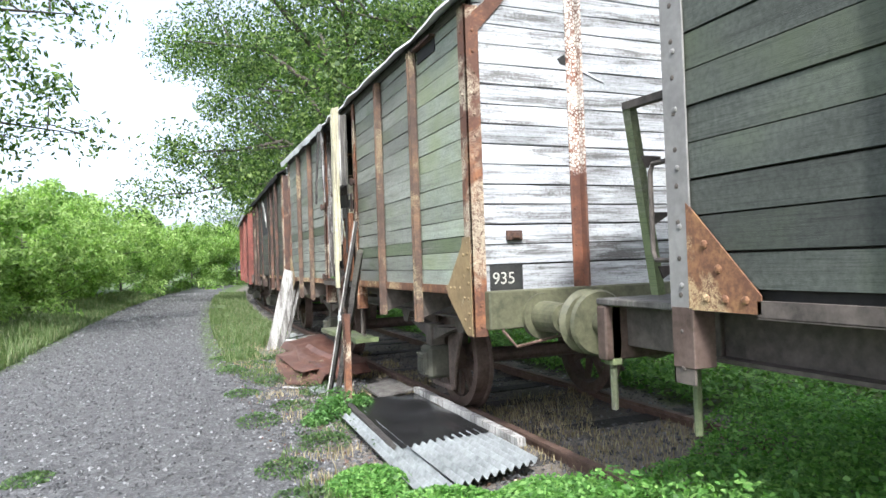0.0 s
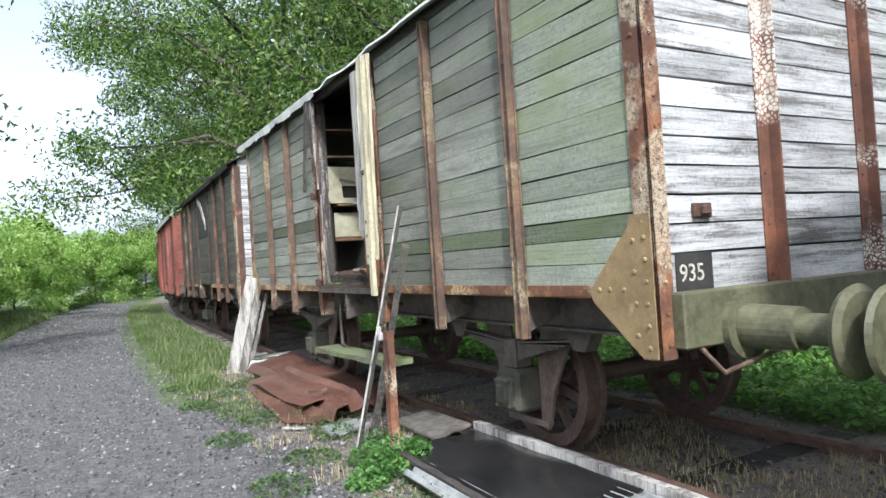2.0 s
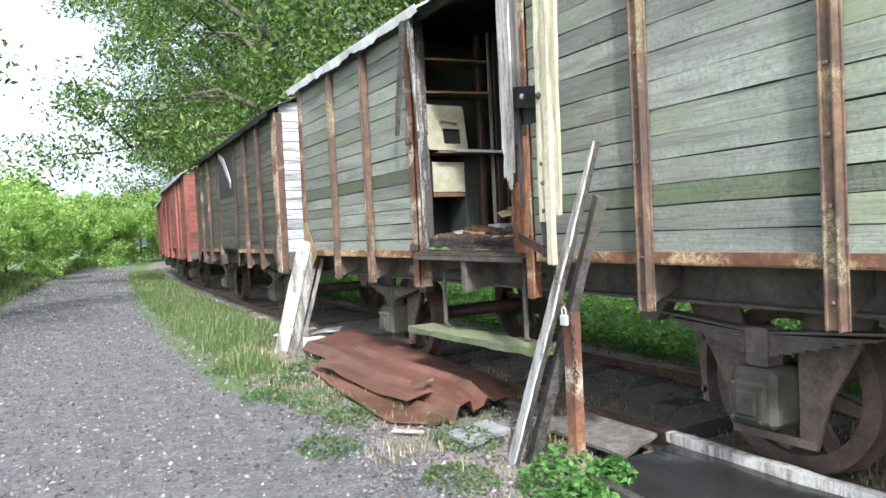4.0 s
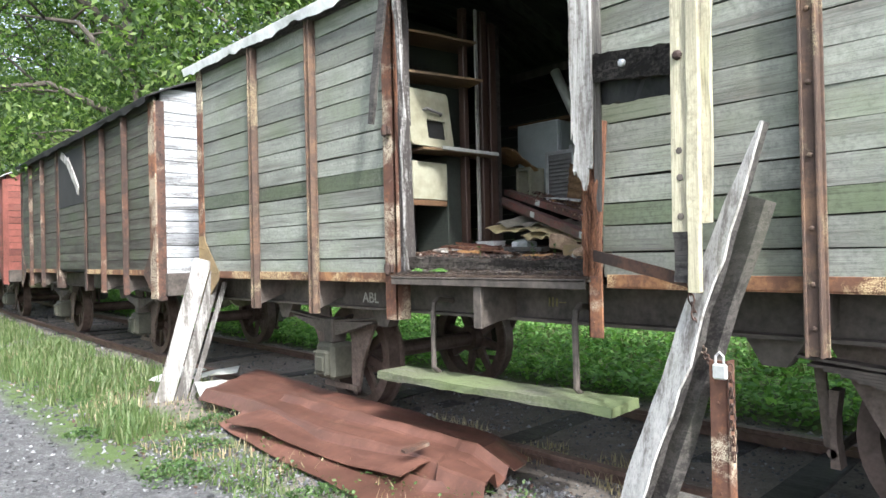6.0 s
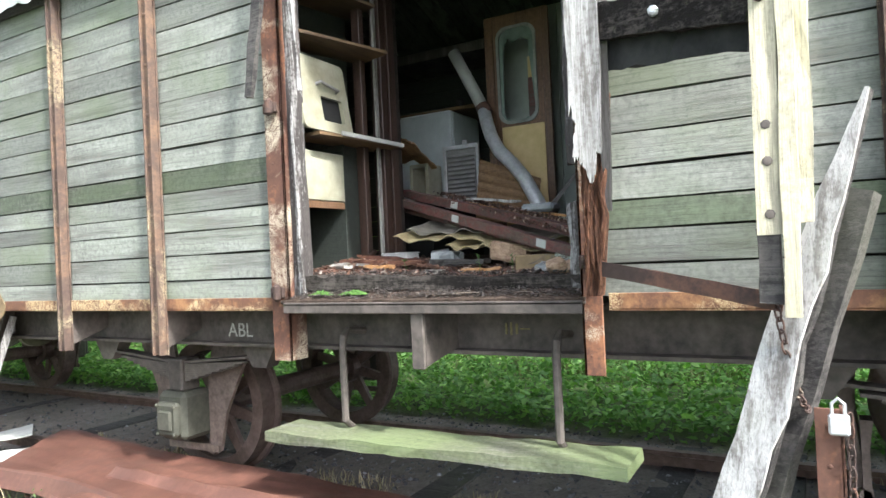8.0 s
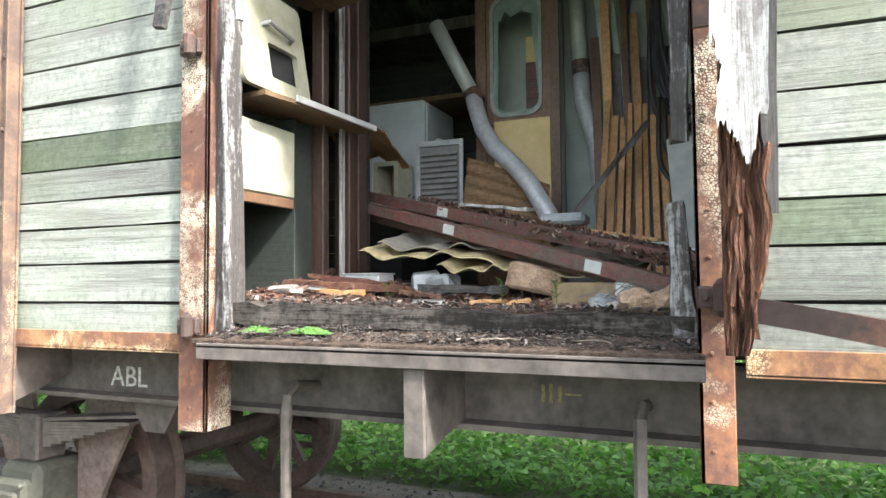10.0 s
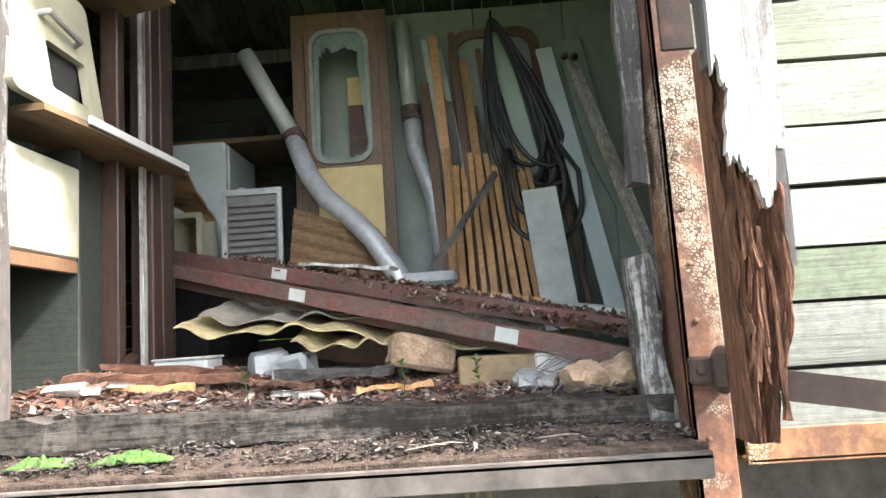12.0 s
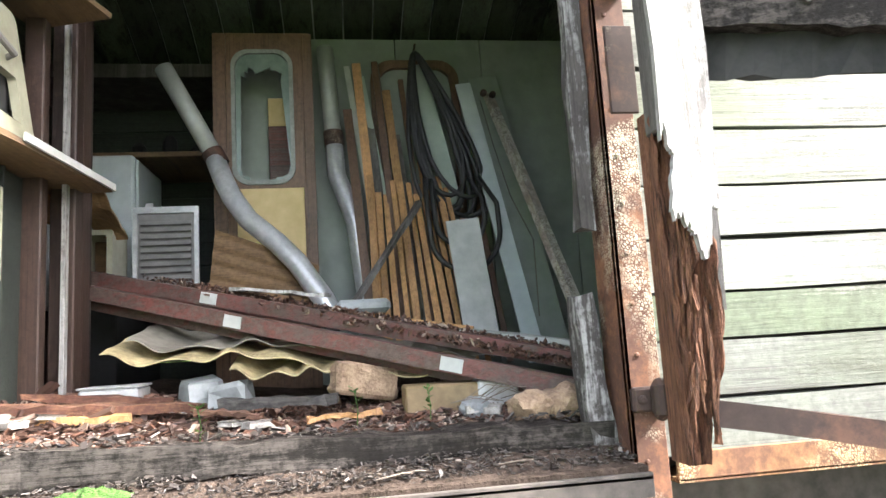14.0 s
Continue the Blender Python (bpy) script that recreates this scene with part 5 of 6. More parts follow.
top_mesh("rust_sheet", sheet(rust_sheet, 60, 36, 0.006), M_SHEETRUST, "crumpled red-brown rusty metal sheet lying beside the track", "metal sheet", "rusty sheets")
top_mesh("rust_sheet", sheet(rust_sheet_low, 40, 20, 0.005), M_SHEETRUST, "bent rusty metal sheet under another one", "metal sheet", "rusty sheets")
top_mesh("rust_sheet", sheet(rust_sheet_flap, 30, 8, 0.005), M_SHEETRUST, "narrow bent rusty strip between two sheets", "metal sheet", "rusty sheets")
top_mesh("sheet_batten", barred((1.62, 8.68, 0.235), (1.80, 8.66, 0.25), 0.05, 0.02), M_RUST, "short rusty strip on the metal sheet", "scrap")

panel = thing("discarded_panel", "wet black panel with pale timber edges lying in weeds", "panel", (1.95, 5.6, 0.05))
wpart("black_sheet", sheet(lambda u, v: (1.6 + 0.74 * u, 4.85 + 1.8 * v, 0.07 + 0.03 * u + 0.018 * noise.noise((u * 3, v * 4, 1))), 12, 20, 0.01), M_WET, panel, "wet shiny black sheet")
wpart("edge_timber", barred((2.41, 4.42, 0.11), (2.40, 6.72, 0.13), 0.07, 0.06, (0, 0, 1), 12, 0.004), M_WHITEPEEL, panel, "white-painted edge timber")
wpart("edge_timber", barred((1.55, 4.9, 0.06), (1.62, 6.6, 0.08), 0.06, 0.04, (0, 0, 1), 12, 0.004), M_DARKWOOD, panel)
for lying_along in (True, False):
    if lying_along:
        fn = lambda u, v: (1.37 + 0.25 * u + 0.06 * v, 3.9 + 2.3 * v, 0.055 + 0.016 * math.cos(u * 4 * 2 * math.pi) + 0.012 * v)
        bm = sheet(fn, 32, 4, 0.003)
    else:
        fn = lambda u, v: (1.62 + 0.72 * u, 3.84 + 0.22 * u + 0.95 * v, 0.075 + 0.018 * math.cos(u * 10 * 2 * math.pi) + 0.01 * v)
        bm = sheet(fn, 80, 4, 0.003)
    top_mesh("corrugated_sheet", bm, M_CORR, "grey weathered corrugated sheet lying in the weeds", "corrugated sheet", "corrugated sheets")
top_mesh("grey_board", sheet(lambda u, v: (2.0 + 0.4 * u, 6.72 + 0.75 * v + 0.1 * u, 0.07 + 0.03 * u + 0.015 * noise.noise((u * 3, v * 3, 4))), 8, 10, 0.02), M_GREYWOOD, "grey rotten board lying on the ground", "board")
top_mesh("white_stick", barred((1.22, 8.25, 0.03), (1.38, 8.05, 0.035), 0.035, 0.015), M_WHITEPEEL, "short white stick lying on gravel", "stick")
top_mesh("flat_slab", sheet(lambda u, v: (1.45 + 0.4 * u, 7.55 + 0.3 * v + 0.1 * u, 0.035 + 0.012 * noise.noise((u * 3, v * 3, 9))), 5, 5, 0.03), M_CORR, "flat grey slab lying beside the lane", "slab")


# ---- inside the wagon ----
OFFSET = Vector((0.02, 0.035, -0.028))
partition = thing("partition", "dull green board partition inside the wagon", "partition", (4.15, 7.6, FLOOR))
for i in range(5):
    a = 6.35 + 0.5 * i
    wpart("partition_panel", boxed((4.14, a, FLOOR), (4.16, a + 0.495, 3.36), 0.002), M_DULLGREEN, partition)
wpart("partition_return", boxed((2.3, 6.33, FLOOR), (4.14, 6.35, 3.36), 0.002), M_DULLGREEN, partition)

# caravan door with a rounded broken window
cdoor = thing("caravan_door", "brown-framed caravan door with a rounded broken window and yellow lower panel", "door", (3.88, 8.55, FLOOR))
def ring(y0, y1, z0, z1, r, n=6):
    out = []
    for cy, cz, a0 in ((y1 - r, z1 - r, 0), (y0 + r, z1 - r, 90), (y0 + r, z0 + r, 180), (y1 - r, z0 + r, 270)):
        for k in range(n + 1):
            a = radians(a0 + 90 * k / n)
            out.append((cy + r * math.cos(a), cz + r * math.sin(a)))
    return out
def framed(outer, inner, x0, x1):
    bm = bmesh.new()
    n = len(outer)
    v = [[bm.verts.new((x, y, z)) for y, z in o] for x in (x0, x1) for o in (outer, inner)]
    for k in range(n):
        j = (k + 1) % n
        bm.faces.new((v[0][k], v[0][j], v[1][j], v[1][k]))
        bm.faces.new((v[2][j], v[2][k], v[3][k], v[3][j]))
        bm.faces.new((v[0][j], v[0][k], v[2][k], v[2][j]))
        bm.faces.new((v[1][k], v[1][j], v[3][j], v[3][k]))
    bmesh.ops.recalc_face_normals(bm, faces=bm.faces[:])
    return bm
win = ring(8.41, 8.72, 2.45, 3.165, 0.085)
wpart("leaf", framed(ring(8.32, 8.81, FLOOR + 0.02, 3.26, 0.004), win, 3.865, 3.90), M_TEAK, cdoor)
wpart("window_rim", framed(win, ring(8.43, 8.70, 2.47, 3.145, 0.078), 3.85, 3.88), M_RUBBERGREY, cdoor, "grey rubber-edged window rim")
rnd = random.Random(8)
inner = []
for k, (y, z) in enumerate(ring(8.43, 8.70, 2.47, 3.145, 0.078)):
    cy, cz = 8.565, 2.81
    pull = 0.06 + 0.2 * max(0.0, (z - 2.95) / 0.2) + rnd.uniform(-0.05, 0.1)
    inner.append((y + (cy - y) * min(0.5, pull * 1.3), z + (cz - z) * min(0.5, pull * (0.9 if z > 2.8 else 0.35))))
wpart("glass_remnant", framed(ring(8.43, 8.70, 2.47, 3.145, 0.078), inner, 3.866, 3.87), M_GLASS_DIRTY, cdoor, "dirty broken glass left around the rim")
wpart("lower_panel", rivets(boxed((3.855, 8.37, 1.6), (3.866, 8.70, 2.43), 0.002), [(3.855, y, z) for y in (8.385, 8.685) for z in (2.41, 2.25, 2.1, 1.95)], "-x", 0.006, 0.002), M_YELLOWPANEL, cdoor, "yellowed lower panel")
wpart("stile_strip", boxed((3.85, 8.745, FLOOR + 0.02), (3.866, 8.81, 3.25), 0.002), M_TEAK, cdoor)
wpart("stile_strip", boxed((3.85, 8.31, FLOOR + 0.02), (3.866, 8.36, 3.25), 0.002), M_TEAK, cdoor)
top_mesh("red_cloth_panel", boxed((4.05, 8.4, 2.0), (4.07, 8.56, 2.82), 0.004), M_REDBEAM, "dark red panel behind the broken window", "panel")
top_mesh("yellow_card", boxed((4.06, 8.43, 2.82), (4.07, 8.56, 2.98), 0.002), M_YELLOWPANEL, "faded yellow card behind the broken window", "card")

def stove_pipe(pts, joint, label):
    t = thing("stove_pipe", label, "pipe", pts[-1], "stove pipes")
    wpart("upper_pipe", tubed(pts[:joint + 1], 0.044, 18), M_PIPE, t, smooth=True)
    wpart("lower_pipe", tubed(pts[joint:], 0.047, 18), M_GALV, t, smooth=True)
    d = (Vector(pts[joint]) - Vector(pts[joint - 1])).normalized()
    wpart("collar", tubed([Vector(pts[joint]) - d * 0.03, Vector(pts[joint]) + d * 0.05], 0.051, 18), M_RUST, t)
M_PIPE = plain("dull_grey_pipe", (0.32, 0.34, 0.3), (0.45, 0.47, 0.42), 4, 0.5, 0.2, 0.15)
stove_pipe([(3.75, 9.02, 3.02), (3.72, 8.78, 2.56), (3.68, 8.74, 2.45), (3.63, 8.69, 2.34), (3.58, 8.61, 2.22), (3.52, 8.48, 2.1), (3.48, 8.39, 2.0), (3.42, 8.28, 1.83), (3.38, 8.22, 1.7)], 1, "dented metal stove pipe with a cranked bend leaning among rubbish")
stove_pipe([(4.0, 8.245, 3.24), (3.98, 8.215, 2.73), (3.97, 8.205, 2.52), (3.93, 8.16, 2.38), (3.9, 8.12, 2.25), (3.88, 8.085, 1.9), (3.87, 8.075, 1.6)], 1, "grey metal stove pipe standing upright")

# vent panel, cabinet, shelf behind
vent = thing("vent_panel", "grey metal louvred vent panel standing on rubbish", "vent", (3.790, 9.0, 1.9))
wpart("frame", framed(ring(8.87, 9.17, 1.87, 2.335, 0.004), ring(8.89, 9.15, 1.9, 2.305, 0.003), 3.780, 3.800), M_GALV, vent)
wpart("backing", boxed((3.798, 8.88, 1.88), (3.804, 9.16, 2.325), 0), M_FRAMEGREY, vent)
for k in range(11):
    wpart("slat", barred((3.788, 8.905, 1.925 + 0.033 * k), (3.788, 9.135, 1.925 + 0.033 * k), 0.012, 0.02, (0.5, 0, 1)), M_FRAMEGREY, vent)
cab = thing("metal_cabinet", "pale blue-grey metal cabinet among rubbish", "cabinet", (4.4, 9.3, FLOOR))
wpart("carcass", boxed((4.1, 9.26, 1.9), (4.6, 9.75, 2.69), 0.012), M_BLUEWHITE, cab)
wpart("side_panel", boxed((4.13, 9.245, 1.92), (4.58, 9.258, 2.67), 0.004), M_BLUEWHITE, cab)
wpart("handle", boxed((4.25, 9.2, 2.42), (4.4, 9.25, 2.46), 0.006), M_GALV, cab)
# Black block fills in for the shaded space under the cabinet.
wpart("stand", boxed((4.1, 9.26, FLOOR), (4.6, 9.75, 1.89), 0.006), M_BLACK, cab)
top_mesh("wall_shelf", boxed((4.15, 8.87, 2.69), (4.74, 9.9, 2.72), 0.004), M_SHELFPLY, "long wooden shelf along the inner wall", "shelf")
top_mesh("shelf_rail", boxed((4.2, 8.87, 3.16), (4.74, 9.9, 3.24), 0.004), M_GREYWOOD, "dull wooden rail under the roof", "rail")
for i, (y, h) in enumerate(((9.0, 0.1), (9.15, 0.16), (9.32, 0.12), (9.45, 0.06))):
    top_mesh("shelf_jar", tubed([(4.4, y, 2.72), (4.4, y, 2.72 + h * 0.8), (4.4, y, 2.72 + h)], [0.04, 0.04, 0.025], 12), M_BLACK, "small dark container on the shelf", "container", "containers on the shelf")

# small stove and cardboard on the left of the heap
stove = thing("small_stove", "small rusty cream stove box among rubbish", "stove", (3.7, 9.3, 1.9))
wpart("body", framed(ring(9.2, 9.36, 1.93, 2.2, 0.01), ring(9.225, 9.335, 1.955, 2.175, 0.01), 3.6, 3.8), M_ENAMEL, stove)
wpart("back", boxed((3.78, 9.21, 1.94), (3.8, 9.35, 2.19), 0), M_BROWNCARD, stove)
# Black block put where shade lies beneath the stove.
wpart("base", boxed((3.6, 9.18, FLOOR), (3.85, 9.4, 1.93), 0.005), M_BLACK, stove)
top_mesh("torn_cardboard", sheet(lambda u, v: (3.3 + 0.35 * v, 9.15 + 0.4 * u, 2.3 + 0.1 * u - 0.14 * v + 0.05 * noise.noise((u * 3, v * 3, 3))), 10, 8, 0.012), M_BROWNCARD, "torn brown card sagging over a small stove", "cardboard")
top_mesh("brown_sheet", sheet(lambda u, v: (3.55 + 0.005 * math.cos(v * 40), 8.80 - 0.45 * u - 0.05 * v, 1.75 + 0.42 * v - 0.12 * u * v - 0.06 * u), 6, 40, 0.006), M_BROWNCARD, "torn ribbed brown sheet leaning on a caravan door", "sheet")

# leaning battens and boards
rnd = random.Random(11)
for k in range(11):
    y = 8.06 - 0.042 * k
    top_mesh("batten", barred((3.42 + rnd.uniform(-0.03, 0.05), y - 0.01 - 0.006 * k, 1.5), (3.82 + rnd.uniform(-0.02, 0.02), y - 0.02 + 0.012 * k * 0.3, 2.42 + rnd.uniform(-0.06, 0.06)), rnd.uniform(0.022, 0.04), 0.018, (1, 0, 0.3), 3, 0.001, 1, k), M_STRIP, "orange-brown wooden batten leaning in a bundle", "batten", "leaning battens")
for k in range(9):
    y = 8.13 - 0.05 * k + rnd.uniform(-0.01, 0.01)
    top_mesh("batten", barred((3.62, y - 0.08, 1.5), (4.0, y, 2.95 + rnd.uniform(-0.25, 0.22)), rnd.uniform(0.025, 0.05), 0.016, (1, 0, 0.3), 3, 0.001, 1, k + 30), [M_TEAK, M_STRIP, M_GREYWOOD][k % 3], "long thin brown batten leaning in a bundle", "batten", "leaning battens")
for k, (y0, y1, z1, mat) in enumerate(((8.05, 8.13, 3.16, M_PALEBOARD), (7.96, 8.05, 3.1, M_PALEGREEN), (7.93, 7.97, 3.18, M_GREYWOOD), (7.5, 7.55, 3.12, M_TEAK))):
    top_mesh("thin_board", barred((3.72, y0 - 0.1, 1.5), (4.06, y1, z1), 0.03, 0.012, (1, 0, 0.3), 3, 0.001), mat, "thin painted board leaning on the partition", "board", "leaning boards")
hatch = thing("hatch_frame", "brown rounded hatch frame with a pale green panel leaning behind cables", "hatch", (4.05, 7.75, FLOOR))
wpart("frame", framed(ring(7.5, 8.0, 1.6, 3.2, 0.12), ring(7.545, 7.955, 1.65, 3.155, 0.1), 4.06, 4.1), M_TEAK, hatch)
wpart("panel", prism(bmesh.new(), ring(7.545, 7.955, 1.65, 3.155, 0.1), "x", 4.09, 4.1), M_DULLGREEN, hatch)
top_mesh("green_strip", barred((3.88, 7.6, 2.3), (4.02, 7.745, 3.15), 0.09, 0.012, (1, 0, 0.2), 4, 0.002), M_PALEGREEN, "pale green curved strip leaning behind the cables", "strip")
top_mesh("white_board", barred((3.35, 7.6, 1.55), (3.45, 7.645, 2.16), 0.15, 0.014, (1, 0, 0.2), 2, 0.001), M_PALEBOARD, "short white board leaning on battens", "board", "leaning boards")
top_mesh("pale_board", barred((3.45, 7.34, 1.5), (4.0, 7.49, 3.03), 0.085, 0.016, (1, 0, 0.3), 4, 0.001), M_BLUEWHITE, "long pale grey board leaning on the partition", "board", "leaning boards")
top_mesh("green_board", barred((3.6, 7.2, 1.5), (4.08, 7.36, 3.1), 0.16, 0.012, (1, 0, 0.3), 2, 0.001), M_DULLGREEN, "dull green board leaning on the partition", "board", "leaning boards")
angle = thing("angle_iron", "long rusty perforated angle iron leaning in the wagon", "angle iron", (3.0, 7.28, 1.6))
bm = barred((2.95, 7.27, 1.62), (3.93, 7.36, 2.95), 0.05, 0.005, (1, 0.3, -0.5), 4, 0.001)
bar(bm, (2.95, 7.295, 1.62), (3.93, 7.385, 2.95), 0.005, 0.04, (1, 0.3, -0.5), 4, 0.001)
wpart("flange", bm, M_GREYRUST, angle)
wpart("bolt", rivets(bmesh.new(), [(3.9, 7.35, 2.93), (3.9, 7.4, 2.94)], "-x", 0.02, 0.03), M_RUST, angle)
top_mesh("stick", barred((3.3, 8.18, 1.75), (3.6, 7.82, 2.28), 0.028, 0.022, (0, 0, 1), 6, 0.003), M_GREYWOOD, "grey weathered stick leaning across the battens", "stick")

coil = thing("cable_coil", "black cable coil hanging from a nail", "cable", (3.95, 7.72, 2.0))
rnd = random.Random(21)
for k in range(9):
    w = rnd.uniform(0.1, 0.19)
    low = rnd.uniform(2.0, 2.35)
    cx = 7.70 - rnd.uniform(0, 0.12)
    pts = []
    for i in range(25):
        a = 2 * math.pi * i / 24
        s = (1 - math.cos(a)) / 2
        y = 7.765 + (cx - 7.765) * s - math.sin(a) * w * (0.35 + 0.9 * s) - 0.05 * s
        z = 3.17 + (low - 3.17) * s
        pts.append((3.9 - 0.12 * s + rnd.uniform(-0.01, 0.01), y, z))
    wpart("cable_loop", tubed(pts, 0.013, 6), M_RUBBER, coil, smooth=True)
for k, (cy, cz, r, up) in enumerate(((7.6, 2.13, 0.17, 0.3), (7.62, 2.2, 0.12, 0.22))):
    turns = [math.pi * (i / 20) for i in range(21)]
    pts = [(3.72, cy + r, cz + up), (3.68, cy + r * 1.02, cz + up * 0.5)] + [(3.62 + 0.02 * math.sin(3 * a), cy + r * math.cos(a), cz - r * 1.1 * math.sin(a)) for a in turns] + [(3.66, cy - r * 1.02, cz + up * 0.5), (3.72, cy - r * 0.6, cz + up)]
    wpart("cable_tail", tubed(pts, 0.013, 8), M_RUBBER, coil, smooth=True)
wpart("nail", tubed([(4.06, 7.765, 3.17), (3.86, 7.765, 3.2)], 0.006, 6), M_RUST, coil)
top_mesh("loose_wire", tubed([(3.9, 7.42, 2.9), (3.75, 7.4, 2.6), (3.6, 7.37, 2.3), (3.4, 7.33, 2.05), (3.3, 7.36, 1.7)], 0.003, 5), M_GREYWOOD, "thin grey loose wire", "wire")

# fallen red beams across the floor
rnd = random.Random(9)
for k, (a, b, w, h) in enumerate((((3.2, 9.22, 1.90), (2.27, 7.54, 1.46), 0.055, 0.05), ((3.33, 9.24, 1.965), (2.47, 7.5, 1.535), 0.06, 0.05), ((3.45, 9.2, 1.93), (2.64, 7.45, 1.53), 0.06, 0.04), ((3.27, 9.25, 1.86), (2.4, 7.56, 1.44), 0.05, 0.035))):
    t = thing("red_beam", "fallen dull red painted timber beam lying on rubbish", "beam", b, "fallen beams")
    wpart("timber", barred(a, b, w, h, (0, 0, 1), 12, 0.002, 1, k), M_REDBEAM, t)
    if k < 2:
        for f in ((0.4, 0.8) if k == 0 else (0.33,)):
            p = Vector(a).lerp(Vector(b), f)
            d = (Vector(b) - Vector(a)).normalized()
            side = d.cross(Vector((0, 0, 1))).normalized()
            q = p + side * (w / 2 + 0.002) * (1 if side.x < 0 else -1)
            wpart("paper_tag", barred(q - d * 0.035, q + d * 0.035, 0.004, h * 0.8), M_PALEBOARD, t, "torn white paper tag")
rng = np.random.default_rng(15)
def beam_crumbs(a, b, n, seed):
    """Rotten crumbs lying along the top of a sloping beam."""
    g = np.random.default_rng(seed)
    f = np.clip(g.beta(1.6, 1.1, n), 0, 1)[:, None]
    c = np.array(a) + (np.array(b) - np.array(a)) * f + g.normal(size=(n, 3)) * np.array([0.03, 0.01, 0.006]) + np.array([0.0, 0, 0.03])
    d = g.normal(size=(n, 3))
    d /= np.linalg.norm(d, axis=1)[:, None]
    e = np.cross(d, g.normal(size=(n, 3)))
    e /= np.linalg.norm(e, axis=1)[:, None]
    h = np.cross(d, e)
    r = 0.0055 * np.clip(g.lognormal(0, 0.5, n), 0.3, 2.0)[:, None]
    v = np.stack([c + d * r * 1.6, c - d * r * 1.4, c + e * r * 0.8, c - e * r * 0.8, c + h * r * 0.5, c - h * r * 0.5], 1).reshape(-1, 3)
    tri = np.array([(0, 2, 4), (2, 1, 4), (1, 3, 4), (3, 0, 4), (2, 0, 5), (1, 2, 5), (3, 1, 5), (0, 3, 5)])
    ob = cloud("beam_crumbs", v, (np.arange(n)[:, None, None] * 6 + tri[None]).reshape(-1, 3), M_CHIP)
    ob.location = OFFSET
    tagged(ob, "dark rotten crumbs along the fallen beams", "litter", kind="stuff")
beam_crumbs((3.27, 9.0, 1.898), (2.42, 7.52, 1.50), 1300, 1)
beam_crumbs((3.38, 9.0, 1.925), (2.56, 7.5, 1.535), 1800, 2)
top_mesh("yellow_lath", barred((3.3, 8.75, 1.86), (2.95, 7.72, 1.66), 0.04, 0.012), M_STRIP, "orange lath lying on the beams", "lath")
top_mesh("grey_stone", boxed((2.98, 8.02, 1.74), (3.12, 8.22, 1.79), 0.015), M_CORR, "flat grey stone on the beams", "stone")
top_mesh("loose_board", barred((3.1, 8.6, 1.86), (3.0, 8.25, 1.81), 0.09, 0.012, (0, 0, 1), 6, 0.004), M_WHITEPEEL, "flaking pale board on the beams", "board")
top_mesh("loose_board", barred((2.95, 7.75, 1.65), (2.6, 7.3, 1.56), 0.11, 0.016, (0, 0, 1), 6, 0.004), M_PALEBOARD, "flaking pale board on the beams", "board")
for k, (x0, y0, y1, z0, dz, mat) in enumerate(((2.62, 8.95, 7.75, 1.635, -0.12, M_YELLOWSHEET), (2.7, 8.9, 7.7, 1.675, -0.13, M_CORRDARK), (2.55, 8.55, 7.8, 1.56, -0.06, M_YELLOWSHEET))):
    top_mesh("crushed_sheet", sheet(lambda u, v, x0=x0, y0=y0, y1=y1, z0=z0, dz=dz: (x0 + 0.4 * v + 0.1 * (1 - u), y0 + (y1 - y0) * u, z0 + dz * u + 0.011 * math.sin(u * 40 + 3 * noise.noise((u * 5, v * 2, x0))) + 0.03 * noise.noise((u * 4, v * 2, y0)) + 0.06 * v), 90, 6, 0.004), mat, "yellowed corrugated sheet crushed under the beams", "sheet", "crushed sheets")
tin = thing("metal_box", "dented galvanised metal box in the rubbish", "box", (2.72, 8.85, 1.45))
wpart("body", boxed((2.66, 8.82, 1.42), (2.8, 8.99, 1.535), 0.006), M_GALV, tin)
wpart("lid", boxed((2.655, 8.815, 1.535), (2.805, 8.995, 1.542), 0.003), M_GALV, tin)
bm = boxed((-0.055, -0.1, -0.05), (0.055, 0.1, 0.05), 0.012)
bmesh.ops.subdivide_edges(bm, edges=bm.edges[:], cuts=3, use_grid_fill=True)
for v in bm.verts:
    v.co = Matrix.Rotation(radians(18), 3, "Z") @ Matrix.Rotation(radians(12), 3, "X") @ (v.co * (1 + 0.12 * noise.noise(v.co * 30))) + Vector((2.62, 8.14, 1.51))
top_mesh("brick", bm, M_BRICK, "pitted buff brick lying in the rubbish", "brick")
ybox = thing("yellow_box", "dirty yellow plastic box with a metal end", "box", (2.5, 7.9, 1.42))
wpart("tray", boxed((2.42, 7.72, 1.41), (2.55, 8.03, 1.495), 0.006), M_OCHRE, ybox)
wpart("metal_end", boxed((2.415, 7.70, 1.42), (2.55, 7.82, 1.5), 0.006), M_GALV, ybox)
for k, (x, y, s) in enumerate(((2.2, 7.72, 0.07), (2.22, 7.62, 0.08), (2.75, 8.62, 0.08), (2.35, 7.85, 0.05), (2.68, 8.72, 0.07))):
    bm = bmesh.new()
    bmesh.ops.create_icosphere(bm, subdivisions=3, radius=s)
    for v in bm.verts:
        v.co = Vector((v.co.x, v.co.y, v.co.z * 0.7)) * (0.85 + 0.4 * noise.noise(v.co * 14 + Vector((k, 0, 0))) + 0.14 * noise.noise(v.co * 60)) + Vector((x, y, 1.41 + s * 0.4))
    top_mesh("rubble_lump", bm, M_BRICK if k < 2 else M_CORR, "broken lump of rubble on the wagon floor", "rubble", "rubble lumps")

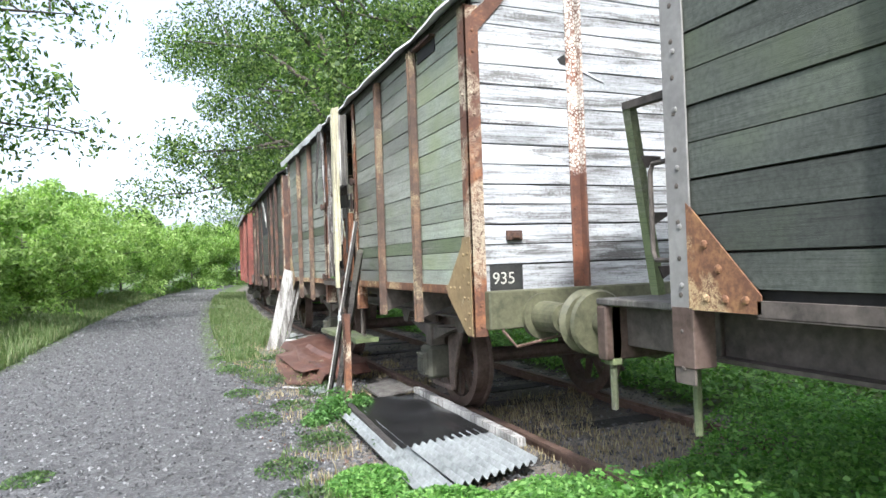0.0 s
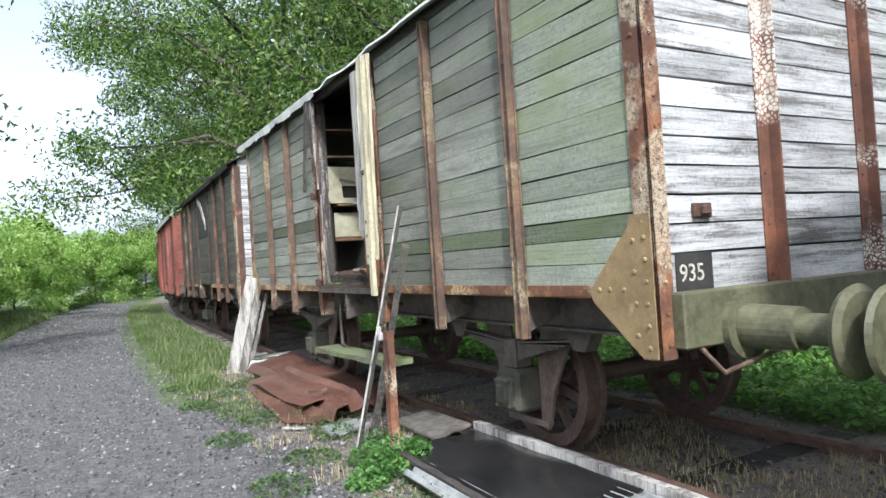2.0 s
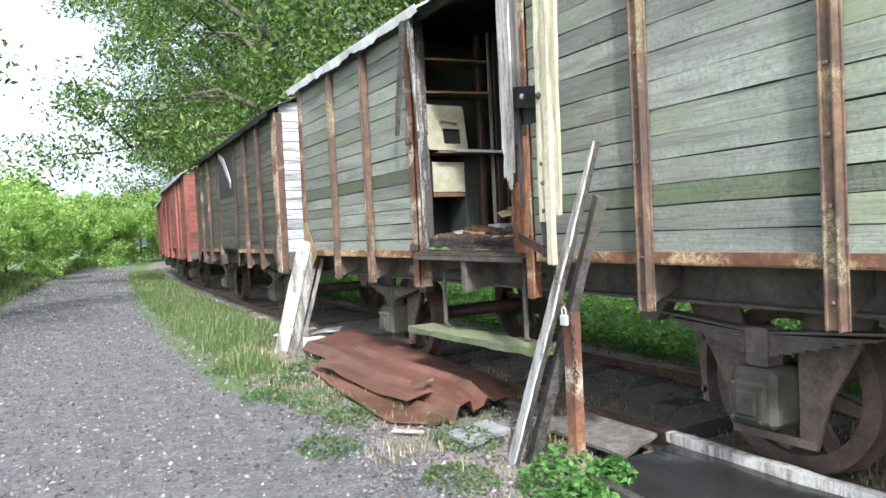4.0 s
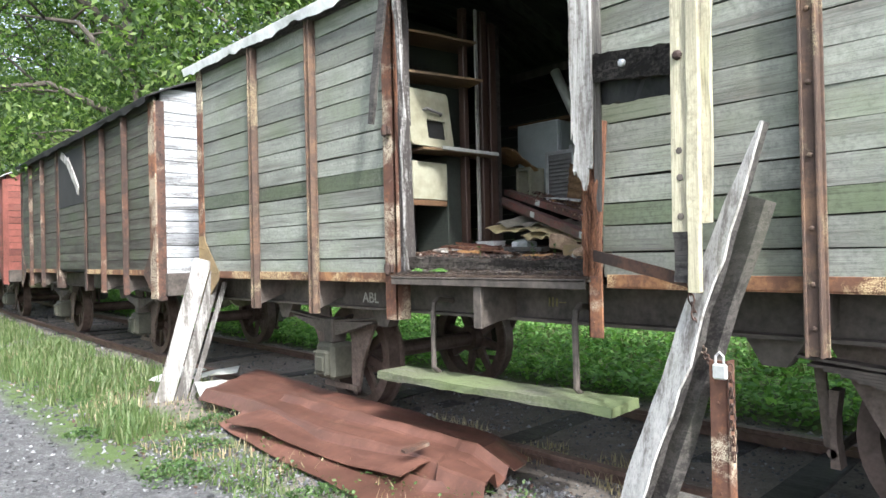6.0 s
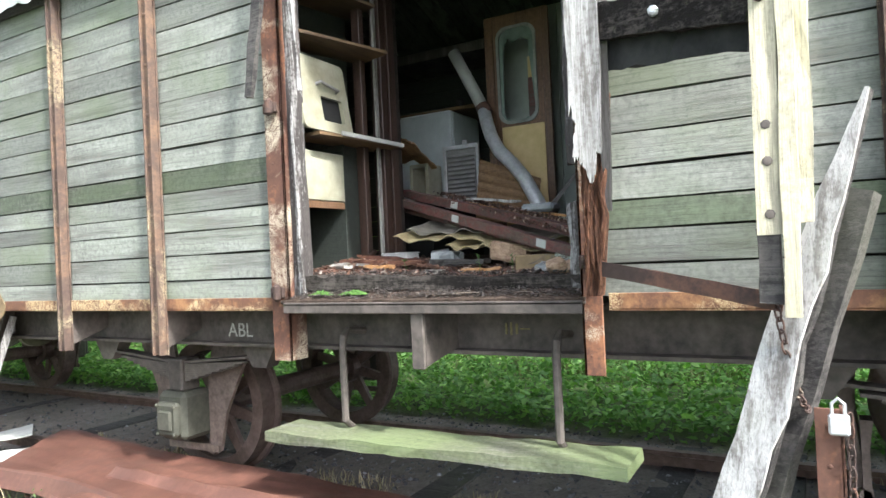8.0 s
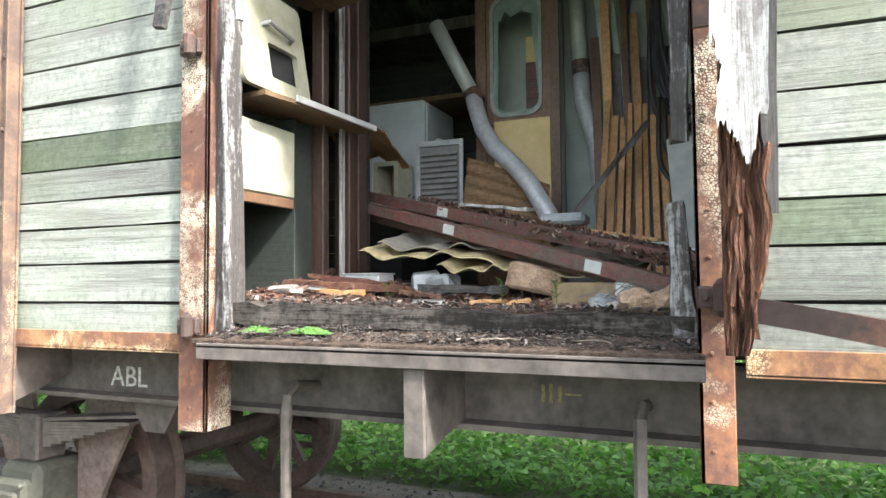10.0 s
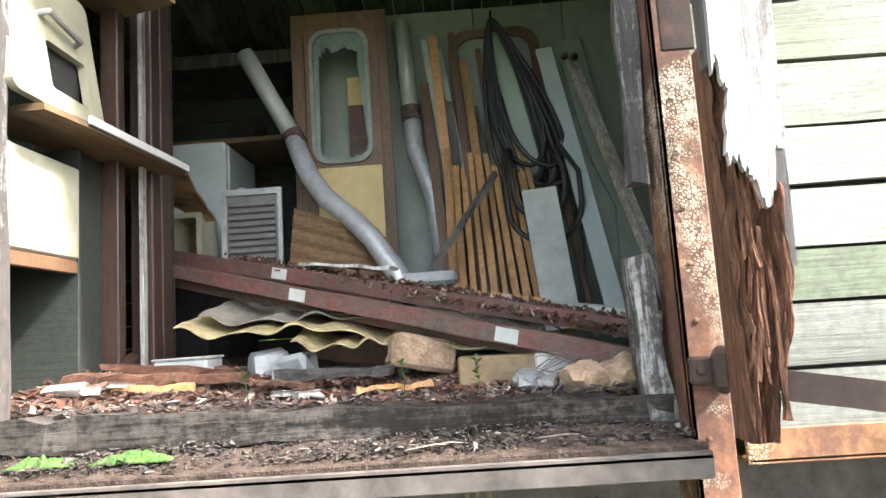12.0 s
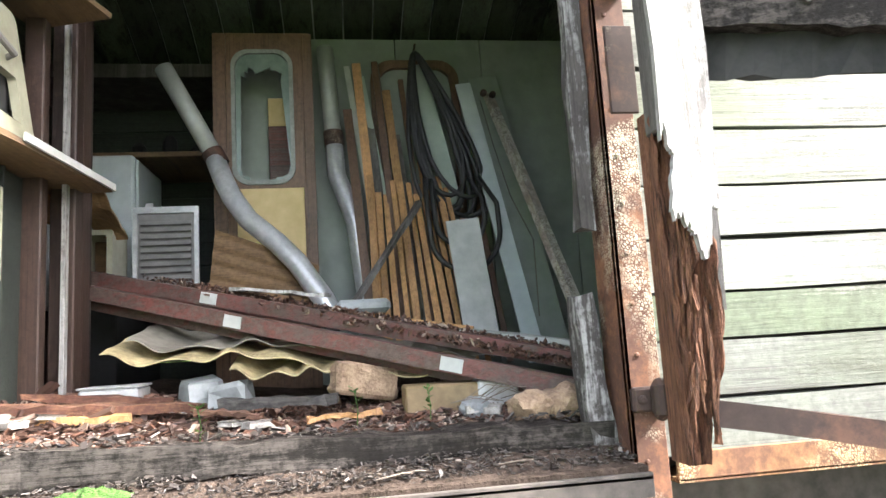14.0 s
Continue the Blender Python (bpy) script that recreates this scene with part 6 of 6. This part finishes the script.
# floor litter
rng = np.random.default_rng(5)
def chips(name, label, n, xr, yr, zf, size, mat, slim=1.0):
    c = np.stack([rng.uniform(*xr, n), rng.uniform(*yr, n), np.zeros(n)], 1)
    c[:, 2] = zf(c[:, 0], c[:, 1]) + rng.uniform(0, 0.02, n)
    a = rng.normal(size=(n, 3)) * np.array([1, 1, 0.35])
    a /= np.linalg.norm(a, axis=1)[:, None]
    b = np.cross(a, np.array([0, 0, 1.0]) + rng.normal(size=(n, 3)) * 0.35)
    b /= np.linalg.norm(b, axis=1)[:, None]
    up = np.cross(a, b)
    s = size * np.clip(rng.lognormal(0, 0.5, n), 0.3, 2.2)[:, None]
    w = s * slim * rng.uniform(0.2, 0.7, n)[:, None]
    h = s * 0.12
    corners = [c + a * s * i + b * w * j + up * h * k for k in (-1, 1) for i, j in ((-1, -1), (1, -0.8), (0.9, 1), (-0.8, 0.9))]
    v = np.stack(corners, 1).reshape(-1, 3)
    base = np.array([[0, 3, 2, 1], [4, 5, 6, 7], [0, 1, 5, 4], [1, 2, 6, 5], [2, 3, 7, 6], [3, 0, 4, 7]])
    f = (np.arange(n)[:, None, None] * 8 + base[None]).reshape(-1, 4)
    ob = cloud(name, v, f, mat)
    ob.location = OFFSET
    return tagged(ob, label, "litter", kind="stuff")
def heap(x, y):
    return 1.385 + 0.06 * np.clip((x - 2.2) / 0.6, 0, 1) + 0.05 * np.sin(y * 5 + 1) * np.clip((x - 2.3), 0, 0.4) + 0.06 * np.clip((y - 8.6) * 1.5, 0, 1)
hp = sheet(lambda u, v: (2.17 + 2.0 * u, 7.5 + 2.0 * v, float(heap(2.17 + 2.0 * u, 7.5 + 2.0 * v)) + 0.02 * noise.noise((u * 12, v * 12, 3))), 30, 30, 0.004)
top_mesh("leaf_mould", hp, M_DIRT, "dark leaf mould heaped on the wagon floor", "litter")
chips("wood_litter", "splinters and crumbled wood on the wagon floor", 9000, (2.18, 2.9), (7.55, 9.25), heap, 0.0095, M_CHIP)
top_mesh("sill_dirt", sheet(lambda u, v: (1.95 + 0.15 * u, 7.56 + 1.56 * v, 1.312 + 0.045 * u + 0.008 * noise.noise((u * 6, v * 30, 3))), 10, 80, 0.004), M_DIRT, "black earth packed along the doorway edge", "litter")
chips("sill_litter", "dark crumbs and splinters along the doorway", 7500, (1.965, 2.2), (7.55, 9.15), lambda x, y: 1.313 + 0.3 * np.clip(x - 1.97, 0, 0.14) + 0.006 * np.sin(y * 9 + x * 30), 0.0048, M_CHIPDARK)
chips("beam_litter", "crumbs and splinters on the black timber", 420, (2.09, 2.17), (7.58, 9.18), lambda x, y: 1.403 + 0.0215 * (y - 7.6), 0.008, M_CHIPDARK)
chips("large_splinters", "larger pale splinters on the wagon floor", 130, (2.25, 2.75), (7.6, 9.25), lambda x, y: heap(x, y) + 0.005, 0.024, M_CHIP, 0.7)
chips("red_splinters", "long red-brown splinters piled by the cupboard", 26, (2.35, 2.7), (8.7, 9.2), lambda x, y: heap(x, y) + 0.012, 0.036, M_CHIPRED, 0.35)
for k, (y0, l) in enumerate(((8.86, 0.14), (8.64, 0.17))):
    top_mesh("moss_patch", sheet(lambda u, v, y0=y0, l=l, k=k: (1.99 + (0.05 + 0.02 * noise.noise((v * 6, k, 2))) * u + 0.012 * noise.noise((v * 9, k, 5)), y0 + l * v, 1.338 + 0.026 * math.sin(math.pi * u) * math.sin(math.pi * v) * (0.7 + 0.6 * noise.noise((u * 5, v * 12, k)))), 8, 20, 0.003), M_MOSS, "bright green moss on the doorway edge", "moss", "moss patches")

def chunk(name, at, size, mat, label, category, group, seed, turn=0.0):
    """A broken piece: an uneven block with knocked-off corners."""
    r = random.Random(seed)
    bm = boxed([-v / 2 for v in size], [v / 2 for v in size], min(size) * 0.18)
    m = Matrix.Rotation(radians(turn), 3, "Z") @ Matrix.Rotation(radians(r.uniform(-9, 9)), 3, "X")
    for v in bm.verts:
        v.co = m @ (v.co * (1 + r.uniform(-0.28, 0.22))) + Vector(at)
    top_mesh(name, bm, mat, label, category, group)
for k, (x, y, sx, sy, sz, turn) in enumerate(((2.42, 9.12, 0.07, 0.13, 0.025, 15), (2.36, 9.05, 0.06, 0.11, 0.03, -20), (2.44, 8.98, 0.05, 0.09, 0.02, 40), (2.36, 8.43, 0.06, 0.08, 0.03, 30), (2.4, 8.5, 0.06, 0.07, 0.02, -35), (2.33, 7.86, 0.05, 0.06, 0.035, 10), (2.31, 7.8, 0.04, 0.05, 0.03, 60))):
    chunk("plaster_piece", (x, y, float(heap(x, y)) + 0.03), (sx, sy * 0.8, sz * 0.7), M_PLASTER, "flaking white piece of plaster among splinters", "plaster", "plaster pieces", 60 + k, turn)
for k, (a, b, w, h, mat) in enumerate((((2.5, 9.16, 1.50), (2.52, 8.62, 1.475), 0.09, 0.03, M_REDROT), ((2.44, 9.14, 1.475), (2.46, 8.78, 1.46), 0.05, 0.022, M_STRIP), ((2.58, 9.1, 1.53), (2.6, 8.7, 1.49), 0.06, 0.02, M_REDROT), ((2.52, 8.55, 1.475), (2.5, 8.22, 1.47), 0.1, 0.03, M_DARKWOOD), ((2.45, 8.6, 1.465), (2.37, 8.42, 1.45), 0.05, 0.015, M_REDROT), ((2.35, 8.3, 1.43), (2.4, 8.1, 1.435), 0.03, 0.012, M_STRIP))):
    top_mesh("broken_lath", barred(a, b, w, h, (0, 0, 1), 10, 0.006, 0.75, 80 + k), mat, "split red-brown lath lying in the litter", "lath", "broken laths")
for k, (x, y, turn) in enumerate(((2.78, 8.66, 25), (2.72, 8.56, -15))):
    chunk("concrete_lump", (x, y, float(heap(x, y)) + 0.05), (0.1, 0.12, 0.08), M_CORR, "pale grey broken lump beside a metal box", "rubble", "rubble lumps", 90 + k, turn)
def sprig(x, y, z, seed):
    r = random.Random(seed)
    t = thing("weed_sprig", "small green weed sprouting from leaf mould", "weed", (x, y, z), "weed sprigs")
    wpart("stem", tubed([(x, y, z), (x + 0.004, y - 0.004, z + 0.05), (x - 0.003, y + 0.004, z + 0.1)], 0.0016, 5), M_HERB, t)
    bm = bmesh.new()
    for k in range(14):
        a, h, l = r.uniform(0, 6.28), r.uniform(0.03, 0.1), r.uniform(0.015, 0.03)
        p = Vector((x, y, z + h))
        d = Vector((math.cos(a), math.sin(a), 0.5)) * l
        n = Vector((-math.sin(a), math.cos(a), 0)) * l * 0.22
        bm.faces.new([bm.verts.new(q) for q in (p, p + d * 0.5 + n, p + d, p + d * 0.5 - n)])
    wpart("leaves", bm, M_HERB, t)
for k, (x, y) in enumerate(((2.22, 8.55), (2.3, 8.17), (2.27, 7.98))):
    sprig(x, y, float(heap(x, y)) + 0.01, k)
rnd = random.Random(41)
for k in range(9):
    x, y, a = rnd.uniform(2.0, 2.08), rnd.uniform(7.65, 8.15), rnd.uniform(-0.9, 0.9)
    l = rnd.uniform(0.05, 0.12)
    top_mesh("twig", tubed([(x, y, 1.335), (x + l * 0.5 * math.sin(a), y + l * 0.5 * math.cos(a), 1.339 + rnd.uniform(0, 0.006)), (x + l * math.sin(a + 0.3), y + l * math.cos(a + 0.3), 1.338)], [0.002, 0.0018, 0.001], 5), M_DRYTWIG, "dry grey twig lying along the doorway", "twig", "dry twigs")
for k in range(10):
    y, z = 7.9 - 0.16 * k / 10 + rnd.uniform(-0.05, 0.05), 1.44 + rnd.uniform(0, 0.02)
    x = 2.33 + rnd.uniform(-0.06, 0.06)
    top_mesh("straw_stalk", tubed([(x, y, z), (x - 0.03, y - 0.06, z + rnd.uniform(0.01, 0.05)), (x - 0.02, y - 0.13, z + rnd.uniform(-0.01, 0.06))], 0.0016, 4), M_DRYTWIG, "dry bent straw stalk among rubble", "straw", "straw stalks")

# cupboard and shelves by the left jamb
unit = thing("shelf_unit", "old dark shelf unit with wooden shelves beside the doorway", "shelf unit", (2.6, 9.3, FLOOR))
wpart("upright", boxed((2.86, 9.08, FLOOR), (2.93, 9.16, 3.36), 0.004), M_DARKTEAK, unit)
wpart("upright", boxed((2.70, 9.12, FLOOR), (2.75, 9.18, 3.36), 0.004), M_DARKTEAK, unit)
wpart("white_strip", rivets(boxed((2.80, 9.085, 1.42), (2.83, 9.10, 3.36), 0.002), [(2.815, 9.085, 1.5 + 0.2 * k) for k in range(9)], "-y", 0.006, 0.002), M_GREYPEEL, unit, "dirty white edging strip")
wpart("upright", boxed((2.98, 9.1, FLOOR), (3.06, 9.2, 3.3), 0.004), M_DARKTEAK, unit)
wpart("upright", boxed((3.08, 9.12, FLOOR), (3.13, 9.2, 3.3), 0.004), M_DARKWOOD, unit)
wpart("shelf", barred((2.2, 9.16, 2.215), (2.93, 9.1, 2.215), 0.24, 0.018, (0, 0, 1), 5, 0.002), M_SHELFPLY, unit, "splintered wooden shelf")
wpart("shelf", barred((2.15, 9.3, 3.08), (2.78, 9.16, 3.07), 0.28, 0.018, (0, 0, 1), 3, 0.002), M_SHELFPLY, unit, "dark upper shelf")
wpart("shelf_lip", barred((2.36, 9.02, 2.23), (2.92, 8.972, 2.22), 0.008, 0.024), M_PALEBOARD, unit)
wpart("shelf", barred((2.15, 9.22, 2.76), (2.74, 9.05, 2.75), 0.28, 0.018, (0, 0, 1), 3, 0.002), M_SHELFPLY, unit, "brown middle shelf")
# Back panel and pane take the darkened board colour as the unit's shade.
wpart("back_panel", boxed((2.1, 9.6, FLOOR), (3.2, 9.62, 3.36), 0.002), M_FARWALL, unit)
wpart("glass_door", boxed((2.545, 9.17, 1.42), (2.69, 9.182, 2.2), 0.002), M_FARWALL, unit, "pane coloured dark for the shade behind it")
ovendoor = thing("oven_door", "chipped cream enamel oven door propped on a shelf", "oven door", (2.35, 9.1, 2.25))
outer = ring(0.0, 0.42, 0.0, 0.42, 0.03)
bm = framed(outer, ring(0.17, 0.36, 0.06, 0.2, 0.012), 0.0, 0.025)
for v in bm.verts:
    v.co = Vector((2.10 + v.co.y, 9.06 + v.co.x + 0.16 * v.co.z, 2.235 + v.co.z))
bmesh.ops.recalc_face_normals(bm, faces=bm.faces[:])
wpart("panel", bm, M_ENAMEL, ovendoor)
wpart("handle", tubed([(2.25, 9.11, 2.50), (2.26, 9.075, 2.51), (2.41, 9.075, 2.485), (2.42, 9.11, 2.475)], 0.01, 8), M_FRAMEGREY, ovendoor, "grey metal handle")
# Black plate painted as the shade behind the oven window.
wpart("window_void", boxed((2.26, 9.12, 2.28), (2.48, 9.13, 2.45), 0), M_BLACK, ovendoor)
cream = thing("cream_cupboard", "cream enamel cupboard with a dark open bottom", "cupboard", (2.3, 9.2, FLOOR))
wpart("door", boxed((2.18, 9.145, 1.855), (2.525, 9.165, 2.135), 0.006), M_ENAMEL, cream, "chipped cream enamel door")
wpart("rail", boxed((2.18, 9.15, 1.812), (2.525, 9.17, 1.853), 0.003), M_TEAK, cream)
# Dark sides and black back put shade into the cupboard's open bottom.
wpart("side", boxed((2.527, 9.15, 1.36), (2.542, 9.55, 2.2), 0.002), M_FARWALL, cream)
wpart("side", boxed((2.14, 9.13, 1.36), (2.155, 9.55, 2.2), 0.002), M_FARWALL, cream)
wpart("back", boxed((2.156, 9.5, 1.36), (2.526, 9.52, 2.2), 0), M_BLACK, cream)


# ---- gravel, grass and weeds ----
def stones():
    rng = np.random.default_rng(2)
    n = 84000
    y = 0.4 + 46 * rng.random(n) ** 2.1
    u = rng.uniform(-2.6, 0.95, n)
    m = rng.random(n) < 0.16
    u[m] = rng.uniform(0.8, 2.3, m.sum())
    y[m] = rng.uniform(3.5, 11.0, m.sum())
    k = rng.random(n) < 0.22
    u[k] = rng.uniform(2.0, 5.0, k.sum())
    x = u + np.array([bend(v) for v in y])
    z = np.array([height(a, b) for a, b in zip(x, y)])
    s = 0.0105 * np.clip(rng.lognormal(0, 0.45, n), 0.3, 2.2) * (1 + np.clip(y - 12, 0, 40) / 30)
    base = np.array([(1, 0, 0), (-1, 0, 0), (0, 1, 0), (0, -1, 0), (0, 0, 0.75), (0, 0, -0.75)], float)
    tri = np.array([(0, 2, 4), (2, 1, 4), (1, 3, 4), (3, 0, 4), (2, 0, 5), (1, 2, 5), (3, 1, 5), (0, 3, 5)])
    j = base[None] * rng.uniform(0.6, 1.25, (n, 6, 1)) + rng.normal(0, 0.15, (n, 6, 3))
    a = rng.uniform(0, 6.28, n)
    c, d = np.cos(a), np.sin(a)
    jx = j[..., 0] * c[:, None] - j[..., 1] * d[:, None]
    jy = j[..., 0] * d[:, None] + j[..., 1] * c[:, None]
    v = np.stack([jx, jy, j[..., 2]], -1) * s[:, None, None] + np.stack([x, y, z + s * 0.3], 1)[:, None]
    f = (np.arange(n)[:, None, None] * 6 + tri[None]).reshape(-1, 3)
    return tagged(cloud("gravel", v.reshape(-1, 3), f, M_STONE), "loose grey gravel on the lane", "gravel", kind="stuff")


def blades(name, label, n, place, tall, mat, seed, wide=0.006):
    rng = np.random.default_rng(seed)
    x, y, k = place(rng, n)
    n = len(x)
    z = np.array([height(a, b) for a, b in zip(x, y)]) - 0.01
    h = tall * k * rng.uniform(0.45, 1.25, n)
    a = rng.uniform(0, 6.28, n)
    lean = rng.uniform(0.1, 0.7, n) * h
    dx, dy = np.cos(a), np.sin(a)
    w = wide * rng.uniform(0.7, 1.4, n) * (1 + 0.25 * np.clip(y - 8, 0, 30) / 6)
    p = np.stack([x, y, z], 1)
    side = np.stack([-dy * w, dx * w, 0 * w], 1)
    midp = p + np.stack([dx * lean * 0.35, dy * lean * 0.35, h * 0.6], 1)
    tip = p + np.stack([dx * lean, dy * lean, h], 1)
    v = np.stack([p - side, p + side, midp + side * 0.7, midp - side * 0.7, tip], 1).reshape(-1, 3)
    i = np.arange(n)[:, None] * 5
    me = bpy.data.meshes.new(name)
    quads = (i + np.array([[0, 1, 2, 3]])).tolist()
    tris = (i + np.array([[3, 2, 4]])).tolist()
    me.from_pydata(v.tolist(), [], quads + tris)
    me.materials.append(mat)
    return tagged(new(name, me), label, "grass", kind="stuff")


def bent(u, y):
    return u + np.array([bend(v) for v in y])


def patchy(x, y, s, seed):
    return np.array([noise.noise((a * s, b * s, seed)) for a, b in zip(x, y)])


def verge(rng, n):
    y = -2 + 44 * rng.random(n) ** 1.5
    u = 0.75 + 1.5 * rng.random(n)
    x = bent(u, y)
    p = patchy(x, y, 0.9, 4.0)
    far = np.clip((y - 9) / 3, 0, 1)
    keep = (p + 0.5 * far + 0.12 * (y < 4.5) - 0.3) > rng.uniform(-0.1, 0.35, n)
    clear = (x > 1.3) & (x < 2.6) & (((y > 3.8) & (y < 6.8)) | ((y > 8.2) & (y < 12.6)))
    keep &= ~clear
    return x[keep], y[keep], (0.6 + 0.9 * far + 0.3 * (y < 5))[keep]


def left_verge(rng, n):
    y = 2 + 50 * rng.random(n) ** 1.2
    u = -2.55 - 2.8 * rng.random(n) ** 1.3
    x = bent(u, y)
    return x, y, 0.6 + 0.5 * rng.random(n) + 0.25 * (u < -3.4)


def under(rng, n):
    y = 1.5 + 11 * rng.random(n)
    x = 1.9 + 1.2 * rng.random(n)
    keep = (patchy(x, y, 1.3, 9.0) > 0.05) & ((x > 2.5) | (y > 7))
    return x[keep], y[keep], 0.5 + 0.5 * rng.random(keep.sum())


def far_field(rng, n):
    x = 6.6 + 12 * rng.random(n) ** 1.6
    y = -4 + 34 * rng.random(n)
    return x, y, 0.8 + 0.6 * rng.random(n)


stones()


def near_end(rng, n):
    y = 1.2 + 5.6 * rng.random(n)
    x = 1.75 + 2.6 * rng.random(n)
    keep = (patchy(x, y, 1.1, 21.0) > -0.12) & ((x > 2.5) | (y < 2.9))
    return x[keep], y[keep], 0.4 + 0.7 * rng.random(keep.sum())


def scruff(rng, n):
    y = 4.4 + 14 * rng.random(n) ** 1.3
    u = 0.85 + 1.15 * rng.random(n)
    x = bent(u, y)
    keep = (patchy(x, y, 1.7, 31.0) > 0.0) & ((x < 1.45) | (y > 7.0))
    return x[keep], y[keep], 0.4 + 0.8 * rng.random(keep.sum())


def fallen(rng, n):
    y = 3.0 + 13 * rng.random(n) ** 1.2
    x = bent(0.7 + 1.5 * rng.random(n), y)
    return x, y, 0.012 + 0 * x
blades("verge_grass", "patchy green grass on the verge beside the wagons", 48000, verge, 0.115, M_GRASS, 3)
blades("left_verge_grass", "long bright green grass along the lane", 45000, left_verge, 0.24, M_GRASS, 5, 0.008)
blades("dry_grass_tufts", "dry straw and dead grass under the wagons", 14000, under, 0.09, M_DRYGRASS, 6, 0.004)
blades("meadow_grass", "lush green meadow grass behind the wagons", 40000, far_field, 0.3, M_GRASS, 7, 0.014)


blades("straw", "pale dead straw lying around the wagon ends", 15000, near_end, 0.08, M_DRYGRASS, 16, 0.004)
blades("dead_grass", "scattered dead grass on the verge", 7000, scruff, 0.1, M_DRYGRASS, 17, 0.004)


def weeds(name, label, n, place, size, mat, seed):
    """Broad little leaves on unseen stems, at all heights of a low thicket."""
    rng = np.random.default_rng(seed)
    x, y, top = place(rng, n)
    n = len(x)
    z = np.array([height(a, b) for a, b in zip(x, y)]) + top * rng.random(n) ** 0.6
    c = np.stack([x, y, z], 1)
    a = rng.normal(size=(n, 3)) * np.array([1, 1, 0.45])
    a /= np.linalg.norm(a, axis=1)[:, None]
    b = np.cross(a, np.array([0, 0, 1.0]) + 0.5 * rng.normal(size=(n, 3)))
    b /= np.linalg.norm(b, axis=1)[:, None]
    s = size * rng.uniform(0.5, 1.3, n)[:, None]
    drop = np.array([0, 0, -0.25]) * s
    v = np.stack([c - a * s, c - b * s * 0.55, c + a * s * 0.4 - b * s * 0.4 + drop * 0.5, c + a * s + drop, c + a * s * 0.4 + b * s * 0.4 + drop * 0.5, c + b * s * 0.55], 1).reshape(-1, 3)
    f = np.arange(n * 6).reshape(-1, 6)
    return tagged(cloud(name, v, f, mat), label, "weeds", kind="stuff")


def clumps(points, spread, tall):
    def place(rng, n):
        k = rng.integers(0, len(points), n)
        p = np.array(points)[k]
        r = np.sqrt(rng.random(n)) * p[:, 2]
        a = rng.uniform(0, 6.28, n)
        return p[:, 0] + r * np.cos(a) * spread, p[:, 1] + r * np.sin(a), tall * p[:, 3] * (1 - 0.75 * (r / p[:, 2]) ** 2)
    return place


weeds("nettles", "lush green nettles and weeds around the near wheels", 74000, clumps([(1.9, 2.6, 0.5, 1.5), (1.6, 2.0, 0.5, 1.2), (2.2, 2.1, 0.6, 1.7), (1.75, 3.0, 0.6, 0.9), (2.3, 2.6, 0.7, 1.2), (1.5, 2.3, 0.5, 0.7), (2.6, 1.7, 0.8, 1.5), (1.45, 3.55, 0.4, 0.6), (1.9, 1.7, 0.6, 1.2), (3.2, 3.2, 0.6, 0.7), (1.2, 4.3, 0.3, 0.4), (2.2, 3.4, 0.5, 0.6), (3.0, 2.3, 0.7, 1.3), (3.5, 2.7, 0.7, 1.2), (3.9, 3.3, 0.7, 1.3), (4.5, 3.7, 0.8, 1.5), (4.7, 2.9, 0.8, 1.6), (2.9, 1.2, 0.8, 1.3), (2.45, 1.55, 0.6, 2.0), (2.75, 2.05, 0.5, 1.9), (2.25, 1.2, 0.6, 1.6)], 1.0, 0.32), 0.021, M_WEED, 11)
weeds("weed_clump", "leafy green weed clump at the foot of the post", 2600, clumps([(1.55, 6.75, 0.26, 1.0), (1.42, 6.45, 0.2, 0.8), (1.25, 6.3, 0.16, 0.5), (1.75, 6.55, 0.16, 0.8)], 1.0, 0.24), 0.024, M_CLUMP, 12)
weeds("low_weeds", "low scattered green weeds along the verge", 9000, clumps([(1.15 + 0.5 * (i % 3 - 1) * 0.8, 5.0 + 0.55 * i, 0.28, 0.35 + 0.25 * (i % 2)) for i in range(14)] + [(0.9, 3.4, 0.4, 0.5), (0.75, 4.2, 0.3, 0.5), (-1.0, 5.6, 0.22, 0.2)], 0.8, 0.16), 0.016, M_HERB, 13)
def bank(rng, n):
    y = -3 + 38 * rng.random(n) ** 1.1
    x = bent(4.75 + 2.6 * rng.random(n) ** 1.3, y)
    return x, y, 0.22 + 0.5 * np.clip((x - 5.0) / 2, 0, 1)
weeds("ground_ivy", "dense green undergrowth on the far side of the track", 80000, bank, 0.04, M_IVY, 14)


def verge_patches(rng, n):
    y = 4.2 + 16 * rng.random(n) ** 1.3
    x = bent(0.8 + 1.3 * rng.random(n), y)
    keep = ((patchy(x, y, 2.2, 41.0) + 0.15 * (y > 9)) > 0.22) & ((x < 1.45) | (y > 7.0))
    return x[keep], y[keep], 0.05 + 0.09 * rng.random(keep.sum())


weeds("verge_herbs", "ragged low green herbs on the verge", 26000, verge_patches, 0.014, M_HERB, 18)
weeds("fallen_leaves", "brown fallen leaves on the verge", 2600, fallen, 0.02, M_CHIP, 19)


def far_thicket(rng, n):
    x = 15 + 3.5 * rng.random(n)
    y = 4 + 26 * rng.random(n)
    top = 3.6 + 1.6 * patchy(x, y, 0.35, 51.0)
    return x, y, top


weeds("far_bushes", "sunlit bushes beyond the meadow behind the wagons", 60000, far_thicket, 0.13, M_LIGHTLEAF, 23)
